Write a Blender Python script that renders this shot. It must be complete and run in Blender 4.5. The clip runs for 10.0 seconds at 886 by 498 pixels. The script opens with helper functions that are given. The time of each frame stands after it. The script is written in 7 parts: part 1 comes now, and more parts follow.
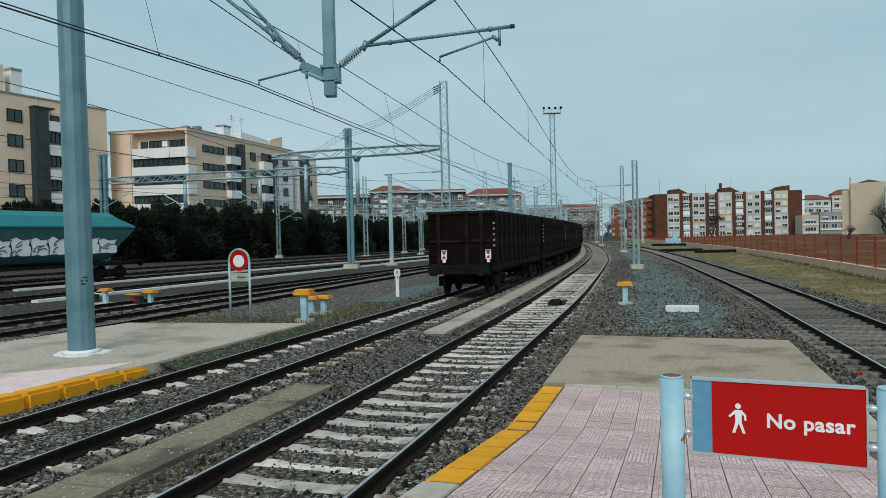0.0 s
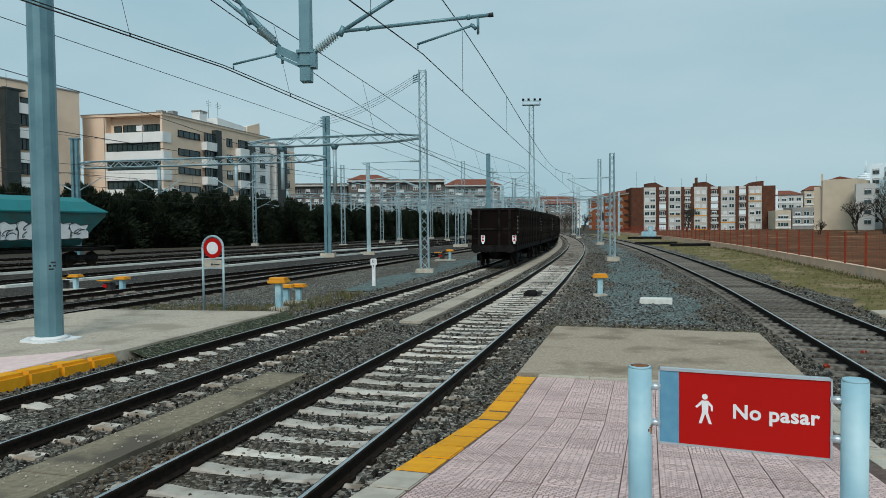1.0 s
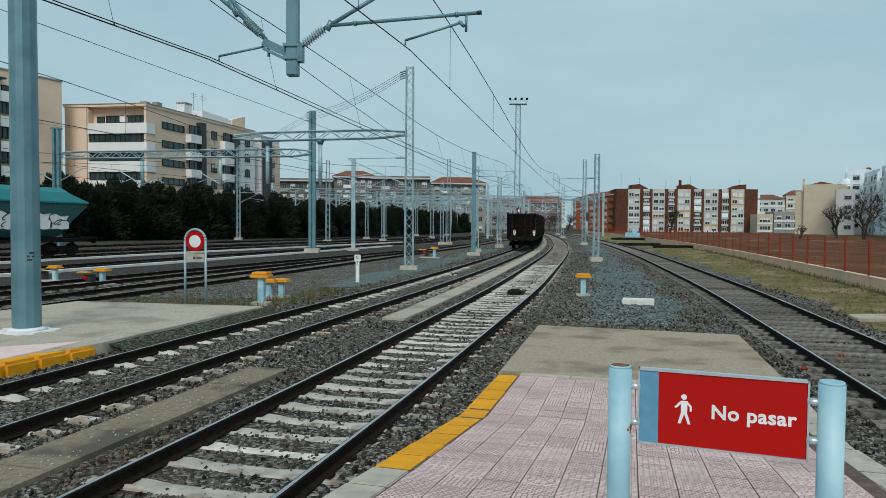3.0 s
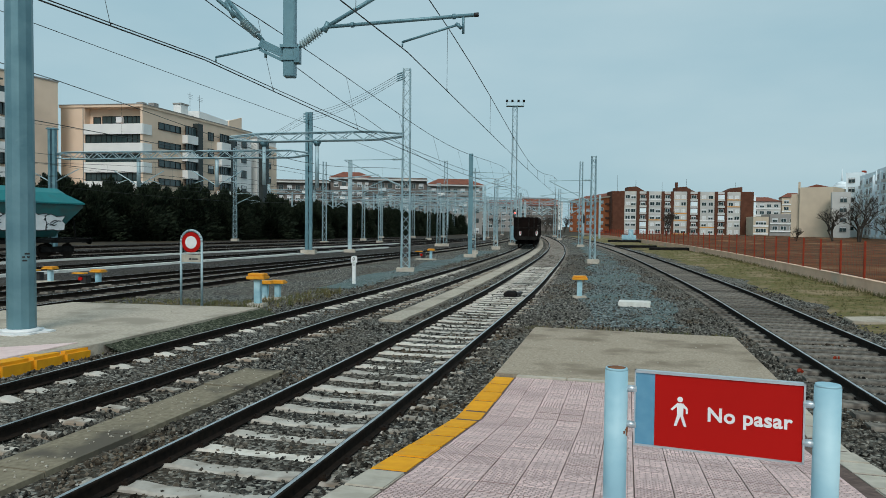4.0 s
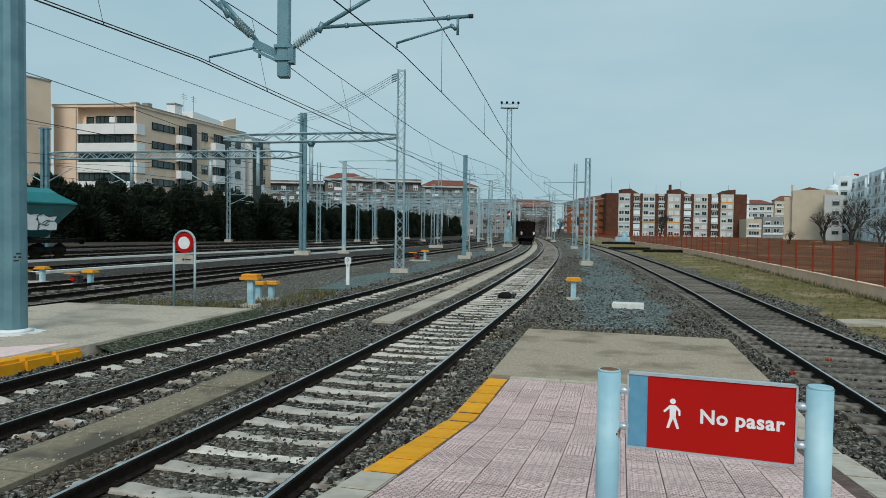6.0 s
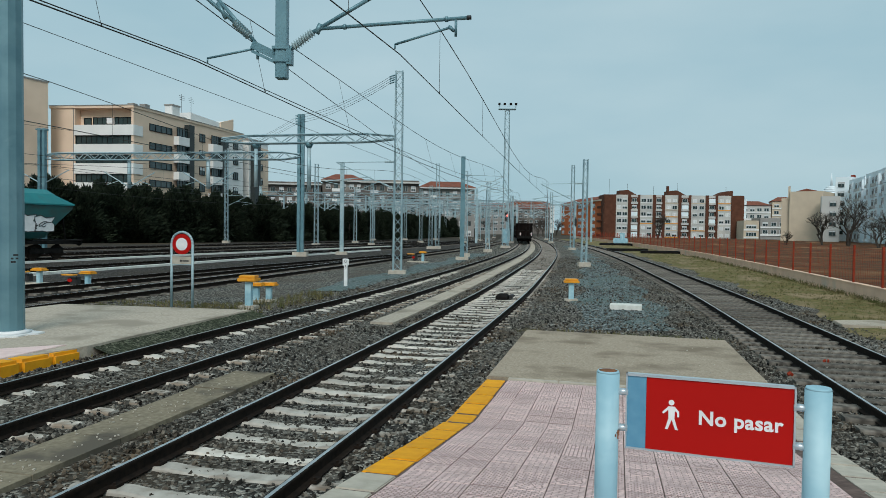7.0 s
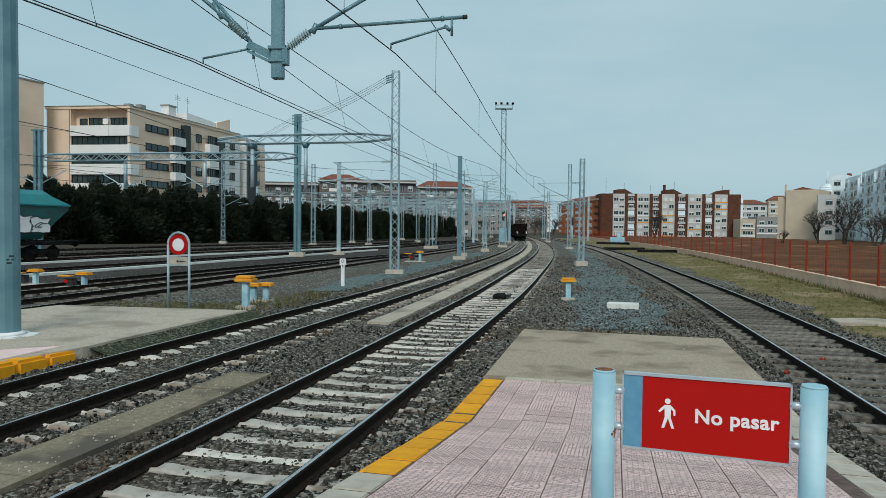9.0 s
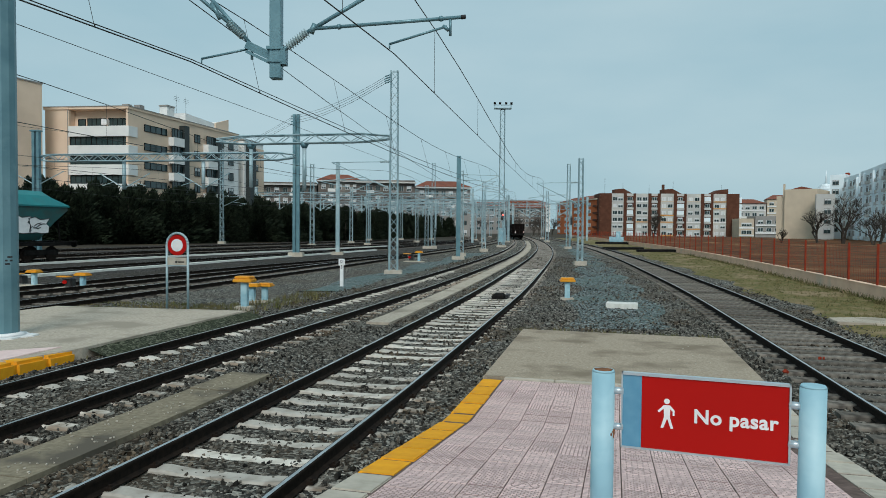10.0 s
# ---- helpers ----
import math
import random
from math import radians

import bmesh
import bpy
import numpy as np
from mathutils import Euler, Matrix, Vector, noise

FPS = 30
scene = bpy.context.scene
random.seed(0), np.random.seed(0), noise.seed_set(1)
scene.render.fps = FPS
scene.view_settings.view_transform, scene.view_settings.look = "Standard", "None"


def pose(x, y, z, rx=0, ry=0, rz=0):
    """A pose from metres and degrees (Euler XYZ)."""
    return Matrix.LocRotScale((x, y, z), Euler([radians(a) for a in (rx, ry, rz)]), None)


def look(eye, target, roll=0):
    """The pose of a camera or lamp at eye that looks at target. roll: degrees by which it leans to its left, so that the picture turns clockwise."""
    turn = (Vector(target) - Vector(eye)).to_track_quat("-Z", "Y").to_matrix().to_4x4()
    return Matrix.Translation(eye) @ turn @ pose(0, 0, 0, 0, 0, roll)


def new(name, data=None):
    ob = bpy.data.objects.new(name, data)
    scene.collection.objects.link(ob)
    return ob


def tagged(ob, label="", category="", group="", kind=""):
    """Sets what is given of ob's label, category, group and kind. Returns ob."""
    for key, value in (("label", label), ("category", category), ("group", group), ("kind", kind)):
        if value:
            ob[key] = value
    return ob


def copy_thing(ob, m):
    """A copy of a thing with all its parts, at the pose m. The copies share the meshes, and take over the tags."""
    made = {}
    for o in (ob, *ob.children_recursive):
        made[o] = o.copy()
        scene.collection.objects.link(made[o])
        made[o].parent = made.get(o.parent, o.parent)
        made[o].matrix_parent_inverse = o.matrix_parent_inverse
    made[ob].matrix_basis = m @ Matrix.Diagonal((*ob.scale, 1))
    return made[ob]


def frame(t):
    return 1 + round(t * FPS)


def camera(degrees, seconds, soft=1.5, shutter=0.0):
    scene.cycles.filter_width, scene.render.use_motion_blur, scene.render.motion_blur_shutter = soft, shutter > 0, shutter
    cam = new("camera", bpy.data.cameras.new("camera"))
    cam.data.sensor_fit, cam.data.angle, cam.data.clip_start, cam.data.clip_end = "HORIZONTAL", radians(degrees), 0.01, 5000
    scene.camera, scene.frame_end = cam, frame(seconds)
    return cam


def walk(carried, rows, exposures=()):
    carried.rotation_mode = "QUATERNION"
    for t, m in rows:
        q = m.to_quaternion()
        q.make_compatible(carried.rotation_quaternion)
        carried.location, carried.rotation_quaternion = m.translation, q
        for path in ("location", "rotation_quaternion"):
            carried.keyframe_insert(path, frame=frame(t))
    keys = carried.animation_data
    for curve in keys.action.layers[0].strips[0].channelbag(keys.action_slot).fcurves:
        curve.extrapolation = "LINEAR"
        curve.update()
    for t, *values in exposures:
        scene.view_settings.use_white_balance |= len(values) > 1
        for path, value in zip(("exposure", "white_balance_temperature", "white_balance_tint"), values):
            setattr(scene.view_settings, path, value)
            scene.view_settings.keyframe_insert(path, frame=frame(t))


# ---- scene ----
cam = camera(65.0, 10.0, 0.5)
PATH = [
    (0, (-0.055, -0.094, 2.531), (-0.206, 1.9, 2.494), -1.4),
    (0.5, (-0.033, -0.056, 2.518), (-0.148, 1.94, 2.46), -1.1),
    (1, (-0.016, -0.039, 2.513), (-0.104, 1.958, 2.447), -0.6),
    (1.5, (-0.012, -0.031, 2.51), (-0.084, 1.967, 2.44), -0.2),
    (2, (-0.011, -0.031, 2.51), (-0.07, 1.967, 2.437), 0.1),
    (2.5, (-0.01, -0.029, 2.508), (-0.06, 1.969, 2.434), 0.3),
    (4, (-0.009, -0.023, 2.509), (-0.043, 1.976, 2.441), 0.6),
    (4.5, (-0.011, -0.021, 2.509), (-0.04, 1.977, 2.443), 0.6),
    (5, (-0.007, -0.02, 2.507), (-0.032, 1.979, 2.442), 0.6),
    (5.5, (-0.001, -0.01, 2.506), (-0.022, 1.989, 2.441), 0.7),
    (7, (-0.008, -0.012, 2.507), (-0.019, 1.987, 2.447), 0.8),
    (7.5, (-0.005, -0.009, 2.508), (-0.013, 1.99, 2.448), 0.7),
    (8, (-0.004, -0.01, 2.507), (-0.008, 1.989, 2.446), 0.7),
    (8.5, (-0.001, -0.009, 2.507), (-0.004, 1.99, 2.446), 0.6),
    (9, (-0.001, -0.008, 2.506), (-0.004, 1.991, 2.445), 0.6),
    (9.5, (-0.003, -0.006, 2.508), (-0.004, 1.993, 2.447), 0.6),
    (10, (0.0, -0.004, 2.508), (0.0, 1.995, 2.447), 0.5),
]
walk(cam, [(t, look(eye, target, roll)) for t, eye, target, roll in PATH])

# ---- light ----
def make_world():
    w = bpy.data.worlds.new("overcast_sky")
    scene.world = w
    w.use_nodes = True
    nt = w.node_tree
    nt.nodes.clear()
    out = nt.nodes.new("ShaderNodeOutputWorld")
    bg = nt.nodes.new("ShaderNodeBackground")
    sky = nt.nodes.new("ShaderNodeTexSky")
    sky.sky_type, sky.sun_disc = "NISHITA", False
    sky.sun_elevation, sky.sun_rotation = radians(42), radians(181)
    sky.air_density, sky.dust_density = 1.0, 3.0
    scale = nt.nodes.new("ShaderNodeMix")
    scale.data_type, scale.blend_type = "RGBA", "MULTIPLY"
    scale.inputs[0].default_value = 1.0
    scale.inputs[7].default_value = (0.12, 0.12, 0.12, 1)
    tc = nt.nodes.new("ShaderNodeTexCoord")
    mp = nt.nodes.new("ShaderNodeMapping")
    mp.inputs["Scale"].default_value = (1.6, 1.6, 5.0)
    nz = nt.nodes.new("ShaderNodeTexNoise")
    nz.inputs["Scale"].default_value, nz.inputs["Detail"].default_value = 1.3, 5.0
    ramp = nt.nodes.new("ShaderNodeValToRGB")
    ramp.color_ramp.elements[0].position, ramp.color_ramp.elements[0].color = 0.30, (0.345, 0.535, 0.615, 1)
    ramp.color_ramp.elements[1].position, ramp.color_ramp.elements[1].color = 0.72, (0.475, 0.635, 0.69, 1)
    mix = nt.nodes.new("ShaderNodeMix")
    mix.data_type = "RGBA"
    mix.inputs[0].default_value = 0.93
    L = nt.links
    L.new(tc.outputs["Generated"], mp.inputs["Vector"])
    L.new(mp.outputs[0], nz.inputs["Vector"])
    L.new(nz.outputs["Fac"], ramp.inputs[0])
    L.new(sky.outputs[0], scale.inputs[6])
    L.new(scale.outputs[2], mix.inputs[6])
    L.new(ramp.outputs[0], mix.inputs[7])
    L.new(mix.outputs[2], bg.inputs[0])
    bg.inputs[1].default_value = 1.0
    L.new(bg.outputs[0], out.inputs[0])


make_world()
sun_data = bpy.data.lights.new("sun", "SUN")
sun_data.energy, sun_data.angle, sun_data.color = 1.9, radians(25), (1.0, 0.97, 0.92)
sun = new("sun", sun_data)
sun.matrix_world = look((-1, -60, 54), (0, 0, 0))


# ---- materials ----
def mat(name, c1, c2=None, scale=3.0, rough=0.7, metal=0.0, bump=0.0, bscale=30.0, c3=None, s3=0.4, f3=0.5, rand=0.0, island=0.0, emit=None, spec=None):
    """Two-tone noise colour at one scale, a third tone at a larger scale, fine relief."""
    m = bpy.data.materials.new(name)
    m.use_nodes = True
    nt = m.node_tree
    b = nt.nodes["Principled BSDF"]
    L = nt.links
    c2 = c2 or tuple(min(1, v * 0.8) for v in c1)
    tc = nt.nodes.new("ShaderNodeTexCoord")
    geo = nt.nodes.new("ShaderNodeNewGeometry")
    vec = geo.outputs["Position"] if rand == 0 and island == 0 else tc.outputs["Object"]
    n1 = nt.nodes.new("ShaderNodeTexNoise")
    n1.inputs["Scale"].default_value, n1.inputs["Detail"].default_value = scale, 6.0
    L.new(vec, n1.inputs["Vector"])
    r1 = nt.nodes.new("ShaderNodeValToRGB")
    r1.color_ramp.elements[0].position, r1.color_ramp.elements[0].color = 0.34, (*c1, 1)
    r1.color_ramp.elements[1].position, r1.color_ramp.elements[1].color = 0.66, (*c2, 1)
    L.new(n1.outputs["Fac"], r1.inputs[0])
    col = r1.outputs[0]
    if c3:
        n3 = nt.nodes.new("ShaderNodeTexNoise")
        n3.inputs["Scale"].default_value, n3.inputs["Detail"].default_value = s3, 5.0
        L.new(vec, n3.inputs["Vector"])
        r3 = nt.nodes.new("ShaderNodeValToRGB")
        r3.color_ramp.elements[0].position, r3.color_ramp.elements[1].position = f3, f3 + 0.13
        L.new(n3.outputs["Fac"], r3.inputs[0])
        mx = nt.nodes.new("ShaderNodeMix")
        mx.data_type = "RGBA"
        L.new(r3.outputs[0], mx.inputs[0])
        L.new(col, mx.inputs[6])
        mx.inputs[7].default_value = (*c3, 1)
        col = mx.outputs[2]
    if rand or island:
        hsv = nt.nodes.new("ShaderNodeHueSaturation")
        src = geo.outputs["Random Per Island"] if island else nt.nodes.new("ShaderNodeObjectInfo").outputs["Random"]
        mr = nt.nodes.new("ShaderNodeMapRange")
        amp = rand or island
        mr.inputs[3].default_value, mr.inputs[4].default_value = 1 - amp, 1 + amp
        L.new(src, mr.inputs[0])
        L.new(mr.outputs[0], hsv.inputs["Value"])
        L.new(col, hsv.inputs["Color"])
        col = hsv.outputs[0]
    L.new(col, b.inputs["Base Color"])
    b.inputs["Roughness"].default_value, b.inputs["Metallic"].default_value = rough, metal
    b.inputs["Specular IOR Level"].default_value = spec if spec is not None else (0.12 if rough > 0.6 else 0.35)
    if bump:
        nb = nt.nodes.new("ShaderNodeTexNoise")
        nb.inputs["Scale"].default_value, nb.inputs["Detail"].default_value = bscale, 8.0
        L.new(vec, nb.inputs["Vector"])
        bp = nt.nodes.new("ShaderNodeBump")
        bp.inputs["Strength"].default_value, bp.inputs["Distance"].default_value = min(1, bump * 10), bump
        L.new(nb.outputs["Fac"], bp.inputs["Height"])
        L.new(bp.outputs[0], b.inputs["Normal"])
    if emit:
        b.inputs["Emission Color"].default_value, b.inputs["Emission Strength"].default_value = (*emit[:3], 1), emit[3]
    return m


def gravel_mat(name, cols, cell, bump):
    """Stones told apart by Voronoi cells, over a slow mix of dust."""
    m = bpy.data.materials.new(name)
    m.use_nodes = True
    nt = m.node_tree
    b = nt.nodes["Principled BSDF"]
    L = nt.links
    geo = nt.nodes.new("ShaderNodeNewGeometry")
    v = nt.nodes.new("ShaderNodeTexVoronoi")
    v.inputs["Scale"].default_value = cell
    L.new(geo.outputs["Position"], v.inputs["Vector"])
    sep = nt.nodes.new("ShaderNodeSeparateColor")
    L.new(v.outputs["Color"], sep.inputs[0])
    r = nt.nodes.new("ShaderNodeValToRGB")
    el = r.color_ramp.elements
    el[0].position, el[0].color = 0.0, (*cols[0], 1)
    el[1].position, el[1].color = 1.0, (*cols[2], 1)
    e = el.new(0.55)
    e.color = (*cols[1], 1)
    L.new(sep.outputs[0], r.inputs[0])
    n = nt.nodes.new("ShaderNodeTexNoise")
    n.inputs["Scale"].default_value, n.inputs["Detail"].default_value = 0.35, 6.0
    L.new(geo.outputs["Position"], n.inputs["Vector"])
    r2 = nt.nodes.new("ShaderNodeValToRGB")
    r2.color_ramp.elements[0].position, r2.color_ramp.elements[1].position = 0.42, 0.62
    L.new(n.outputs["Fac"], r2.inputs[0])
    mx = nt.nodes.new("ShaderNodeMix")
    mx.data_type = "RGBA"
    mul = nt.nodes.new("ShaderNodeMath")
    mul.operation = "MULTIPLY"
    mul.inputs[1].default_value = 0.55
    L.new(r2.outputs[0], mul.inputs[0])
    L.new(mul.outputs[0], mx.inputs[0])
    L.new(r.outputs[0], mx.inputs[6])
    mx.inputs[7].default_value = (*cols[3], 1)
    L.new(mx.outputs[2], b.inputs["Base Color"])
    b.inputs["Roughness"].default_value = 0.9
    b.inputs["Specular IOR Level"].default_value = 0.1
    bp = nt.nodes.new("ShaderNodeBump")
    bp.inputs["Strength"].default_value, bp.inputs["Distance"].default_value = 1.0, bump
    bp.invert = True
    L.new(v.outputs["Distance"], bp.inputs["Height"])
    L.new(bp.outputs[0], b.inputs["Normal"])
    return m


# Near-black first tone puts the shadowed gaps between stones into the colour.
M_BALLAST = gravel_mat("ballast", ((0.008, 0.008, 0.008), (0.064, 0.063, 0.057), (0.42, 0.40, 0.35), (0.085, 0.066, 0.046)), 24.0, 0.03)
M_YARD = gravel_mat("dark_yard_gravel", ((0.012, 0.012, 0.012), (0.04, 0.038, 0.036), (0.14, 0.13, 0.12), (0.05, 0.04, 0.03)), 14.0, 0.04)
M_STONE = mat("ballast_stone", (0.018, 0.018, 0.017), (0.17, 0.16, 0.138), 9.0, 0.9, c3=(0.095, 0.072, 0.05), s3=0.5, island=0.9)
M_EARTH = mat("dark_earth", (0.034, 0.031, 0.026), (0.062, 0.054, 0.042), 2.0, 0.95, bump=0.03, bscale=9, c3=(0.085, 0.066, 0.045), s3=0.08)
M_GREEN_GRAVEL = gravel_mat("mossy_gravel", ((0.014, 0.019, 0.02), (0.08, 0.105, 0.105), (0.36, 0.40, 0.39), (0.125, 0.185, 0.178)), 22.0, 0.03)
M_MOSS = gravel_mat("moss_grown_gravel", ((0.01, 0.012, 0.008), (0.045, 0.052, 0.034), (0.20, 0.20, 0.15), (0.05, 0.062, 0.03)), 26.0, 0.03)
M_GRASS = mat("dry_grass", (0.085, 0.095, 0.028), (0.21, 0.155, 0.07), 5.0, 0.95, bump=0.05, bscale=30, c3=(0.27, 0.20, 0.12), s3=0.45, f3=0.5)
M_FIELD = mat("red_earth_field", (0.155, 0.062, 0.023), (0.05, 0.026, 0.013), 0.35, 0.95, bump=0.05, bscale=3, c3=(0.24, 0.13, 0.065), s3=0.11, f3=0.56)
M_BLADE = mat("grass_blade", (0.085, 0.098, 0.035), (0.20, 0.16, 0.08), 1.2, 0.9, island=0.4)
M_RAILSIDE = mat("rusty_rail_web", (0.009, 0.007, 0.006), (0.022, 0.015, 0.011), 14, 0.85, bump=0.004, bscale=60)
M_RAILTOP = mat("polished_rail_head", (0.56, 0.57, 0.58), (0.44, 0.44, 0.44), 5, 0.3, 0.9)
M_SLEEPER = mat("concrete_sleeper", (0.62, 0.58, 0.52), (0.42, 0.385, 0.335), 5, 0.9, bump=0.006, bscale=45, c3=(0.25, 0.20, 0.155), s3=1.3, f3=0.54, rand=0.25)
# Darkened copy of the concrete sleeper, toning down the far rows by colour.
M_SLEEPER_FAR = mat("darkened_far_sleeper", (0.30, 0.27, 0.235), (0.20, 0.18, 0.155), 5, 0.9, c3=(0.12, 0.10, 0.085), s3=0.8, f3=0.5)
M_WOODSLEEPER = mat("weathered_timber_sleeper", (0.07, 0.063, 0.055), (0.20, 0.18, 0.155), 7, 0.95, bump=0.01, bscale=35, rand=0.3)
M_CONC = mat("concrete", (0.42, 0.35, 0.27), (0.29, 0.235, 0.175), 30.0, 0.9, bump=0.006, bscale=60, c3=(0.215, 0.172, 0.125), s3=0.75, f3=0.50)
M_CONC_DARK = mat("dirty_concrete", (0.27, 0.23, 0.165), (0.185, 0.155, 0.11), 16.0, 0.9, bump=0.006, bscale=50, c3=(0.11, 0.095, 0.075), s3=1.1, f3=0.5)
M_CONC_WARM = mat("warm_concrete", (0.49, 0.425, 0.345), (0.375, 0.325, 0.265), 14.0, 0.9, bump=0.006, bscale=50, c3=(0.31, 0.27, 0.215), s3=0.9, f3=0.52)
M_CONC_LIGHT = mat("pale_concrete", (0.52, 0.47, 0.395), (0.40, 0.36, 0.30), 6.0, 0.9, bump=0.004, bscale=50, c3=(0.33, 0.31, 0.27), s3=0.9, f3=0.55)
M_PINK = mat("pink_platform_tile", (0.74, 0.57, 0.54), (0.66, 0.49, 0.47), 6, 0.85, bump=0.002, bscale=120, c3=(0.50, 0.38, 0.36), s3=0.7, f3=0.55, rand=0.09)
M_JOINT = mat("tile_joint", (0.10, 0.07, 0.06), (0.17, 0.12, 0.105), 12, 0.95)
M_YELLOW = mat("worn_yellow_paint", (0.80, 0.37, 0.018), (0.70, 0.30, 0.015), 5, 0.75, bump=0.003, bscale=70, c3=(0.52, 0.30, 0.09), s3=2.4, f3=0.62, rand=0.07)
M_GALV = mat("galvanised_steel", (0.34, 0.47, 0.51), (0.25, 0.365, 0.405), 5, 0.5, 0.25, c3=(0.43, 0.54, 0.57), s3=0.8)
M_GALV_DARK = mat("dull_blue_grey_steel", (0.10, 0.205, 0.245), (0.15, 0.275, 0.315), 2.0, 0.42, 0.3, c3=(0.21, 0.34, 0.375), s3=1.1, f3=0.6)
M_PALEBLUE = mat("pale_blue_paint", (0.31, 0.52, 0.60), (0.26, 0.46, 0.55), 3.0, 0.5, c3=(0.42, 0.62, 0.68), s3=2.0)
M_WIRE = mat("dark_wire", (0.03, 0.035, 0.035), (0.05, 0.055, 0.055), 4, 0.6)
M_INSUL = mat("grey_porcelain", (0.34, 0.45, 0.47), (0.26, 0.36, 0.385), 8, 0.3)
M_RED = mat("red_sign_enamel", (0.43, 0.008, 0.006), (0.39, 0.0075, 0.0055), 1.5, 0.5, spec=0.1)
M_BLUE = mat("blue_film", (0.085, 0.25, 0.38), (0.12, 0.30, 0.43), 14, 0.4, c3=(0.16, 0.34, 0.44), s3=9, f3=0.6)
M_PALE = mat("whitish_concrete", (0.70, 0.70, 0.66), (0.60, 0.60, 0.565), 8, 0.9, bump=0.004, bscale=40, c3=(0.48, 0.47, 0.43), s3=2.5, f3=0.58)
M_WHITE = mat("white_paint", (0.80, 0.80, 0.80), (0.70, 0.71, 0.71), 5, 0.5)
M_FRAME = mat("aluminium_frame", (0.55, 0.62, 0.66), (0.46, 0.53, 0.57), 9, 0.35, 0.6)
M_RUST = mat("orange_rust", (0.26, 0.12, 0.06), (0.16, 0.07, 0.04), 25, 0.9)
M_ORANGE = mat("orange_yellow_lid", (0.80, 0.36, 0.025), (0.70, 0.30, 0.02), 6, 0.5)
M_BLACK = mat("black_rubber", (0.02, 0.02, 0.022), (0.035, 0.035, 0.035), 9, 0.6)
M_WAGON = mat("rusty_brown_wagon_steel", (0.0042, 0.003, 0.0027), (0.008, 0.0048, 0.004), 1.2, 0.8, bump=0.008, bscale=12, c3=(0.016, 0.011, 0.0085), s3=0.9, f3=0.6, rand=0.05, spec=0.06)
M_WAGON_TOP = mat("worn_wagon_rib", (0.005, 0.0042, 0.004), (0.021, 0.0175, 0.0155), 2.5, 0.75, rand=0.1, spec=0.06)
M_COAL = mat("dark_load", (0.02, 0.018, 0.016), (0.05, 0.045, 0.04), 3, 0.95, bump=0.05, bscale=9)
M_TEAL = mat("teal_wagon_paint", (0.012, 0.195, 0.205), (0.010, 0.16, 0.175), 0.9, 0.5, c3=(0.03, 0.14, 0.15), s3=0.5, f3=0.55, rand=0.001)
# Hopper body below the roof: a darker teal than the roof's.
M_TEAL_LOW = mat("dark_teal_body", (0.012, 0.095, 0.093), (0.016, 0.075, 0.075), 0.9, 0.55, c3=(0.03, 0.06, 0.055), s3=0.7, rand=0.001)
# Near-black: grime plus the shadow under the wagons, put into the colour.
M_UNDER = mat("grimy_shaded_underframe", (0.007, 0.007, 0.007), (0.017, 0.016, 0.015), 3, 0.85, spec=0.05)
M_LEAF = mat("dark_conifer_foliage", (0.013, 0.02, 0.014), (0.028, 0.038, 0.023), 1.0, 0.9, island=0.6, spec=0.05)
M_TWIG = mat("bare_twigs", (0.045, 0.038, 0.032), (0.07, 0.06, 0.05), 5, 0.9)
M_BEIGE = mat("beige_facade_panel", (0.78, 0.60, 0.46), (0.73, 0.555, 0.42), 0.5, 0.85, c3=(0.66, 0.50, 0.38), s3=0.12, f3=0.55)
M_WHITEFAC = mat("white_facade", (0.80, 0.80, 0.78), (0.73, 0.735, 0.72), 0.5, 0.85)
M_BLUEFAC = mat("pale_blue_white_facade", (0.80, 0.88, 0.91), (0.72, 0.81, 0.85), 0.4, 0.85)
M_CREAM = mat("cream_gable", (0.62, 0.52, 0.395), (0.56, 0.465, 0.355), 0.35, 0.9, c3=(0.47, 0.40, 0.31), s3=0.12, f3=0.56)
M_BRICK = mat("dark_red_brick_facade", (0.118, 0.05, 0.031), (0.088, 0.037, 0.024), 0.8, 0.9, bump=0.01, bscale=12)
M_ORBRICK = mat("orange_brick_facade", (0.58, 0.16, 0.06), (0.50, 0.135, 0.05), 0.6, 0.9)
M_GREYFAC = mat("grey_facade", (0.32, 0.31, 0.29), (0.26, 0.25, 0.24), 0.4, 0.9)
M_FARWALL = mat("dull_far_facade", (0.17, 0.15, 0.135), (0.115, 0.10, 0.092), 0.3, 0.9, c3=(0.27, 0.25, 0.225), s3=0.15)
M_PALEFAC = mat("pale_grey_facade", (0.54, 0.54, 0.52), (0.45, 0.45, 0.43), 0.3, 0.9, c3=(0.60, 0.585, 0.54), s3=0.15)
M_ROOF = mat("red_tile_roof", (0.24, 0.085, 0.055), (0.17, 0.065, 0.045), 0.9, 0.9)
M_GLASS = mat("window_pane", (0.015, 0.032, 0.034), (0.045, 0.075, 0.078), 0.35, 0.12, spec=0.5)
M_BLIND = mat("roller_blind", (0.66, 0.68, 0.68), (0.55, 0.58, 0.59), 0.8, 0.8)
M_DARKPANEL = mat("dark_green_panel", (0.025, 0.033, 0.033), (0.04, 0.05, 0.05), 1.0, 0.5)
M_FENCE = mat("red_brown_fence_steel", (0.28, 0.04, 0.018), (0.22, 0.03, 0.014), 4, 0.75)
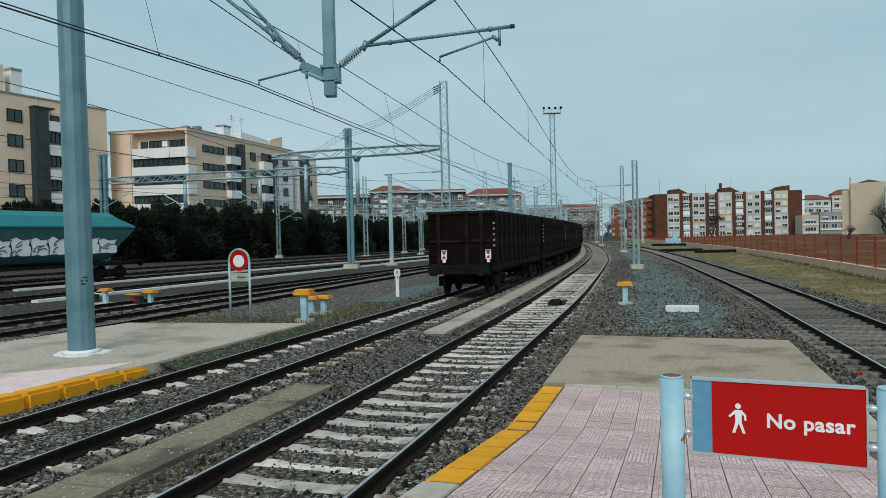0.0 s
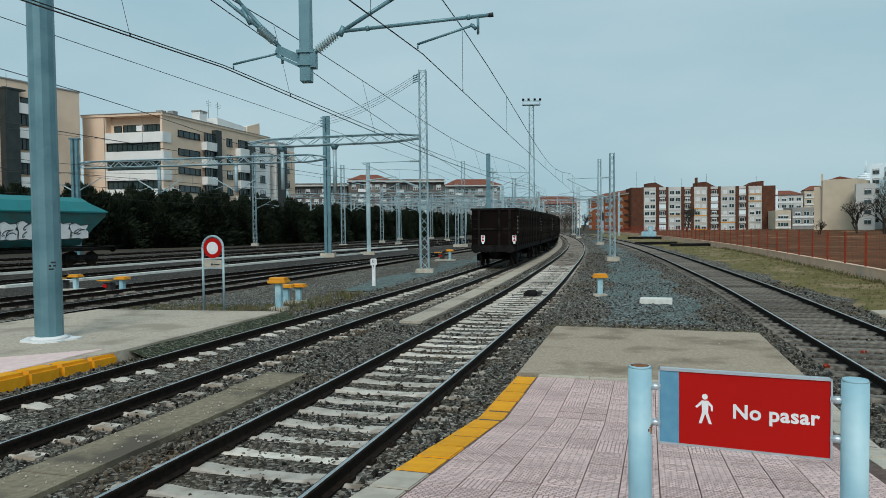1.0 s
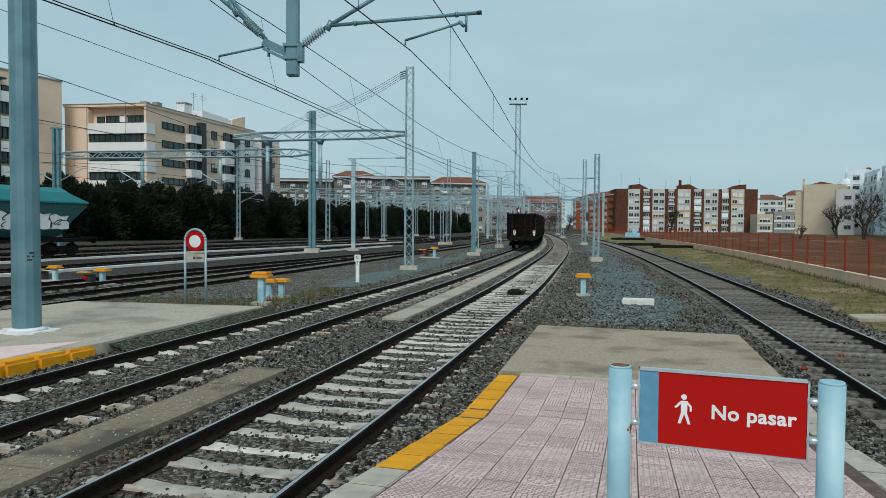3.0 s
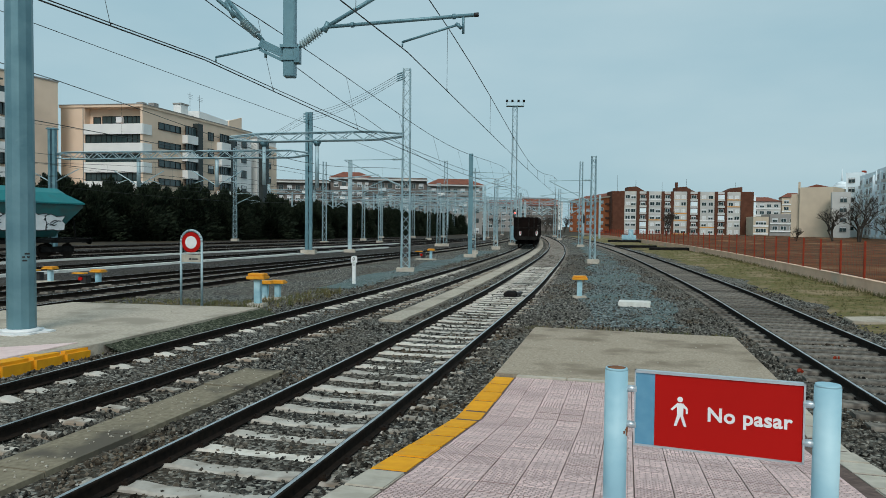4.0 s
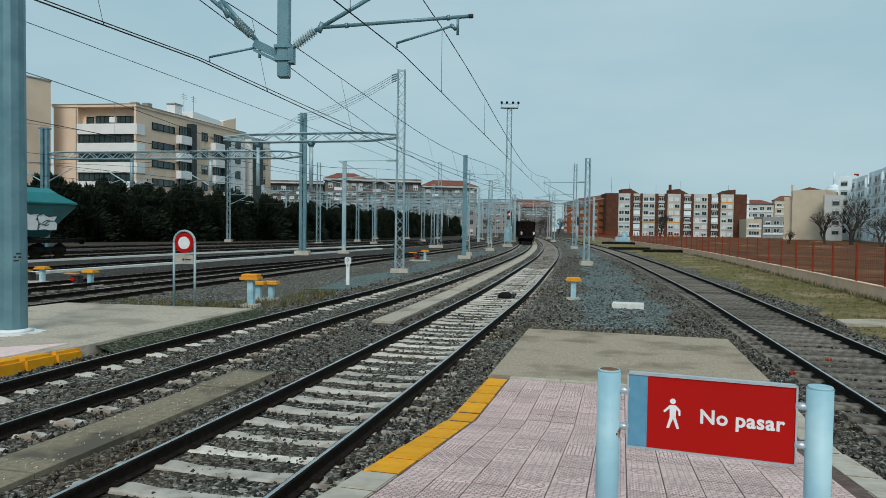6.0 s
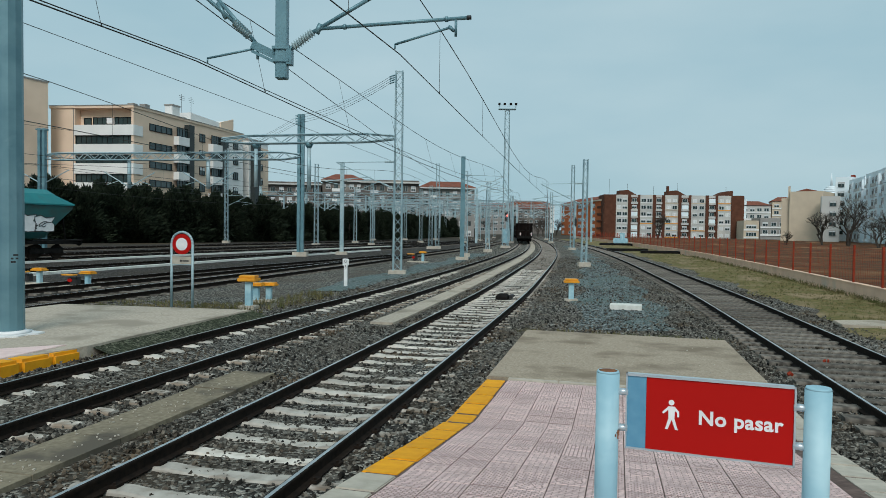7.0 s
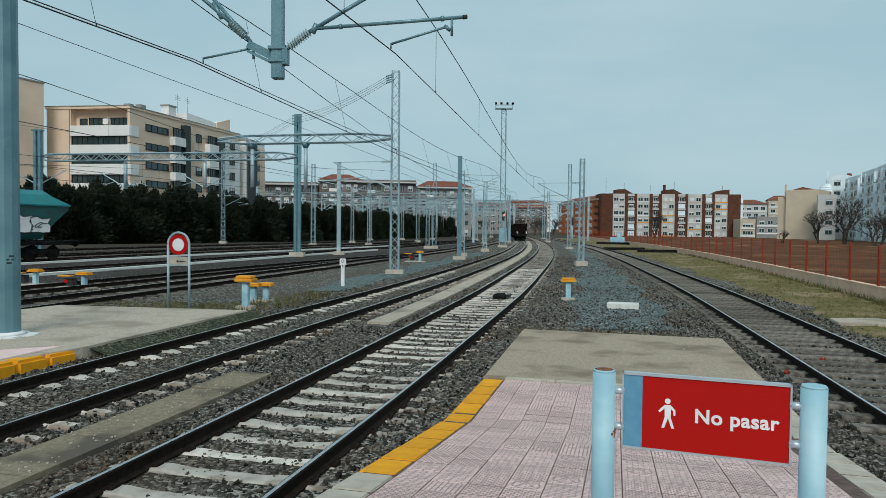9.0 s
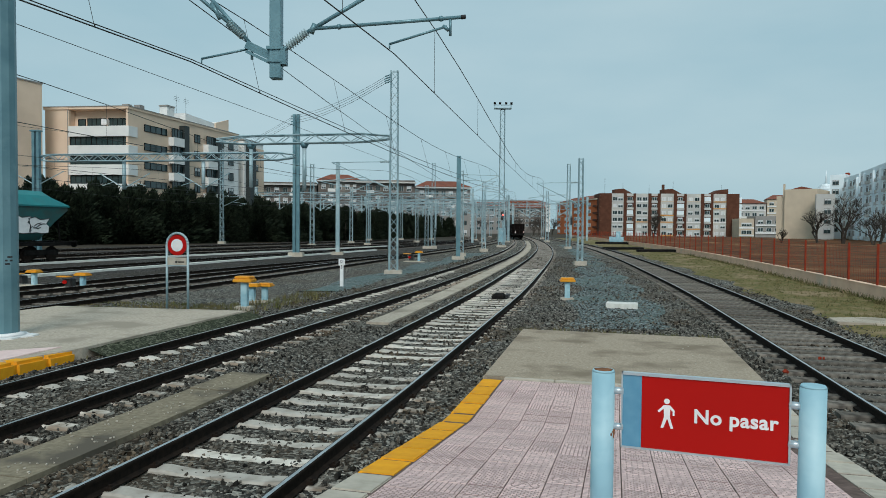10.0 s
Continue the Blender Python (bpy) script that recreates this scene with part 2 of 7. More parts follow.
M_WALLPINK = mat("salmon_wall", (0.80, 0.55, 0.40), (0.68, 0.45, 0.33), 1.2, 0.9, c3=(0.52, 0.44, 0.36), s3=0.4, f3=0.6, bump=0.004, bscale=30)
M_REDLIGHT = mat("red_signal_lens", (0.8, 0.05, 0.03), (0.8, 0.05, 0.03), 4, 0.3, emit=(1.0, 0.12, 0.08, 6.0))


# ---- mesh tools ----
def box(bm, c, s, rot=None, bev=0.0):
    """A box of size s centred at c; rot: a 3x3 turn about its centre."""
    vs = []
    for dx, dy, dz in ((-1, -1, -1), (1, -1, -1), (1, 1, -1), (-1, 1, -1), (-1, -1, 1), (1, -1, 1), (1, 1, 1), (-1, 1, 1)):
        v = Vector((dx * s[0] / 2, dy * s[1] / 2, dz * s[2] / 2))
        if rot:
            v = rot @ v
        vs.append(bm.verts.new(v + Vector(c)))
    fs = [bm.faces.new([vs[i] for i in q]) for q in ((3, 2, 1, 0), (4, 5, 6, 7), (0, 1, 5, 4), (1, 2, 6, 5), (2, 3, 7, 6), (3, 0, 4, 7))]
    if bev:
        es = list({e for f in fs for e in f.edges})
        bmesh.ops.bevel(bm, geom=es, offset=bev, segments=2, affect="EDGES")


def bar(bm, a, b, w, h=None):
    """A square bar from a to b."""
    a, b = Vector(a), Vector(b)
    d = b - a
    rot = d.to_track_quat("Z", "Y").to_matrix()
    box(bm, (a + b) / 2, (w, h or w, d.length), rot)


def tube(bm, a, b, r, r2=None, n=10, cap=True):
    """A round tube from a to b."""
    a, b = Vector(a), Vector(b)
    r2 = r if r2 is None else r2
    rot = (b - a).to_track_quat("Z", "Y").to_matrix()
    ring = [[bm.verts.new(p + rot @ Vector((q * math.cos(k * math.tau / n), q * math.sin(k * math.tau / n), 0))) for k in range(n)] for p, q in ((a, r), (b, r2))]
    for k in range(n):
        f = bm.faces.new((ring[0][k], ring[0][(k + 1) % n], ring[1][(k + 1) % n], ring[1][k]))
        f.smooth = n > 6
    if cap:
        bm.faces.new(ring[0][::-1])
        bm.faces.new(ring[1])


def prism(bm, outline, a, b):
    """An outline of (u, v) points in the xz plane, swept along y from a to b."""
    lo = [bm.verts.new((u, a, v)) for u, v in outline]
    hi = [bm.verts.new((u, b, v)) for u, v in outline]
    n = len(outline)
    for k in range(n):
        bm.faces.new((lo[k], lo[(k + 1) % n], hi[(k + 1) % n], hi[k]))
    bm.faces.new(lo[::-1])
    bm.faces.new(hi)


def slab(bm, outline, z0, z1):
    """A flat block with the outline (x, y) from z0 to z1."""
    lo = [bm.verts.new((x, y, z0)) for x, y in outline]
    hi = [bm.verts.new((x, y, z1)) for x, y in outline]
    n = len(outline)
    for k in range(n):
        bm.faces.new((lo[k], lo[(k + 1) % n], hi[(k + 1) % n], hi[k]))
    bm.faces.new(lo[::-1])
    bm.faces.new(hi)


def cable(bm, pts, r, n=4):
    """One unbroken wire through pts."""
    last = None
    for k, p in enumerate(pts):
        p = Vector(p)
        d = (Vector(pts[min(k + 1, len(pts) - 1)]) - Vector(pts[max(k - 1, 0)])).normalized()
        rot = d.to_track_quat("Z", "Y").to_matrix()
        ring = [bm.verts.new(p + rot @ Vector((r * math.cos(j * math.tau / n), r * math.sin(j * math.tau / n), 0))) for j in range(n)]
        if last:
            for j in range(n):
                bm.faces.new((last[j], last[(j + 1) % n], ring[(j + 1) % n], ring[j]))
        last = ring


def mesh_of(name, bm, *materials):
    bmesh.ops.recalc_face_normals(bm, faces=bm.faces)
    me = bpy.data.meshes.new(name)
    bm.to_mesh(me)
    bm.free()
    for m in materials:
        me.materials.append(m)
    return me


def part(name, bm, material, parent, label=""):
    ob = new(name, mesh_of(name, bm, material))
    ob.parent = parent
    return tagged(ob, label)


def piece(name, me, parent, m):
    """An object of its own on a shared mesh, at the pose m in its parent's space."""
    ob = new(name, me)
    ob.parent = parent
    ob.matrix_basis = m
    return ob


def thing(name, m, label, category, group="", kind=""):
    ob = new(name)
    ob.empty_display_size = 0.3
    ob.matrix_basis = m
    return tagged(ob, label, category, group, kind)


def whole(name, bm, material, label, category="", kind="", group=""):
    """A thing of one mesh."""
    return tagged(new(name, mesh_of(name, bm, material)), label, category, group, kind)


def B():
    return bmesh.new()


# ---- the lines of the tracks ----
class Line:
    """A smooth line through (y, x) stations, walked by its length."""

    def __init__(self, stations, y0, y1, step=0.5):
        ys, xs = np.array(stations, float).T
        m = np.gradient(xs, ys)
        q = np.arange(y0, y1 + step, step)
        qc = np.clip(q, ys[0], ys[-1])
        i = np.clip(np.searchsorted(ys, qc) - 1, 0, len(ys) - 2)
        h = ys[i + 1] - ys[i]
        t = (qc - ys[i]) / h
        x = (2 * t**3 - 3 * t**2 + 1) * xs[i] + (t**3 - 2 * t**2 + t) * h * m[i] + (-2 * t**3 + 3 * t**2) * xs[i + 1] + (t**3 - t**2) * h * m[i + 1]
        x += np.where(q < ys[0], (q - ys[0]) * m[0], 0) + np.where(q > ys[-1], (q - ys[-1]) * m[-1], 0)
        self.p = np.stack([x, q], 1)
        d = np.diff(self.p, axis=0)
        self.s = np.r_[0, np.cumsum(np.hypot(*d.T))]
        self.a = np.arctan2(np.gradient(self.p[:, 1]), np.gradient(self.p[:, 0]))

    def at(self, s, off=0.0):
        """x, y and heading at the length s, off metres to the right."""
        x, y, a = (np.interp(s, self.s, v) for v in (self.p[:, 0], self.p[:, 1], self.a))
        return x + off * math.sin(a), y - off * math.cos(a), a

    def s_of(self, y):
        return float(np.interp(y, self.p[:, 1], self.s))

    def x_of(self, y):
        return float(np.interp(y, self.p[:, 1], self.p[:, 0]))


LINE_A = Line([(6, -2.4), (10, -1.43), (16, -0.07), (25, 1.92), (38, 4.49), (60, 8.55), (82, 12.0), (102, 14.6), (142, 18.9), (170, 21.4), (260, 27.5), (400, 34)], -25, 380)
LINE_B = Line([(10, -5.53), (16, -4.15), (25, -1.99), (38, 0.82), (48, 2.8), (71, 6.9), (90, 9.65), (123, 13.6), (170, 17.9), (260, 24.0), (400, 30.4)], -25, 380)
LINE_C = Line([(6, 6.0), (16, 8.08), (25, 9.9), (38, 12.13), (48, 13.75), (60, 15.55), (75, 17.6), (105, 21.0), (127, 23.0), (180, 27.0), (300, 34)], -25, 250)
LINE_D = Line([(0, -17.3), (22, -11.9), (42, -7.15), (53, -4.65), (73, 0.1), (95, 4.6), (125, 9.6), (200, 17.5)], -10, 200)
LINE_D2 = Line([(0, -22.2), (10, -19.4), (25, -15.2), (40, -10.7), (52, -6.6), (62, -3.2)], -5, 62)
LINE_E = Line([(20, -24.8), (34, -20.8), (44, -17.9), (53, -15.3), (73, -9.4), (95, -3.0), (125, 4.6), (200, 13)], 5, 200)
LINE_F = Line([(20, -34.5), (44, -26.7), (57, -22.4), (70, -17.3), (98, -6.5), (125, 1.5), (200, 9)], 5, 200)
LINE_G = Line([(25, -40), (46, -32.6), (58, -28), (80, -19.5), (105, -9.5), (130, -2)], 10, 130)
LINE_H = Line([(30, -47), (55, -39), (75, -31), (100, -20), (130, -9)], 15, 130)
RAIL_Z = 0.17


# ---- ground ----
def strip(name, left, right, y0, y1, z, material, label, nx=8, step=1.5, rough=0.0, category="ground", dip=0.0):
    """A ground sheet between two curves x(y)."""
    ys = np.arange(y0, y1 + step, step)
    bm = B()
    rows = []
    for y in ys:
        a, b = left(y), right(y)
        rows.append([bm.verts.new((a + (b - a) * k / nx, y, z - (dip if k in (0, nx) else 0) + rough * noise.noise((a * 0.7 + k * 2.1, y * 0.8, 3.0)))) for k in range(nx + 1)])
    for r0, r1 in zip(rows, rows[1:]):
        for k in range(nx):
            bm.faces.new((r0[k], r0[k + 1], r1[k + 1], r1[k])).smooth = True
    return whole(name, bm, material, label, category, "structure")


bm = B()
slab(bm, [(-2500, -600), (2500, -600), (2500, 4200), (-2500, 4200)], -1.0, -0.06)
whole("ground", bm, M_EARTH, "dark bare earth ground of the rail yard", "ground", "structure")
strip("ballast_bed", lambda y: LINE_D.x_of(y) - 2.0, lambda y: LINE_C.x_of(y) + 3.4, -25, 200, -0.012, M_BALLAST, "grey crushed stone ballast under the tracks", 24, 1.0, 0.03)
strip("yard_ground", lambda y: LINE_H.x_of(y) - 9, lambda y: LINE_D.x_of(y) - 1.95, 2, 140, -0.03, M_YARD, "dark gravel of the sidings", 10, 2.0, 0.03)
strip("mossy_gravel", lambda y: LINE_A.x_of(y) + 2.6 + 0.3 * math.sin(y * 0.7), lambda y: LINE_C.x_of(y) - 2.2 + 0.3 * math.sin(y * 0.9), 17.4, 110, 0.006, M_GREEN_GRAVEL, "mossy dark gravel between two tracks", 10, 1.0, 0.015, dip=0.06)
strip("mossy_patch", lambda y: LINE_B.x_of(y) - 4.6 + 0.4 * math.sin(y * 0.5), lambda y: LINE_B.x_of(y) - 2.2 + 0.2 * math.sin(y * 1.1), 27, 70, 0.006, M_GREEN_GRAVEL, "mossy dark gravel beside the main track", 6, 1.0, 0.015, dip=0.06)

FENCE_LINE = Line([(0, 10.4), (24.6, 15.8), (34.7, 18.0), (50.2, 21.2), (74.8, 25.6), (108.8, 30.2), (160, 35.5), (240, 43)], -15, 240)
strip("grass_verge", lambda y: LINE_C.x_of(y) + 2.1 + 0.35 * math.sin(y * 0.6) + 0.2 * math.sin(y * 1.7), lambda y: FENCE_LINE.x_of(y), -15, 190, 0.014, M_GRASS, "patchy dry grass verge beside the siding", 12, 0.7, 0.03, dip=0.08)
strip("field", lambda y: FENCE_LINE.x_of(y) + 0.15, lambda y: FENCE_LINE.x_of(y) + 160, -10, 235, 0.12, M_FIELD, "reddish bare earth field behind the fence", 40, 4.0, 0.35)


# ---- tracks ----
RAIL_PROFILE = [(-0.07, 0.0), (0.07, 0.0), (0.07, 0.012), (0.012, 0.03), (0.010, 0.112), (0.034, 0.122), (0.036, 0.152), (0.02, 0.16), (-0.02, 0.16), (-0.036, 0.152), (-0.034, 0.122), (-0.010, 0.112), (-0.012, 0.03), (-0.07, 0.012)]


def rail(line, off, s0, s1, parent, step):
    bm = B()
    n = len(RAIL_PROFILE)
    last = None
    for s in np.arange(s0, s1 + step, step):
        x, y, a = line.at(min(s, s1), off)
        ring = [bm.verts.new((x + u * math.sin(a), y - u * math.cos(a), RAIL_Z - 0.16 + v)) for u, v in RAIL_PROFILE]
        if last:
            for k in range(n):
                f = bm.faces.new((last[k], last[(k + 1) % n], ring[(k + 1) % n], ring[k]))
                f.material_index = 1 if k == 7 else 0
        last = ring
    ob = part("rail", bm, M_RAILSIDE, parent, "rusty steel rail with a polished head")
    ob.data.materials.append(M_RAILTOP)


def sleeper_bm(bm, m, wood, dip=0.012, tip=0.03):
    if wood:
        prof = [(-1.3, 0.0), (-0.5, 0.0), (0.5, 0.0), (1.3, 0.0)]
        w, h = 0.24, 0.2
    else:
        prof = [(-1.3, -tip), (-0.66, 0.012), (-0.4, -dip), (0.4, -dip), (0.66, 0.012), (1.3, -tip)]
        w, h = 0.22, 0.2
    rows = []
    for u, z in prof:
        rows.append([bm.verts.new(m @ Vector(v)) for v in ((u, -w / 2 - 0.02, -h), (u, -w / 2, z - 0.02), (u, -w / 2 + 0.02, z), (u, w / 2 - 0.02, z), (u, w / 2, z - 0.02), (u, w / 2 + 0.02, -h))])
    for r0, r1 in zip(rows, rows[1:]):
        for k in range(5):
            bm.faces.new((r0[k], r0[k + 1], r1[k + 1], r1[k]))
    bm.faces.new(rows[0])
    bm.faces.new(rows[-1][::-1])


def clip_bm():
    """A rail fastening pair."""
    bm = B()
    for u in (-0.095, 0.095):
        box(bm, (u, 0, 0.02), (0.07, 0.12, 0.035))
        tube(bm, (u, -0.03, 0.03), (u, -0.03, 0.06), 0.016, n=6)
    return bm


def track(line, s0, s1, near, label, wood=False, spacing=0.6, top=0.012, clips=0, dip=0.012, tip=0.03):
    t = thing("railway_track", pose(0, 0, 0), label, "railway track", "", "structure")
    for off in (-0.868, 0.868):
        rail(line, off, s0, s1, t, 1.0)
    bm = B()
    sleeper_bm(bm, Matrix.Identity(4), wood, dip, tip)
    me = mesh_of("sleeper", bm, M_WOODSLEEPER if wood else M_SLEEPER)
    clip_me = mesh_of("rail_clip", clip_bm(), M_RAILSIDE)
    far = B()
    rnd = random.Random(5)
    for k, s in enumerate(np.arange(s0 + 0.3, s1, spacing)):
        x, y, a = line.at(s + rnd.uniform(-0.03, 0.03))
        m = Matrix.Translation((x, y, top + rnd.uniform(-0.012, 0.012))) @ Matrix.Rotation(a - math.pi / 2 + rnd.uniform(-0.012, 0.012), 4, "Z")
        if k < near:
            piece("sleeper", me, t, m)
            if k < clips:
                for off in (-0.868, 0.868):
                    piece("rail_clip", clip_me, t, m @ Matrix.Translation((off, 0, 0)))
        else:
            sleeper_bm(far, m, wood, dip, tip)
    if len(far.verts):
        tagged(part("sleeper_row", far, M_WOODSLEEPER if wood else M_SLEEPER_FAR, t), kind="stuff")
    else:
        far.free()
    return t


def build_tracks():
    sA, sB, sC = LINE_A.s_of(-1.0), LINE_B.s_of(1.5), LINE_C.s_of(2.0)
    track(LINE_A, sA, LINE_A.s_of(330), 75, "running track with pale concrete sleepers in grey ballast", clips=45)
    track(LINE_B, sB, LINE_B.s_of(330), 66, "running track with stained concrete sleepers in brown ballast", clips=40, dip=0.04, tip=0.0)
    track(LINE_C, sC, LINE_C.s_of(235), 110, "siding track on weathered dark timber sleepers", True, 0.58, 0.04)
    for ln, y0, y1, n in ((LINE_D, 2, 195, 90), (LINE_D2, 2, 60, 50), (LINE_E, 12, 195, 0), (LINE_F, 15, 195, 0), (LINE_G, 20, 128, 0), (LINE_H, 25, 128, 0)):
        track(ln, ln.s_of(y0), ln.s_of(y1), n, "yard siding track with dark rusty rails", True, 0.62, 0.02)


# ---- platforms ----
PL_ANG = math.atan(0.25)
PL = Matrix.Translation((-0.7, 5.7, 0)) @ Matrix.Rotation(-PL_ANG, 4, "Z")
PL_W = 4.4


def pl_z(v):
    if v <= -4.0:
        return 0.95
    if v <= 3.1:
        return 0.95 - (v + 4.0) / 7.1 * 0.85
    return 0.10 - min(v - 3.1, 2.6) / 2.6 * 0.03


def tile_mat(name, bw, rh, groove, motif=False):
    """Pink tile with ribbed relief; motif: a ring and a bar cut into the ribs."""
    m = mat(name, (0.80, 0.60, 0.57), (0.66, 0.475, 0.455), 14, 0.85, c3=(0.56, 0.42, 0.40), s3=2.2, f3=0.54, rand=0.10)
    nt = m.node_tree
    L = nt.links
    b = nt.nodes["Principled BSDF"]
    base = b.inputs["Base Color"].links[0].from_socket
    tc = nt.nodes.new("ShaderNodeTexCoord")
    br = nt.nodes.new("ShaderNodeTexBrick")
    br.inputs["Scale"].default_value = 1.0
    br.inputs["Brick Width"].default_value, br.inputs["Row Height"].default_value = bw, rh
    br.inputs["Mortar Size"].default_value, br.inputs["Mortar Smooth"].default_value = groove, 0.3
    br.inputs["Color1"].default_value = br.inputs["Color2"].default_value = (1, 1, 1, 1)
    br.inputs["Mortar"].default_value = (0, 0, 0, 1)
    L.new(tc.outputs["Object"], br.inputs["Vector"])
    height = br.outputs["Color"]

    def math_node(op, x, y):
        n = nt.nodes.new("ShaderNodeMath")
        n.operation = op
        for i, v in enumerate((x, y)):
            if isinstance(v, (int, float)):
                n.inputs[i].default_value = v
            else:
                L.new(v, n.inputs[i])
        return n.outputs[0]

    if motif:
        xyz = nt.nodes.new("ShaderNodeSeparateXYZ")
        L.new(tc.outputs["Object"], xyz.inputs[0])
        x, y = xyz.outputs[0], xyz.outputs[1]
        r = math_node("SQRT", math_node("ADD", math_node("MULTIPLY", x, x), math_node("MULTIPLY", y, y)), 0)
        inside = math_node("LESS_THAN", r, 0.118)
        ring = math_node("LESS_THAN", math_node("ABSOLUTE", math_node("SUBTRACT", r, 0.112), 0), 0.005)
        stem = math_node("LESS_THAN", math_node("ABSOLUTE", math_node("SUBTRACT", math_node("ABSOLUTE", x, 0), math_node("MULTIPLY", math_node("ADD", y, 0.10), 0.45)), 0), 0.005)
        cut = math_node("MAXIMUM", ring, math_node("MULTIPLY", stem, inside))
        height = math_node("MULTIPLY", height, math_node("SUBTRACT", 1.0, cut))
    # The relief also drives the colour: grooves darker pink, ribs the tile's own.
    mx = nt.nodes.new("ShaderNodeMix")
    mx.data_type = "RGBA"
    L.new(height, mx.inputs[0])
    mx.inputs[6].default_value = (0.33, 0.225, 0.212, 1)
    L.new(base, mx.inputs[7])
    L.new(mx.outputs[2], b.inputs["Base Color"])
    bp = nt.nodes.new("ShaderNodeBump")
    bp.inputs["Strength"].default_value, bp.inputs["Distance"].default_value = 1.0, 0.007
    L.new(height, bp.inputs["Height"])
    L.new(bp.outputs[0], b.inputs["Normal"])
    return m


def build_platform():
    p = thing("platform", PL.copy(), "platform ramp of pink ribbed tiles with yellow edge tiles", "platform", "", "structure")
    # the body, under the tiles
    bm = B()
    vs = [-14, -4.0, 3.1, 5.7]
    rows = []
    for v in vs:
        z = pl_z(v) - 0.008
        rows.append([bm.verts.new((u, v, w)) for u, w in ((0.03, -0.3), (0.03, z), (PL_W - 0.03, z), (PL_W - 0.03, -0.3))])
    for r0, r1 in zip(rows, rows[1:]):
        for k in range(3):
            bm.faces.new((r0[k], r0[k + 1], r1[k + 1], r1[k]))
    bm.faces.new(rows[0])
    bm.faces.new(rows[-1][::-1])
    part("platform_body", bm, M_JOINT, p, "dark bedding under the tiles")
    # tiles
    size, gap = 0.3, 0.009
    tiles = []
    for m in (tile_mat("ribbed_pink_tile", 0.1, 0.04, 0.0055), tile_mat("studded_pink_tile", 0.05, 0.036, 0.006), tile_mat("marked_pink_tile", 0.1, 0.04, 0.005, True)):
        bm = B()
        box(bm, (0, 0, -0.02), (size - gap, size - gap, 0.04))
        bmesh.ops.bevel(bm, geom=[e for e in bm.edges if all(v.co.z > -0.001 for v in e.verts)], offset=0.0025, segments=1, affect="EDGES")
        tiles.append(mesh_of("tile", bm, m))
    rest = B()
    u0 = 0.33
    nu, count = int((PL_W - u0 - 0.3) / size), 0
    rnd = random.Random(8)
    for j in range(19, -36, -1):
        v = 5.7 - (19 - j) * size - size / 2
        slope = math.atan2(pl_z(v + 0.1) - pl_z(v - 0.1), 0.2)
        for i in range(nu):
            u = u0 + i * size + size / 2
            m = Matrix.Translation((u, v, pl_z(v) + rnd.uniform(-0.003, 0.002))) @ Matrix.Rotation(slope, 4, "X") @ Matrix.Rotation((math.pi / 2 if rnd.random() < 0.07 else rnd.choice((0, math.pi))), 4, "Z")
            if v > -2.6 and count < 300:
                piece("tile", tiles[2 if rnd.random() < 0.16 else (i // 2 + j // 3) % 2], p, m)
                count += 1
            else:
                geo = [rest.verts.new(m @ Vector(q)) for q in ((-0.147, -0.147, 0), (0.147, -0.147, 0), (0.147, 0.147, 0), (-0.147, 0.147, 0))]
                rest.faces.new(geo)
    tagged(part("tile_field", rest, M_PINK, p), kind="stuff")
    # edge tiles
    n, ln = 10, 0.565
    bm = B()
    box(bm, (0.16, 0, -0.03), (0.325, ln - 0.04, 0.06), bev=0.01)
    ed = mesh_of("edge_tile", bm, M_YELLOW)
    bm = B()
    box(bm, (0.16, 0, -0.03), (0.325, ln - 0.04, 0.06), bev=0.01)
    ed2 = mesh_of("coping_stone", bm, M_CONC_LIGHT)
    for k in range(-16, n):
        v = 0.03 + ln * (k + 0.5)
        slope = math.atan2(pl_z(v + 0.1) - pl_z(v - 0.1), 0.2)
        piece("edge_tile" if k >= 0 else "coping_stone", ed if k >= 0 else ed2, p, Matrix.Translation((-0.01, v, pl_z(v) + 0.002 + rnd.uniform(-0.003, 0.003))) @ Matrix.Rotation(slope, 4, "X"))
    for k in range(-16, n):
        v = 0.03 + ln * (k + 0.5)
        slope = math.atan2(pl_z(v + 0.1) - pl_z(v - 0.1), 0.2)
        piece("coping_stone", ed2, p, Matrix.Translation((PL_W - 0.31, v, pl_z(v) + 0.002 + rnd.uniform(-0.003, 0.003))) @ Matrix.Rotation(slope, 4, "X"))
    # concrete side faces
    for u in (0.0, PL_W):
        bm = B()
        rows = [[bm.verts.new((u + d, v, w)) for d, w in ((-0.02, -0.3), (-0.02, pl_z(v) - 0.062), (0.02, pl_z(v) - 0.062), (0.02, -0.3))] for v in vs]
        for r0, r1 in zip(rows, rows[1:]):
            for k in range(3):
                bm.faces.new((r0[k], r0[k + 1], r1[k + 1], r1[k]))
        part("side_wall", bm, M_CONC, p, "grey concrete side of the ramp")
    # pale kerb row between tiles and slab, then the slab itself
    bm = B()
    for k in range(5):
        box(bm, (0.33 + 0.4 + k * 0.815, 5.77, 0.045), (0.8, 0.12, 0.09), bev=0.008)
    part("kerb_row", bm, M_CONC_LIGHT, p, "pale concrete kerb row")
    bm = B()
    slab(bm, [(-0.04, 5.835), (PL_W + 0.04, 5.835), (PL_W - 0.02, 11.25), (-0.12, 11.35)], -0.2, 0.085)
    bmesh.ops.bevel(bm, geom=[e for e in bm.edges if all(v.co.z > 0 for v in e.verts)], offset=0.02, segments=2, affect="EDGES")
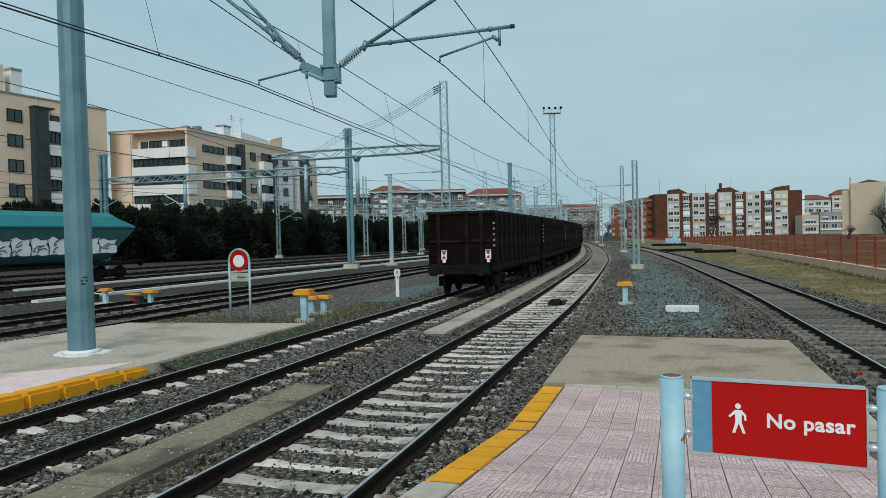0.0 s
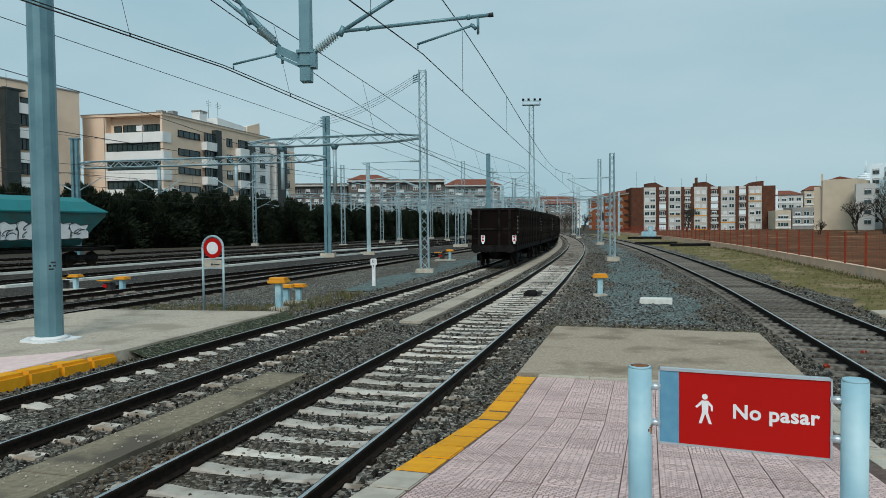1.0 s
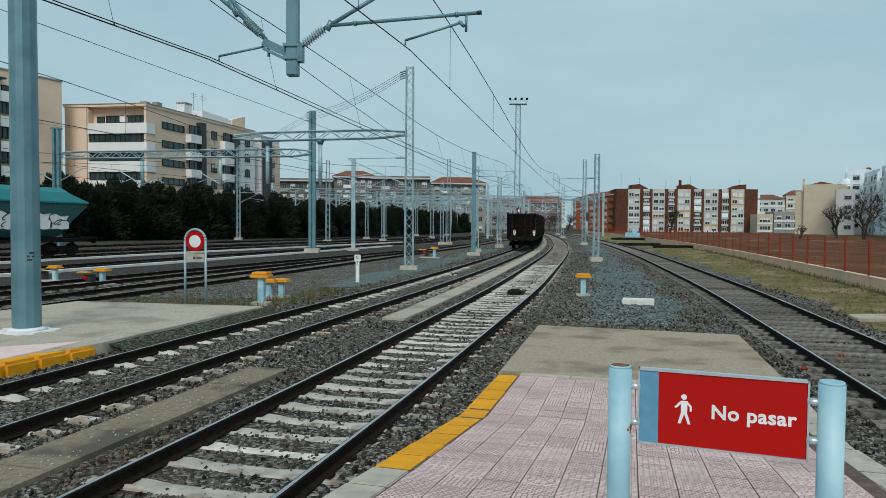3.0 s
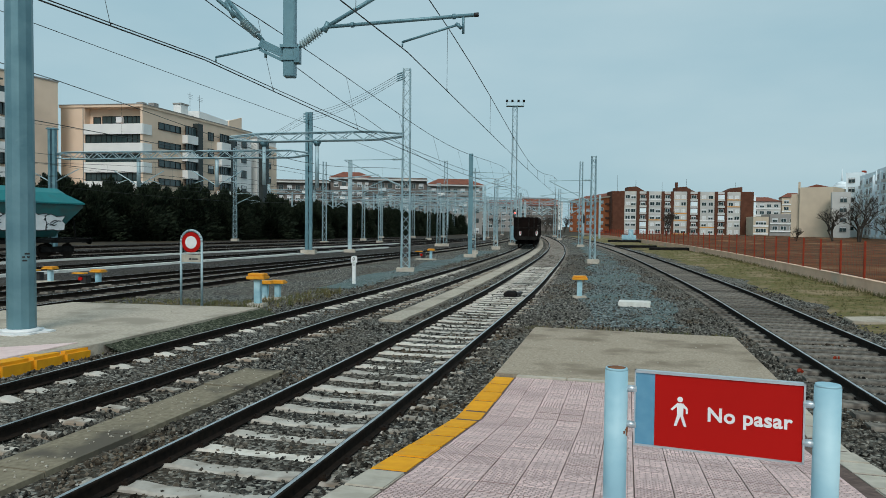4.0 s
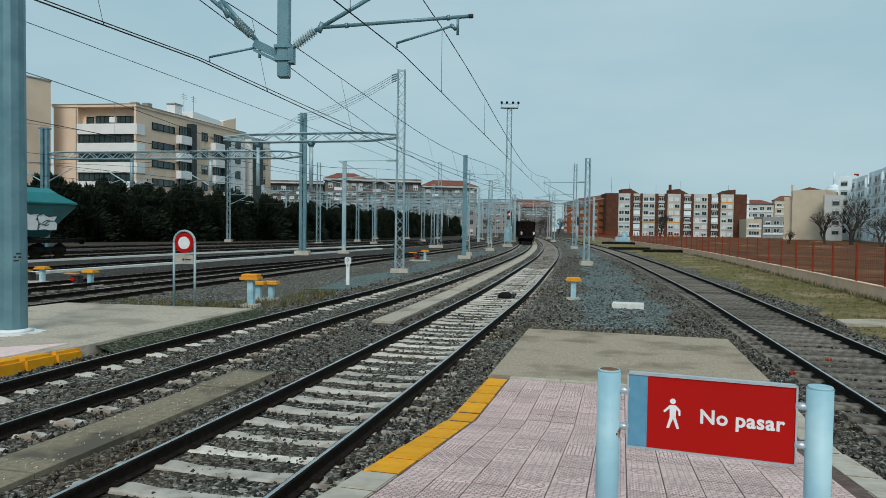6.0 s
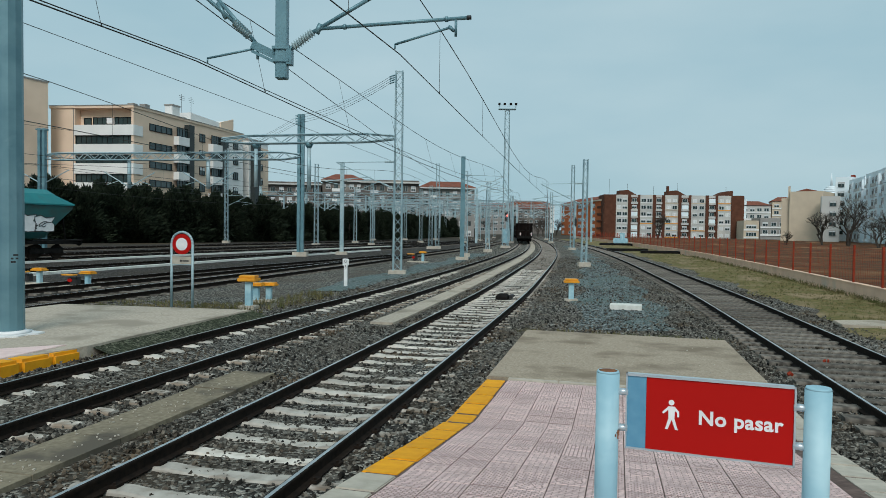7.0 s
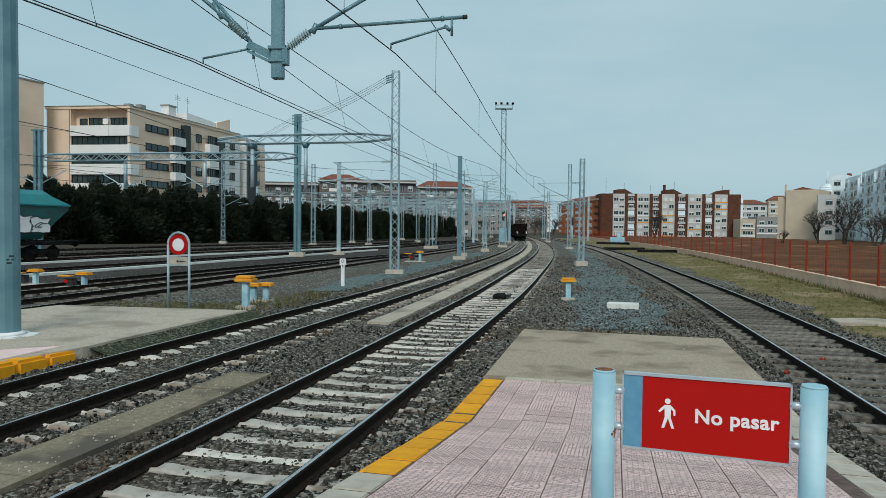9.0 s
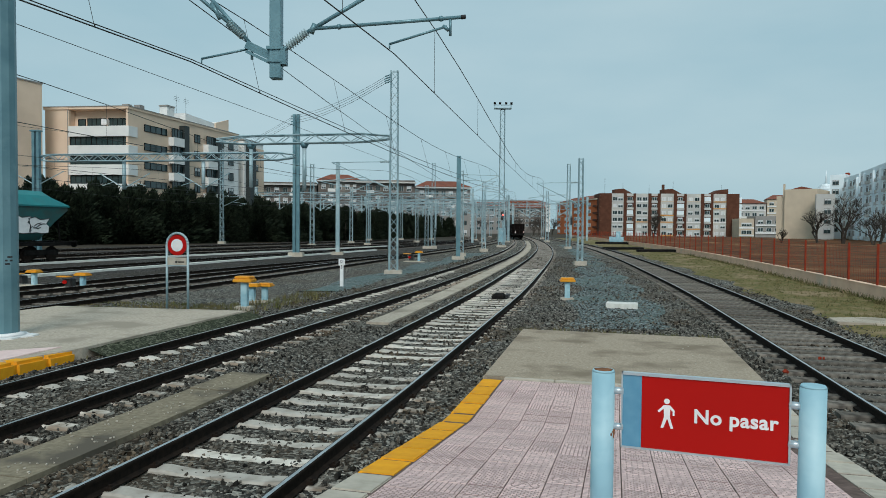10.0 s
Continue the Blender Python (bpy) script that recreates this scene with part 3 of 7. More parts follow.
    whole("concrete_slab", bm, M_CONC, "worn grey-brown concrete slab at the platform end", "slab", "structure").matrix_basis = PL


def build_left_platform():
    def edge(y, off=-1.85):
        s = LINE_B.s_of(y)
        return LINE_B.at(s, off)[:2]

    bm = B()
    slab(bm, [edge(12.55), edge(15), edge(18.5), (-10.95, 19.7), (-14.4, 9.5), (-9.0, 7.5)], -0.2, 0.2)
    bmesh.ops.bevel(bm, geom=[e for e in bm.edges if all(v.co.z > 0 for v in e.verts)], offset=0.02, segments=2, affect="EDGES")
    whole("concrete_slab", bm, M_CONC_WARM, "worn concrete slab carrying the round catenary pole", "slab", "structure")
    bm = B()
    rows = []
    for y in np.arange(12.7, 18.9, 0.35):
        s = LINE_B.s_of(y)
        rows.append([bm.verts.new((*LINE_B.at(s, o + 0.05 * noise.noise((y * 1.7, o * 3, 0)))[:2], z + 0.02 * noise.noise((y * 2.3, o * 5, 4)))) for o, z in ((-1.9, 0.17), (-1.74, 0.12), (-1.5, 0.045), (-1.2, -0.05))])
    for r0, r1 in zip(rows, rows[1:]):
        for k in range(3):
            bm.faces.new((r0[k], r0[k + 1], r1[k + 1], r1[k])).smooth = True
    whole("gravel_bank", bm, M_MOSS, "mossy gravel bank against the concrete slab", "ground", "structure")
    p = thing("platform", pose(0, 0, 0), "pink platform end with a yellow painted kerb", "platform", "", "structure")
    bm = B()
    a, b = Vector((*edge(12.5, -2.2), 0)), Vector((*edge(4.0, -2.2), 0))
    slab(bm, [edge(12.5, -2.25), (-9.6, 11.6), (-12, 3), edge(4.0, -2.25)], 0.0, 0.215)
    part("platform_surface", bm, M_PINK, p, "pale pink paving")
    bm = B()
    box(bm, (0, 0, 0.02), (0.40, 0.672, 0.32), bev=0.055)
    me = mesh_of("kerb_stone", bm, M_YELLOW)
    s1 = LINE_B.s_of(12.4)
    for k in range(12):
        x, y, h = LINE_B.at(s1 - 0.34 - k * 0.68, -2.03)
        piece("kerb_stone", me, p, Matrix.Translation((x, y, 0.02 * k)) @ Matrix.Rotation(h - math.pi / 2, 4, "Z") @ Matrix.Rotation(-0.029, 4, "X"))


def build_strips():
    """The pale concrete strips between the two running tracks."""
    def conc(y0, y1, o0, o1, material, name="concrete_strip"):
        bm = B()
        s0, s1 = LINE_A.s_of(y0), LINE_A.s_of(y1)
        n = max(2, int((s1 - s0) / 1.2))
        for k in range(n):
            a, b = s0 + (s1 - s0) * k / n, s0 + (s1 - s0) * (k + 1) / n - 0.015
            pts = [LINE_A.at(a, o0)[:2], LINE_A.at(a, o1)[:2], LINE_A.at(b, o1)[:2], LINE_A.at(b, o0)[:2]]
            slab(bm, pts, -0.1, 0.05 + 0.02 * noise.noise((k * 1.3, 0, 0)))
        whole(name, bm, material, "worn concrete walkway strip between two running tracks", "walkway", "structure")

    conc(-1, 11.1, -2.42, -1.72, M_CONC_DARK)
    conc(17.5, 140, -2.3, -1.68, M_CONC_WARM)
    # Raised pale strips, added to draw the bright streaks along three sidings.
    for ln, off, y0, y1 in ((LINE_D, -1.25, 24, 52), (LINE_E, 1.2, 30, 76), (LINE_F, 1.25, 38, 92)):
        bm = B()
        s0, s1 = ln.s_of(y0), ln.s_of(y1)
        n = int((s1 - s0) / 1.0)
        for k in range(n):
            a, b = s0 + (s1 - s0) * k / n, s0 + (s1 - s0) * (k + 1) / n - 0.02
            slab(bm, [ln.at(a, off - 0.2)[:2], ln.at(a, off + 0.2)[:2], ln.at(b, off + 0.2)[:2], ln.at(b, off - 0.2)[:2]], -0.1, 0.1)
        whole("side_strip", bm, M_PALE, "pale raised strip added beside a siding for a bright streak", "cable duct", "structure")


# ---- stones of the ballast ----
def build_stones():
    rng = np.random.default_rng(4)
    pts = []
    for y0, y1, dens in ((3.5, 9, 260), (9, 14, 200), (14, 20, 110), (20, 30, 45), (30, 62, 16)):
        for _ in range(int((y1 - y0) * 22 * dens)):
            pts.append((rng.uniform(-9, 13), rng.uniform(y0, y1)))
    pts = np.array(pts)
    xa, xb, xc = (np.interp(pts[:, 1], l.p[:, 1], l.p[:, 0]) for l in (LINE_A, LINE_B, LINE_C))
    inv = np.linalg.inv(np.array(PL))
    u = inv[0, 0] * pts[:, 0] + inv[0, 1] * pts[:, 1] + inv[0, 3]
    v = inv[1, 0] * pts[:, 0] + inv[1, 1] * pts[:, 1] + inv[1, 3]
    onplat = (u > -0.1) & (u < PL_W + 0.06) & (v < 11.4)
    x = pts[:, 0]
    da, db, dc = (x - xa) * 0.97, (x - xb) * 0.97, (x - xc) * 0.97
    strip_hit = (da > -2.45) & (da < -1.65) & ((pts[:, 1] < 11.2) | (pts[:, 1] > 17.4))
    left_slab = (db < -1.8) & (pts[:, 1] < 19.6)
    onrail = (np.abs(np.abs(da) - 0.868) < 0.1) | (np.abs(np.abs(db) - 0.868) < 0.1) | (np.abs(np.abs(dc) - 0.868) < 0.1)
    keep = ~onplat & ~strip_hit & ~left_slab & ~onrail & (db > -2.6) & (dc < 2.3)
    pts, da, db, dc = pts[keep], da[keep], db[keep], dc[keep]
    n = len(pts)
    cube = np.array([(-1, -1, -1), (1, -1, -1), (1, 1, -1), (-1, 1, -1), (-1, -1, 1), (1, -1, 1), (1, 1, 1), (-1, 1, 1)], float)
    quad = np.array([(3, 2, 1, 0), (4, 5, 6, 7), (0, 1, 5, 4), (1, 2, 6, 5), (2, 3, 7, 6), (3, 0, 4, 7)])
    size = rng.uniform(0.012, 0.028, (n, 1, 1)) * rng.uniform(0.65, 1.15, (n, 1, 3)) * (1 + np.clip(pts[:, 1] - 12, 0, 40)[:, None, None] * 0.018)
    v = cube[None] * size * rng.uniform(0.45, 1.1, (n, 8, 1))
    q = rng.normal(size=(n, 4))
    q /= np.linalg.norm(q, axis=1)[:, None]
    w, a, b, c = q.T
    R = np.stack([1 - 2 * (b * b + c * c), 2 * (a * b - c * w), 2 * (a * c + b * w), 2 * (a * b + c * w), 1 - 2 * (a * a + c * c), 2 * (b * c - a * w), 2 * (a * c - b * w), 2 * (b * c + a * w), 1 - 2 * (a * a + b * b)], 1).reshape(n, 3, 3)
    v = np.einsum("nij,nkj->nki", R, v)
    inside = (np.abs(da) < 0.8) | (np.abs(db) < 0.8) | (np.abs(dc) < 1.3)
    z = np.where(inside, rng.uniform(-0.045, 0.002, n), rng.uniform(-0.03, 0.022, n))
    v[:, :, 0] += pts[:, 0, None]
    v[:, :, 1] += pts[:, 1, None]
    v[:, :, 2] += z[:, None]
    f = (quad[None] + 8 * np.arange(n)[:, None, None]).reshape(-1, 4)
    me = bpy.data.meshes.new("ballast_stones")
    me.from_pydata(v.reshape(-1, 3).tolist(), [], f.tolist())
    me.materials.append(M_STONE)
    tagged(new("ballast_stones", me), "loose angular grey ballast stones around the sleepers", "ballast", "", "stuff")


# ---- masts and wires ----
def lattice_mast(base, h, w0, w1, label, material=None, turn=0.0, foot=0.3, name="lattice_mast", thick=0.05, cell=1.0, split=False):
    material = material or M_GALV
    t = thing(name, Matrix.Translation(base) @ Matrix.Rotation(turn, 4, "Z"), label, "mast", "catenary masts")
    cor = ((-1, -1), (1, -1), (1, 1), (-1, 1))
    for a, b in cor:
        bm = B()
        bar(bm, (a * w0 / 2, b * w0 / 2, 0.1), (a * w1 / 2, b * w1 / 2, h), thick)
        part("leg", bm, material, t)
    bm = B()
    n = max(3, int(h / (cell * w0 * 1.1)))
    for k in range(n):
        z0, z1 = 0.15 + (h - 0.2) * k / n, 0.15 + (h - 0.2) * (k + 1) / n
        wa, wb = w0 + (w1 - w0) * z0 / h, w0 + (w1 - w0) * z1 / h
        for i in range(4):
            a, b = cor[i], cor[(i + 1) % 4]
            if k % 2:
                a, b = b, a
            one = B() if split else bm
            bar(one, (a[0] * wa / 2, a[1] * wa / 2, z0), (b[0] * wb / 2, b[1] * wb / 2, z1), thick * 0.55)
            if split:
                part("brace", one, material, t)
    for k in (0, n):
        z = 0.15 + (h - 0.2) * k / n
        wa = w0 + (w1 - w0) * z / h
        if split and k:
            part("ring", bm, material, t)
            bm = B()
        for i in range(4):
            a, b = cor[i], cor[(i + 1) % 4]
            bar(bm, (a[0] * wa / 2, a[1] * wa / 2, z), (b[0] * wa / 2, b[1] * wa / 2, z), thick * 0.7)
    part("ring" if split else "bracing", bm, material, t)
    bm = B()
    box(bm, (0, 0, foot / 2 - 0.1), (w0 + 0.5, w0 + 0.45, foot + 0.2), bev=0.02)
    part("footing", bm, M_CONC_LIGHT, t, "pale concrete footing")
    return t


def lattice_beam(bm, a, b, w, h, cell, thick, taper=True, owner=None):
    """A box girder of four chords with zigzag bracing from a to b."""
    a, b = Vector(a), Vector(b)
    d = (b - a).normalized()
    side = Vector((-d.y, d.x, 0)).normalized()
    up = Vector((0, 0, 1))
    n = max(4, int((b - a).length / cell))

    def p(k, i, j):
        f = k / n
        e = min(f, 1 - f) * (b - a).length
        c = 0.35 + 0.65 * min(1, e / 1.6) if taper else 1.0
        return a + (b - a) * f + side * i * w / 2 + up * (j * h / 2 * c)

    for i, j in ((-1, -1), (1, -1), (1, 1), (-1, 1)):
        one = B() if owner else bm
        cable(one, [p(k, i, j) for k in range(n + 1)], thick * 0.7)
        if owner:
            part("chord", one, M_GALV, owner)
    for k in range(n):
        s = 1 if k % 2 else -1
        for i in (-1, 1):
            one = B() if owner else bm
            bar(one, p(k, i, -s), p(k + 1, i, s), thick * 0.6)
            if owner:
                part("brace", one, M_GALV, owner)
        for j in (-1, 1):
            bar(bm, p(k, -s, j), p(k + 1, s, j), thick * 0.5)


def cantilever(parent, post, reach, z, hang=True):
    """Bracket arm on a mast in the mast's space: post at (0, 0), reach along x."""
    s = 1 if reach > 0 else -1
    bm = B()
    tube(bm, (0.25 * s, 0, z), (reach, 0, z + 1.35), 0.03, n=6)
    tube(bm, (0.1 * s, 0, z + 1.45), (reach * 1.02, 0, z + 1.38), 0.025, n=6)
    tube(bm, (reach * 0.45, 0, z + 0.62), (reach * 1.2, 0, z + 0.35), 0.025, n=6)
    tube(bm, (reach * 1.18, 0, z + 0.33), (reach * 0.75, 0, z + 0.05), 0.018, n=6)
    part("bracket_arm", bm, M_GALV, parent)
    for a, b in (((0.25 * s, 0, z), (reach, 0, z + 1.35)), ((0.1 * s, 0, z + 1.45), (reach, 0, z + 1.38))):
        bm = B()
        a, b = Vector(a), Vector(b)
        ribbed(bm, a.lerp(b, 0.04), a.lerp(b, 0.2), 5, 0.075)
        part("insulator", bm, M_INSUL, parent, "ribbed grey insulator")


def wire(name, pts, r, label, sag=0.0):
    """A wire through supports; sag in metres between two supports."""
    cu = B()
    chain = []
    for a, b in zip(pts, pts[1:]):
        a, b = Vector(a), Vector(b)
        n = 14
        for k in range(n):
            f = k / n
            q = a.lerp(b, f)
            q.z -= sag * 4 * f * (1 - f)
            chain.append(q)
    chain.append(Vector(pts[-1]))
    cable(cu, chain, r)
    return whole(name, cu, M_WIRE, label, "wire")


def catenary(line, stations, zc, zm, stag, label, low=0.35, twin=0.0, dip=0.1, shift=0.0):
    """Contact wire, carrier wire and droppers over a track; stag: one offset, or one for each support; twin: the second contact wire's rise."""
    t = thing("catenary", pose(0, 0, 0), label, "overhead line", "overhead lines")
    cont, carr = B(), B()
    allc, allm = [], []
    offs = stag if isinstance(stag, (list, tuple)) else [stag * (-1) ** i for i in range(len(stations))]
    for i, (y0, y1) in enumerate(zip(stations, stations[1:])):
        p0, p1 = line.at(line.s_of(y0), offs[i]), line.at(line.s_of(y1), offs[i + 1])
        n = 16
        pc, pm = [], []
        for k in range(n + 1):
            f = k / n
            x, y = p0[0] + (p1[0] - p0[0]) * f, p0[1] + (p1[1] - p0[1]) * f
            pc.append((x, y, zc - dip * math.sin(math.pi * f)))
            pm.append((x + shift, y, zm - (zm - zc - low) * math.sin(math.pi * f) ** 2))
        allc += pc[1 if i else 0:]
        allm += pm[1 if i else 0:]
        for k in range(1, n, 2):
            bm = B()
            tube(bm, pc[k], pm[k], 0.0045, n=4, cap=False)
            tube(bm, pc[k], (pc[k][0], pc[k][1], pc[k][2] + 0.05), 0.012, n=4)
            part("dropper", bm, M_WIRE, t)
    cable(cont, allc, 0.012)
    cable(carr, allm, 0.012)
    part("contact_wire", cont, M_WIRE, t)
    if twin:
        bm = B()
        cable(bm, [(x + 0.04, y, z + 0.03 + twin * min(1.0, max(0.0, (y - stations[1]) / (stations[2] - stations[1])))) for x, y, z in allc], 0.0095)
        part("contact_wire", bm, M_WIRE, t)
    part("carrier_wire", carr, M_WIRE, t)


def turned(bm, a, b, profile, n=12):
    """A body of revolution from a to b: profile rows (share of the length, radius)."""
    a, b = Vector(a), Vector(b)
    rot = (b - a).to_track_quat("Z", "Y").to_matrix()
    last = None
    for f, r in profile:
        ring = [bm.verts.new(a.lerp(b, f) + rot @ Vector((r * math.cos(k * math.tau / n), r * math.sin(k * math.tau / n), 0))) for k in range(n)]
        if last:
            for k in range(n):
                bm.faces.new((last[k], last[(k + 1) % n], ring[(k + 1) % n], ring[k]))
        else:
            bm.faces.new(ring[::-1])
        last = ring
    bm.faces.new(last)


def ribbed(bm, a, b, n, r):
    """An insulator with n sheds."""
    rows = [(0.0, r * 0.5)]
    for k in range(n):
        f = (k + 0.3) / n
        rows += [(f, r * 0.55), (f + 0.35 / n, r), (f + 0.55 / n, r * 0.6)]
    turned(bm, a, b, rows + [(1.0, r * 0.5)])


def build_near_portal():
    """The round pole on the slab, its beam out of sight above, and the drop post between the tracks."""
    base = Vector((-8.98, 14.2, 0.2))
    drop = Vector((-2.93, 12.2, 5.07))
    t = thing("catenary_portal", Matrix.Translation(base), "round blue-grey steel catenary pole with a drop post", "mast")
    bm = B()
    tube(bm, (0, 0, 0.03), (0, 0, 9.6), 0.272, 0.25, 12)
    for f in bm.faces:
        f.smooth = False
    part("pole", bm, M_GALV_DARK, t, "round dull blue-grey steel pole")
    bm = B()
    slab(bm, [(0.58 * math.cos(k * math.tau / 14) * (1 + 0.18 * math.sin(k * 2.3)), 0.5 * math.sin(k * math.tau / 14) * (1 + 0.15 * math.cos(k * 1.7))) for k in range(14)], 0, 0.03)
    tube(bm, (0, 0, 0.03), (0, 0, 0.09), 0.4, 0.3, 14)
    part("footing", bm, M_WHITE, t, "whitish mortar base")
    for k in range(6):
        bm = B()
        box(bm, (0.2 + 0.03 * (k % 3) - 0.03, -0.19 + 0.03 * (k % 3), 1.5 + 0.07 * (k // 2)), (0.012, 0.05, 0.035), Matrix.Rotation(-0.75, 3, "Z"))
        part("marking", bm, M_BLACK, t, "dark stencilled mark")
    d = drop - base
    d.z = 0
    e = d.normalized()
    bm = B()
    lattice_beam(bm, (0, 0, 8.3), tuple(e * (d.length + 3.0) + Vector((0, 0, 8.3))), 0.5, 0.6, 0.6, 0.06)
    part("beam", bm, M_GALV, t, "galvanised lattice beam")
    o = drop - base
    bm = B()
    box(bm, (o.x, o.y, o.z + 1.6), (0.2, 0.2, 3.2), bev=0.012)
    box(bm, (o.x, o.y, o.z + 0.52), (0.30, 0.26, 0.05))
    box(bm, (o.x, o.y, o.z + 0.30), (0.28, 0.26, 0.05))
    box(bm, (o.x + 0.14, o.y - 0.02, o.z + 0.38), (0.09, 0.2, 0.28))
    part("drop_post", bm, M_GALV_DARK, t, "square hanging steel post")

    def at(px, py, dy=0.0):
        """A place in the upright plane of the drop post, from sideways and upward offsets in metres."""
        return (o.x + px, o.y + dy - 0.2 * px, o.z + py)

    # bracket over the near track
    bm = B()
    ribbed(bm, at(0.20, 0.54), at(0.56, 0.79), 9, 0.088)
    part("insulator", bm, M_INSUL, t, "ribbed grey insulator")
    bm = B()
    tube(bm, at(0.08, 0.46), at(0.21, 0.55), 0.04)
    tube(bm, at(0.55, 0.78), at(1.52, 1.29), 0.035)
    tube(bm, at(1.52, 1.29), at(2.6, 1.86), 0.035)
    tube(bm, at(0.70, 0.84), at(3.22, 0.908), 0.03)
    tube(bm, at(0.62, 0.76), at(0.70, 0.92), 0.05)
    tube(bm, at(3.02, 0.92), at(3.02, 0.61), 0.022)
    tube(bm, at(2.99, 0.70), at(2.90, 0.78), 0.03)
    tube(bm, at(2.96, 0.77), at(2.0, 0.52), 0.02)
    tube(bm, at(2.0, 0.53), at(2.0, 0.44), 0.014)
    for px, py in ((1.12, 0.85), (2.86, 0.898)):
        tube(bm, at(px - 0.02, py), at(px + 0.03, py + 0.004), 0.045)
    part("bracket_arm", bm, M_GALV_DARK, t, "galvanised tube bracket")
    bm = B()
    tube(bm, at(3.20, 0.9075), at(3.27, 0.91), 0.036)
    part("end_cap", bm, M_BLACK, t)
    # bracket over the far track
    bm = B()
    box(bm, at(-0.30, 0.50), (0.55, 0.1, 0.14), Matrix.Rotation(-0.2, 3, "Z") @ Matrix.Rotation(0.45, 3, "Y"))
    box(bm, at(-0.30, 0.38), (0.55, 0.1, 0.05), Matrix.Rotation(-0.2, 3, "Z") @ Matrix.Rotation(0.45, 3, "Y"))
    part("outrigger", bm, M_GALV_DARK, t, "perforated steel outrigger plate")
    bm = B()
    ribbed(bm, at(-0.60, 0.76), at(-0.88, 1.02), 8, 0.08)
    part("insulator", bm, M_INSUL, t, "ribbed grey insulator")
    bm = B()
    tube(bm, at(-0.86, 1.0), at(-2.3, 2.22), 0.034)
    tube(bm, at(-0.50, 0.66), at(-1.2, 1.44), 0.034)
    tube(bm, at(-1.2, 1.44), at(-1.9, 2.2), 0.034)
    tube(bm, at(-0.48, 0.55), at(-1.40, 0.41), 0.02)
    tube(bm, at(-1.40, 0.415), at(-1.40, 0.33), 0.014)
    tube(bm, at(-0.45, 0.56), at(-0.45, 0.36), 0.025)
    tube(bm, at(-1.2, 1.38), at(-1.05, 1.1), 0.04)
    part("bracket_arm", bm, M_GALV_DARK, t, "galvanised tube bracket")


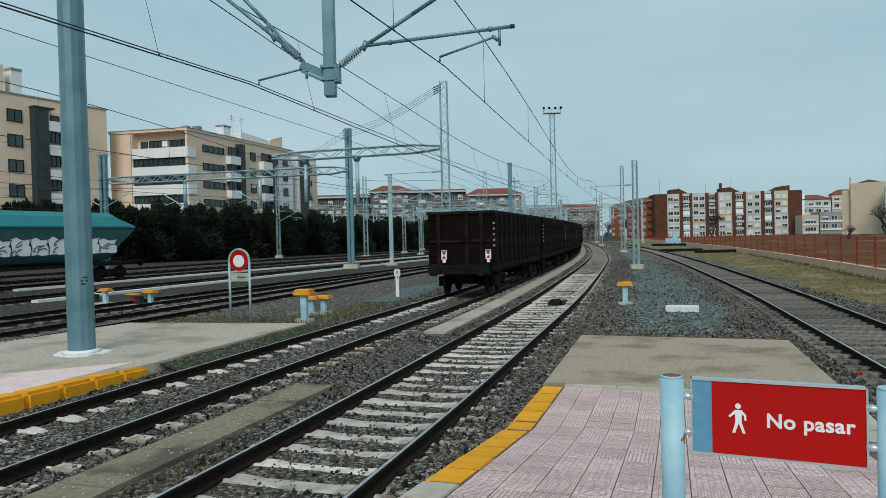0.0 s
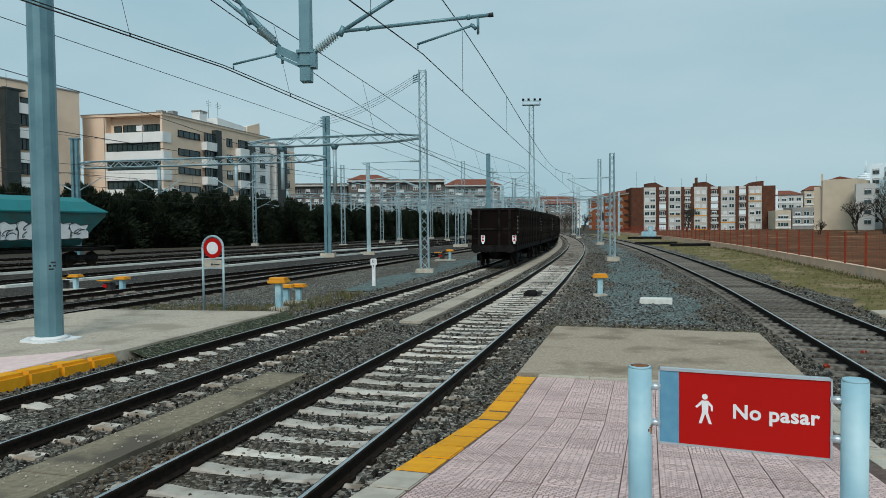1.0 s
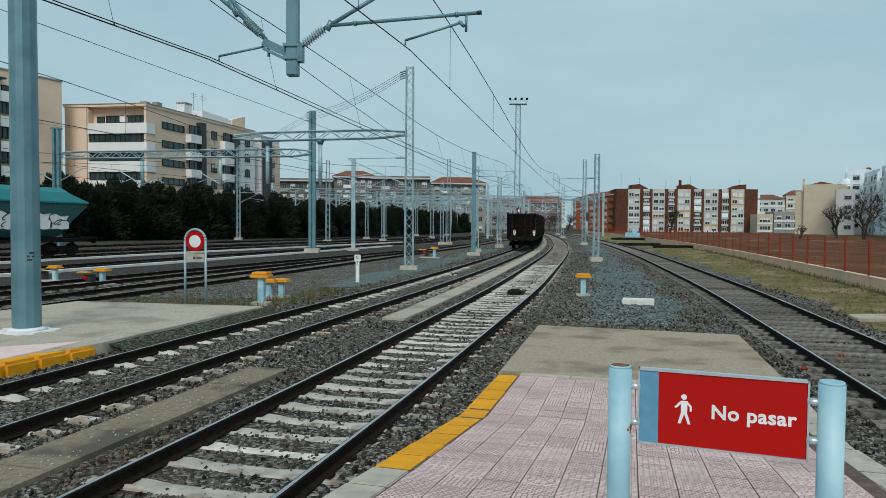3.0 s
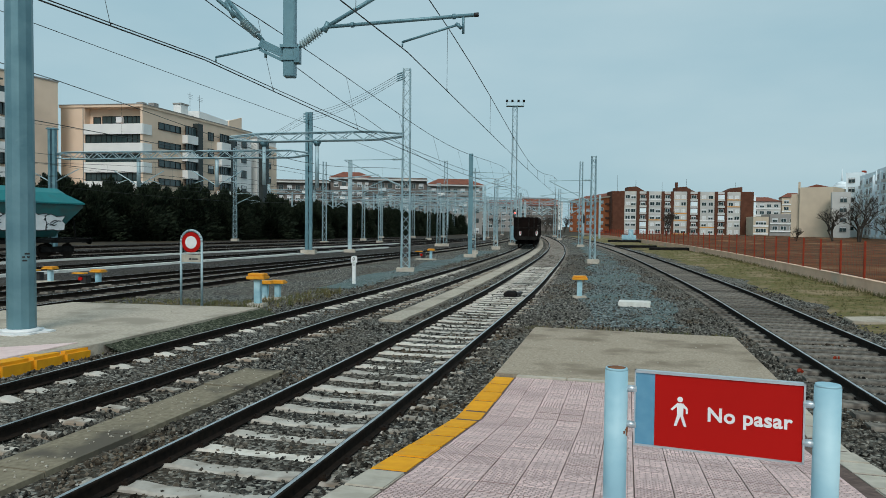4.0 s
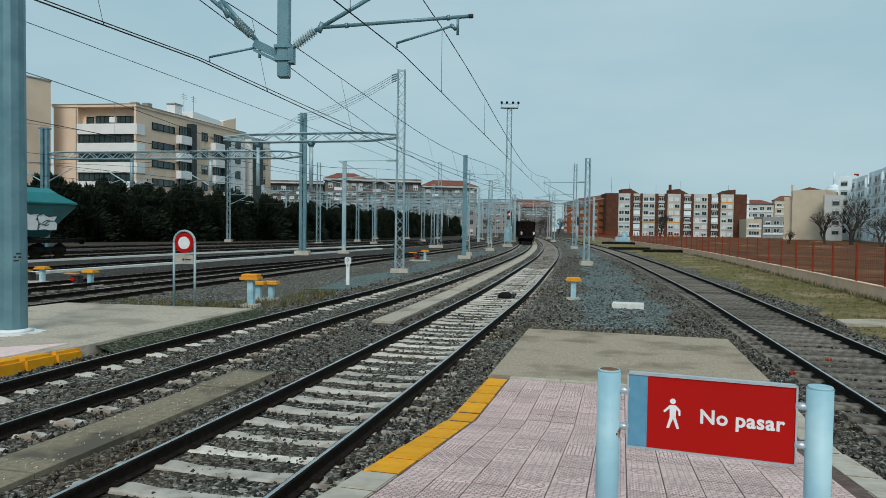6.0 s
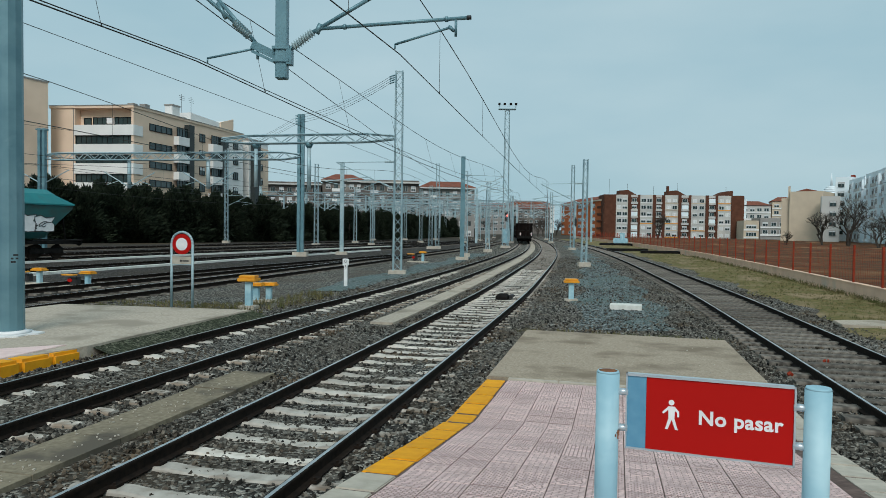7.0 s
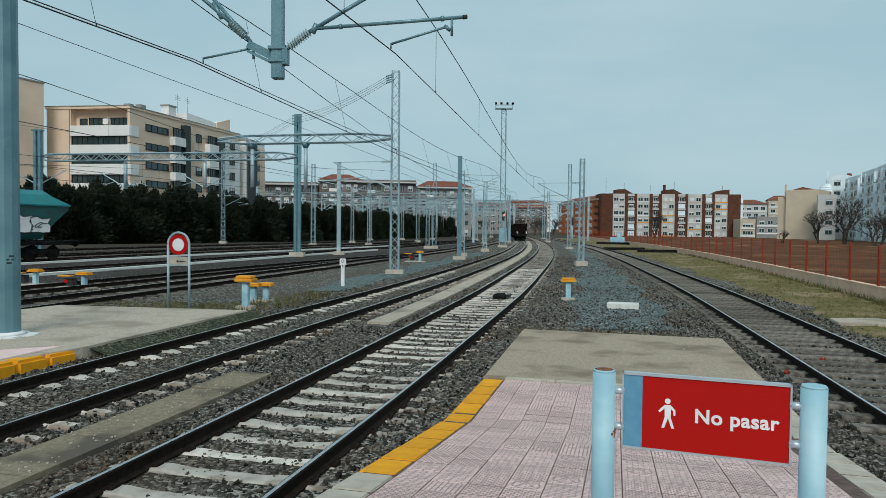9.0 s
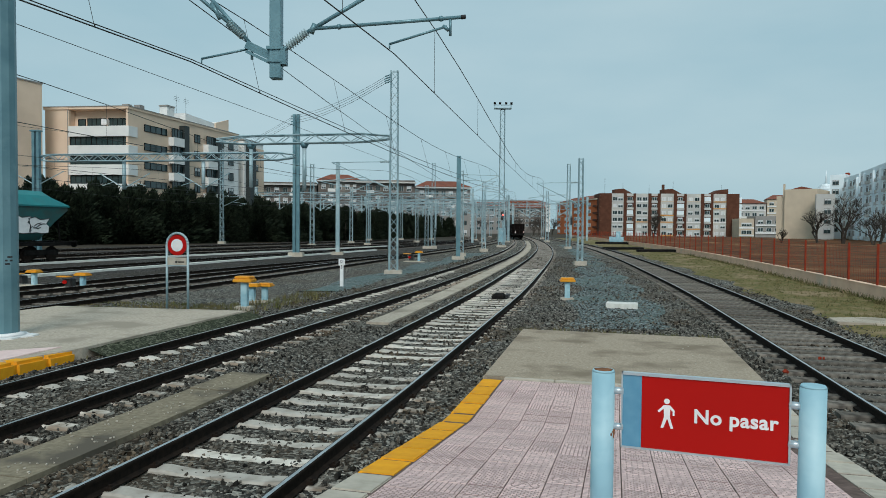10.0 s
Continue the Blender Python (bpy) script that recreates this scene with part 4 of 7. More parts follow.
def build_masts():
    # tall lattice mast with its long beam
    t = lattice_mast((-2.68, 37.6, 0.0), 10.9, 0.44, 0.36, "tall grey lattice mast carrying a stayed beam", foot=0.2, thick=0.055, split=True)
    bm = B()
    lattice_beam(bm, (-0.2, 0, 7.35), (-10.2, 2.2, 7.35), 0.4, 0.45, 0.7, 0.065, owner=t)
    part("beam_lacing", bm, M_GALV, t, "long lattice beam")
    for k in range(4):
        bm = B()
        ribbed(bm, (-0.2, 0.05, 10.72 - 0.12 * k), (-0.55, 0.3, 10.66 - 0.12 * k), 4, 0.05)
        part("insulator", bm, M_GALV_DARK, t, "small strain insulator")
    for x, y, z in ((-8.2, 1.8, 4.7), (-5.05, 1.1, 4.5)):
        bm = B()
        tube(bm, (x, y, 6.9), (x, y, z), 0.11, n=12)
        dp = part("drop_post", bm, M_GALV, t, "hanging round post")
        bm = B()
        tube(bm, (x, y, 7.15), (x, y, 6.85), 0.29, 0.13, 12)
        part("cap", bm, M_GALV_DARK, dp)
    cantilever(t, 0, -3.3, 4.6)
    # twin-channel mast with the portal beam to the far column
    t = thing("catenary_portal", pose(-12.25, 58.0, 0), "blue-grey twin mast and lattice portal over the sidings", "mast")
    bm = B()
    for dx in (-0.16, 0.16):
        box(bm, (dx, 0, 5.9), (0.24, 0.34, 11.8))
    for k in range(12):
        box(bm, (0, -0.1, 0.8 + k * 0.95), (0.3, 0.03, 0.25))
    box(bm, (0, 0.1, 5.8), (0.2, 0.03, 11.4))
    for k in range(4):
        box(bm, (-0.1, 0, 11.0 + 0.22 * k), (0.75, 0.12, 0.08))
    part("mast", bm, M_GALV_DARK, t, "dark blue-grey twin channel mast")
    bm = B()
    box(bm, (0, 0, 0.1), (1.2, 0.9, 0.5), bev=0.03)
    part("footing", bm, M_CONC_LIGHT, t, "pale concrete footing")
    bm = B()
    lattice_beam(bm, (0, 0, 8.35), (-24.0, 3.9, 8.35), 0.5, 0.6, 0.75, 0.085, owner=t)
    part("beam_lacing", bm, M_GALV, t, "long lattice portal beam")
    bm = B()
    for dx in (-0.2, 0.2):
        box(bm, (-23.6 + dx, 3.4, 5.4), (0.22, 0.4, 10.8))
    box(bm, (-23.6, 3.4, 10.7), (0.9, 0.5, 0.12))
    part("column", bm, M_GALV_DARK, t, "grey twin column")
    for x in (-15.5, -8.2):
        bm = B()
        tube(bm, (x, -x * 0.165, 8.1), (x, -x * 0.165, 5.6), 0.16, n=10)
        part("drop_post", bm, M_GALV, t)
        for s in (-1, 1):
            bm = B()
            tube(bm, (x, -x * 0.165, 5.7), (x + s * 2.2, -x * 0.165, 7.0), 0.045, n=6)
            tube(bm, (x + s * 1.0, -x * 0.165, 6.2), (x + s * 1.9, -x * 0.165, 5.9), 0.03, n=6)
            part("bracket_arm", bm, M_GALV, t)
    bm = B()
    for s in (-1, 1):
        tube(bm, (-23.6, 3.4, 5.9), (-23.6 + s * 2.4, 3.4, 7.2), 0.045, n=6)
    part("bracket_arm", bm, M_GALV, t)
    # tubular mast
    for x, y, h, reach in ((-9.55, 63.0, 8.3, 3.4), (1.2, 55.3, 8.2, 3.2)):
        t = thing("steel_mast", pose(x, y, 0), "slim blue-grey steel catenary mast", "mast", "catenary masts")
        bm = B()
        box(bm, (0, 0, h / 2), (0.34, 0.34, h), bev=0.02)
        part("mast", bm, M_GALV_DARK if x > 0 else M_GALV, t)
        bm = B()
        box(bm, (0, 0, 0.05), (1.0, 0.8, 0.4), bev=0.02)
        part("footing", bm, M_CONC_LIGHT, t, "pale concrete footing")
        cantilever(t, 0, reach, 5.3)
    # lattice masts along the line
    for x, y, h, w, reach in ((9.42, 47.8, 7.35, 0.34, -3.0), (15.6, 86.9, 10.6, 0.42, -3.6), (4.4, 75.0, 7.6, 0.4, 2.6), (-1.2, 84.3, 10.3, 0.45, -3.0), (-2.0, 84.0, 7.6, 0.4, 3.0), (-10.4, 95.8, 8.5, 0.4, 3.0), (-17.0, 90.2, 10.6, 0.5, 3.0), (-14.5, 109.7, 8.8, 0.45, 3.0), (1.6, 62.0, 7.6, 0.4, 3.0), (6.2, 108.0, 8.5, 0.5, 2.6), (3.0, 120.0, 8.5, 0.5, 2.6), (-31.5, 99.0, 13.2, 0.45, 3.0), (19.4, 130.0, 9.5, 0.5, -3.2), (11.5, 125.0, 8.5, 0.5, 2.0), (-4.5, 118.0, 9.0, 0.5, 3.0), (6.5, 141.0, 8.5, 0.5, 2.6), (9.2, 162.0, 8.5, 0.5, 2.6), (13.0, 192.0, 8.5, 0.5, 2.6), (-2.5, 150.0, 9.0, 0.5, 3.0), (3.5, 176.0, 9.0, 0.5, -3.0), (-8.5, 141.0, 9.0, 0.5, 3.0), (-0.5, 196.0, 9.0, 0.5, 3.0), (-14.0, 132.0, 9.0, 0.5, -3.0), (24.5, 172.0, 9.0, 0.5, -3.2)):
        t = lattice_mast((x, y, 0.0), h, w, w * 0.8, "grey galvanised lattice catenary mast on a concrete footing", foot=0.3, thick=0.05, cell=1.3, split=y < 50)
        cantilever(t, 0, reach, min(5.3, h - (3.1 if y < 50 else 2.0)))
    # lighting tower
    t = lattice_mast((7.75, 92.6, 0.0), 18.3, 0.75, 0.55, "tall lattice lighting tower with floodlights on top", name="lighting_tower", thick=0.07, cell=1.1)
    bm = B()
    box(bm, (0, 0, 18.35), (2.3, 0.9, 0.1))
    for x in (-1.1, 1.1):
        bar(bm, (x, -0.4, 18.4), (x, -0.4, 18.9), 0.05)
        bar(bm, (x, 0.4, 18.4), (x, 0.4, 18.9), 0.05)
    bar(bm, (-1.1, -0.4, 18.85), (1.1, -0.4, 18.85), 0.04)
    bar(bm, (-1.1, 0.4, 18.85), (1.1, 0.4, 18.85), 0.04)
    part("platform", bm, M_GALV, t, "service platform with a rail")
    for x in (-1.1, -0.4, 0.4, 1.1):
        bm = B()
        box(bm, (x, -0.5, 18.95), (0.28, 0.25, 0.26), Matrix.Rotation(0.4, 3, "X"))
        part("floodlight", bm, M_UNDER, t)
    # far portals across the line
    for y, x0, x1, z in ((119, -32, 5, 8.0), (140, -22, 12, 7.0), (160, -18, 14, 8.4), (150, -14, 31, 8.2), (185, -2, 34, 8.6), (128, -26, 12, 7.4), (170, -16, 17, 7.6)):
        t = thing("catenary_portal", pose(x0, y, 0), "grey lattice portal spanning the far tracks", "mast", "far portals")
        bm = B()
        lattice_beam(bm, (0, 0, z), (x1 - x0, 0, z), 0.5, 0.6, 1.2, 0.07, False)
        part("beam", bm, M_GALV, t)
        for x in (0, x1 - x0):
            bm = B()
            box(bm, (x, 0, z / 2 + 0.6), (0.4, 0.4, z + 1.2))
            part("column", bm, M_GALV, t)
        for k in range(int((x1 - x0) / 7)):
            x = 4 + 7 * k
            bm = B()
            tube(bm, (x, 0, z), (x, 0, 5.2), 0.12, n=6)
            for s in (-1, 1):
                tube(bm, (x, 0, 5.4), (x + s * 2.2, 0, 6.8), 0.05, n=5)
                tube(bm, (x, 0, 6.6), (x + s * 2.4, 0, 6.75), 0.04, n=5)
                tube(bm, (x + s * 0.8, 0, 5.9), (x + s * 2.0, 0, 5.7), 0.035, n=5)
            part("drop_post", bm, M_GALV, t)


def build_wires():
    catenary(LINE_A, [-30, 12.2, 66, 110, 150, 195, 240], 5.52, 6.95, -0.05, "dark overhead line over the near running track")
    catenary(LINE_B, [-30, 12.9, 56, 90, 125, 165, 210], 5.52, 7.1, [-0.2, 0.2, 0.1, -0.1, 0.1, -0.1, 0.1], "dark overhead line over the second running track", 1.0, 0.35, 0.28, -0.35)
    catenary(LINE_D, [-9, 16, 58, 96, 128, 170], 5.5, 6.95, 0.05, "dark overhead line over a siding")
    catenary(LINE_E, [8, 58, 95, 128, 170], 5.5, 6.9, 0.2, "dark overhead line over a siding")
    catenary(LINE_F, [8, 59, 98, 128, 170], 5.5, 6.9, 0.2, "dark overhead line over a siding")
    wire("feeder_wire", [(-17.8, -6.0, 8.44), (-10.6, 27.0, 8.11), (-8.4, 37.0, 8.01), (-4.5, 54.0, 7.69), (1.5, 80, 6.9)], 0.011, "thin dark feeder wire along the siding", 0.0)
    wire("feeder_wire", [(-5.71, -6.0, 6.29), (-3.96, 17.0, 6.35), (-3.62, 21.5, 6.36), (-3.30, 27.0, 6.48), (-2.62, 37.0, 6.60), (0.4, 50, 5.6)], 0.011, "thin dark feeder wire between masts", 0.0)
    for k in range(4):
        wire("feeder_wire", [(-3.2, 37.9, 10.66 - 0.12 * k), (-12.35 - 0.1 * (k % 2), 57.9, 11.72 - 0.22 * k), (-31.5, 98.9, 13.1 - 0.12 * k)], 0.011, "thin dark feeder wire between mast heads", 0.35)
    for k in range(3):
        wire("feeder_wire", [(-38, 20, 8.2 - 0.9 * k), (-35.0, 60.6, 7.4 - 0.9 * k), (-20.0, 100, 7.2 - 0.8 * k), (-8, 128, 7.0 - 0.7 * k)], 0.011, "thin dark wire along the sidings", 0.5)
    wire("feeder_wire", [(-34, 0, 8.5), (-33.0, 61.4, 10.6)], 0.012, "thin dark feeder wire between masts", 0.5)


# ---- things along the track ----
def build_sign():
    """The low barrier with its red board."""
    a, b = Vector((0.765, 3.27, 0)), Vector((1.60, 2.97, 0))
    t = thing("barrier_sign", pose(0, 0, 0), "red no-entry board between two pale blue posts", "sign")
    d = (b - a).normalized()
    n = Vector((d.y, -d.x, 0))
    for p in (a, b):
        bm = B()
        tube(bm, (p.x, p.y, 0.72), (p.x, p.y, 1.835), 0.0535, n=28, cap=True)
        tube(bm, (p.x, p.y, 1.835), (p.x, p.y, 1.845), 0.0535, 0.049, n=28)
        part("post", bm, M_PALEBLUE, t, "pale blue painted round steel post")
    bm = B()
    tube(bm, (a.x, a.y, 1.845), (a.x, a.y, 1.848), 0.044, 0.03, n=16)
    part("rust_patch", bm, M_RUST, t, "rusty post top")
    bm = B()
    for k in range(5):
        q = Vector((a.x, a.y, 0)) + (d * math.cos(k * 0.16) + n * math.sin(k * 0.16)) * 0.0532
        bar(bm, (q.x, q.y, 1.585 - 0.008 * k), (q.x, q.y, 1.555 - 0.014 * (k % 3)), 0.009, 0.004)
    part("rust_patch", bm, M_RUST, t, "small rusty patch at the bracket")
    rot = Matrix((d, -n, Vector((0, 0, 1)))).transposed()
    mid = (a + b) / 2
    ln = (b - a).length
    zc, w, h = 1.665, ln - 0.17 , 0.355
    c = mid + Vector((0.0, 0, zc))

    def on(u, v, k=0.0):
        return c + d * u + Vector((0, 0, v)) + n * k

    for u0, u1 in ((-ln / 2 + 0.04, -w / 2 + 0.01), (w / 2 - 0.01, ln / 2 - 0.04)):
        for v in (0.085, -0.085):
            bm = B()
            tube(bm, on(u0, v), on(u1, v), 0.0165, n=14)
            part("bracket", bm, M_FRAME, t, "short steel bracket tube")
    bm = B()
    for u0, u1, v0, v1 in ((-w / 2, w / 2, h / 2 - 0.012, h / 2), (-w / 2, w / 2, -h / 2, -h / 2 + 0.008), (-w / 2, -w / 2 + 0.006, -h / 2, h / 2), (w / 2 - 0.008, w / 2, -h / 2, h / 2)):
        box(bm, on((u0 + u1) / 2, (v0 + v1) / 2), (u1 - u0, 0.03, v1 - v0), rot)
    part("frame", bm, M_FRAME, t, "aluminium frame")
    split = -w / 2 + 0.092
    bm = B()
    box(bm, on((split + w / 2 - 0.008) / 2, 0), (w / 2 - 0.008 - split, 0.016, h - 0.016), rot)
    part("board", bm, M_RED, t, "red enamel board")
    bm = B()
    box(bm, on((split - w / 2 + 0.006) / 2 - 0.0005, 0), (split + w / 2 - 0.007, 0.017, h - 0.016), rot)
    part("side_band", bm, M_BLUE, t, "scuffed blue band")

    def flat(outlines):
        bm = B()
        for o in outlines:
            vs = [bm.verts.new(on(u, v, 0.011)) for u, v in o]
            bm.faces.new(vs)
            lo = [bm.verts.new(on(u, v, 0.007)) for u, v in o]
            for k in range(len(o)):
                bm.faces.new((vs[k], vs[(k + 1) % len(o)], lo[(k + 1) % len(o)], lo[k]))
        return bm

    u0, v0 = -0.155, -0.006
    pict = [[(u0 + 0.0125 * math.cos(k * math.tau / 16), v0 + 0.062 + 0.0125 * math.sin(k * math.tau / 16)) for k in range(16)],
            [(u0 - 0.014, v0 + 0.044), (u0 + 0.016, v0 + 0.044), (u0 + 0.014, v0 - 0.012), (u0 - 0.012, v0 - 0.012)],
            [(u0 - 0.013, v0 + 0.044), (u0 - 0.011, v0 + 0.030), (u0 - 0.034, v0 + 0.008), (u0 - 0.041, v0 + 0.014)],
            [(u0 + 0.014, v0 + 0.044), (u0 + 0.034, v0 + 0.022), (u0 + 0.034, v0 - 0.002), (u0 + 0.026, v0 - 0.002), (u0 + 0.025, v0 + 0.018), (u0 + 0.013, v0 + 0.028)],
            [(u0 - 0.012, v0 - 0.011), (u0 + 0.004, v0 - 0.011), (u0 - 0.014, v0 - 0.062), (u0 - 0.026, v0 - 0.062)],
            [(u0 + 0.000, v0 - 0.011), (u0 + 0.014, v0 - 0.011), (u0 + 0.030, v0 - 0.062), (u0 + 0.018, v0 - 0.062)]]
    part("walking_pictogram", flat(pict), M_WHITE, t, "white walking pictogram")
    cu = bpy.data.curves.new("lettering", "FONT")
    cu.body, cu.size, cu.extrude, cu.offset = "No pasar", 0.088, 0.002, 0.0023
    cu.space_character = 1.06
    ob = new("lettering", cu)
    ob.parent = t
    ob.matrix_basis = Matrix.Translation(on(-0.040, -0.030, 0.0095)) @ rot.to_4x4() @ Matrix.Rotation(math.pi / 2, 4, "X")
    cu.materials.append(M_WHITE)


def disc_sign():
    t = thing("disc_sign", pose(-7.78, 20.35, 0.0, 0, 0, -10), "round red and white stop disc in a steel hoop frame", "sign")
    bm = B()
    r = 0.335
    for x in (-r, r):
        tube(bm, (x, 0, -0.05), (x, 0, 1.95), 0.035, n=10)
    for k in range(12):
        a0, a1 = math.pi * k / 12, math.pi * (k + 1) / 12
        tube(bm, (r * math.cos(a0), 0, 1.95 + r * math.sin(a0)), (r * math.cos(a1), 0, 1.95 + r * math.sin(a1)), 0.035, n=10)
    bar(bm, (-r, 0, 1.33), (r, 0, 1.33), 0.03)
    part("hoop_frame", bm, M_GALV, t, "galvanised hoop on two legs")
    bm = B()
    tube(bm, (0, -0.02, 1.93), (0, 0.01, 1.93), 0.30, n=32)
    part("disc", bm, M_RED, t, "red rimmed disc")
    bm = B()
    tube(bm, (0, -0.026, 1.93), (0, -0.019, 1.93), 0.185, n=28)
    part("disc_centre", bm, M_WHITE, t, "white disc centre")
    bm = B()
    box(bm, (0, -0.02, 1.46), (0.6, 0.02, 0.22))
    part("plate", bm, M_CONC_LIGHT, t, "pale grey plate")
    bm = B()
    tube(bm, (-0.02, -0.032, 1.44), (-0.02, -0.029, 1.44), 0.035, n=10)
    box(bm, (0.13, -0.031, 1.44), (0.2, 0.004, 0.04))
    part("plate_mark", bm, M_BLACK, t, "dark unreadable marks")


def lid_box(x, y, rz, scale=1.0, twin=False, motor=False):
    """A trackside post box with an orange lid."""
    t = thing("trackside_box", Matrix.Translation((x, y, 0)) @ Matrix.Rotation(radians(rz), 4, "Z") @ Matrix.Diagonal((max(scale, 0.92), max(scale, 0.92), scale, 1)), "pale blue trackside box under an orange-yellow lid", "trackside box", "orange-lidded boxes")
    bm = B()
    box(bm, (0, 0, 0.02), (0.5, 0.42, 0.14), bev=0.015)
    part("base", bm, M_CONC_LIGHT, t)
    bm = B()
    box(bm, (0, 0, 0.45), (0.19, 0.19, 0.75), bev=0.015)
    box(bm, (0.0, -0.1, 0.42), (0.11, 0.03, 0.28))
    part("post", bm, M_PALEBLUE, t)
    bm = B()
    slab(bm, [(-0.29, -0.22), (0.29, -0.22), (0.29, 0.22), (-0.29, 0.22)], 0.82, 0.92)
    slab(bm, [(-0.25, -0.18), (0.25, -0.18), (0.25, 0.18), (-0.25, 0.18)], 0.922, 1.0)
    bmesh.ops.bevel(bm, geom=list(bm.edges), offset=0.02, segments=2, affect="EDGES")
    part("lid", bm, M_ORANGE, t, "orange-yellow plastic lid")
    if motor:
        bm = B()
        box(bm, (-0.62, 0, 0.38), (0.34, 0.3, 0.5), bev=0.03)
        tube(bm, (-0.82, -0.17, 0.62), (-0.42, -0.17, 0.62), 0.05)
        part("relay_box", bm, M_BLACK, t, "small black relay housing")
        bm = B()
        tube(bm, (-0.74, -0.16, 0.42), (-0.74, -0.2, 0.42), 0.11, n=14)
        part("reflector", bm, M_RED, t, "red round cover")
        bm = B()
        box(bm, (-1.0, 0.1, 0.72), (0.6, 0.3, 0.08), bev=0.02)
        part("side_lid", bm, M_ORANGE, t, "low orange lid")
        bm = B()
        box(bm, (-0.4, 0, 0.0), (1.6, 0.7, 0.16), bev=0.03)
        part("plinth", bm, M_CONC_LIGHT, t)
    return t


def build_small():
    disc_sign()
    lid_box(-5.98, 20.95, -8)
    lid_box(-6.28, 22.9, -8, 0.62)
    lid_box(-5.92, 23.1, -8, 0.62)
    lid_box(-14.0, 27.0, -12, 0.64, motor=True)
    lid_box(-16.6, 28.2, -12, 0.66, motor=True)
    lid_box(4.42, 24.6, -5, 0.78)
    lid_box(-1.75, 50.8, -12, 0.8, motor=True)
    # white post with two figures
    t = thing("distance_post", pose(-4.25, 29.2, 0, 0, 0, -8), "white painted marker post with black figures", "marker post")
    bm = B()
    box(bm, (0, 0, 0.45), (0.14, 0.10, 1.0), bev=0.01)
    box(bm, (0, 0, 1.02), (0.27, 0.10, 0.30), bev=0.03)
    part("post", bm, M_WHITE, t)
    for txt, z in (("0", 0.99), ("3", 0.76)):
        cu = bpy.data.curves.new("figure", "FONT")
        cu.body, cu.size, cu.extrude, cu.align_x = txt, 0.2, 0.002, "CENTER"
        ob = new("figure", cu)
        ob.parent = t
        ob.matrix_basis = Matrix.Translation((0, -0.054, z)) @ Matrix.Rotation(math.pi / 2, 4, "X")
        cu.materials.append(M_BLACK)
    # pale block in the gravel
    bm = B()
    slab(bm, [(5.18, 22.0), (6.12, 21.75), (6.3, 22.35), (5.35, 22.6)], -0.05, 0.16)
    bmesh.ops.bevel(bm, geom=list(bm.edges), offset=0.015, segments=2, affect="EDGES")
    whole("concrete_cover", bm, M_PALE, "pale concrete duct cover lying in the gravel", "cover")
    bm = B()
    slab(bm, [(10.6, 18.6), (12.3, 18.2), (12.9, 19.0), (12.2, 19.8), (10.9, 19.6)], -0.05, 0.07)
    bmesh.ops.bevel(bm, geom=list(bm.edges), offset=0.02, segments=2, affect="EDGES")
    whole("concrete_cover", bm, M_CONC_WARM, "broken concrete slab lying in the grass", "cover")
    bm = B()
    rnd = random.Random(31)
    for x, y in ((7.35, 13.4), (7.1, 9.6), (6.0, 12.1)):
        for _ in range(3):
            box(bm, (x + rnd.uniform(-0.06, 0.06), y + rnd.uniform(-0.06, 0.06), 0.05), (0.055, 0.045, 0.03), Euler((rnd.uniform(0, 3), rnd.uniform(0, 3), rnd.uniform(0, 3))).to_matrix())
    whole("litter", bm, M_FENCE, "small crumpled red litter in the ballast", "litter", "stuff")
    # balise box between the rails of the near track
    t = thing("track_magnet", pose(2.0, 24.7, 0, 0, 0, -13), "dark metal track magnet box between the rails", "track box")
    bm = B()
    slab(bm, [(-0.2, -0.3), (0.2, -0.3), (0.2, 0.3), (-0.2, 0.3)], 0.02, 0.20)
    bmesh.ops.bevel(bm, geom=[e for e in bm.edges if all(v.co.z > 0.1 for v in e.verts)], offset=0.07, segments=1, affect="EDGES")
    part("housing", bm, M_UNDER, t)
    bm = B()
    box(bm, (0.28, 0.3, 0.1), (0.12, 0.5, 0.1))
    part("side_strip", bm, M_BLACK, t)
    # signal with a red light beside the far track
    t = thing("railway_signal", pose(8.05, 93.5, 0), "railway colour-light signal showing red", "signal")
    bm = B()
    tube(bm, (0, 0, 0), (0, 0, 3.5), 0.12, n=8)
    part("post", bm, M_GALV, t)
    bm = B()
    box(bm, (-0.2, 0, 1.6), (1.0, 0.4, 1.9), bev=0.03)
    part("equipment_case", bm, M_PALEBLUE, t, "pale blue cabinet")
    bm = B()
    box(bm, (0, 0, 4.15), (0.62, 0.25, 1.5), bev=0.2)
    part("head", bm, M_BLACK, t, "black signal head")
    bm = B()
    tube(bm, (0, -0.14, 4.3), (0, -0.17, 4.3), 0.12, n=12)
    part("lens", bm, M_REDLIGHT, t, "lit red lens")
    t = thing("railway_signal", pose(18.3, 100.0, 0), "slim railway signal post with a dark head", "signal")
    bm = B()
    tube(bm, (0, 0, 0), (0, 0, 4.2), 0.1, n=8)
    part("post", bm, M_GALV, t)
    bm = B()
    box(bm, (0, 0, 3.6), (0.55, 0.25, 1.4), bev=0.15)
    part("head", bm, M_BLACK, t, "black signal head")
    # buffer stop beside the siding
    t = thing("buffer_stop", pose(30.0, 118.0, 0, 0, 0, -15), "white and pale blue buffer stop on a dark mound", "buffer stop")
    bm = B()
    slab(bm, [(-4, -1.5), (3.5, -1.8), (4.5, 1.2), (-3, 1.6)], -0.1, 0.35)
    part("mound", bm, M_UNDER, t, "dark timber bed")
    bm = B()
    box(bm, (-0.6, 0, 0.8), (2.4, 0.7, 0.9), bev=0.1)
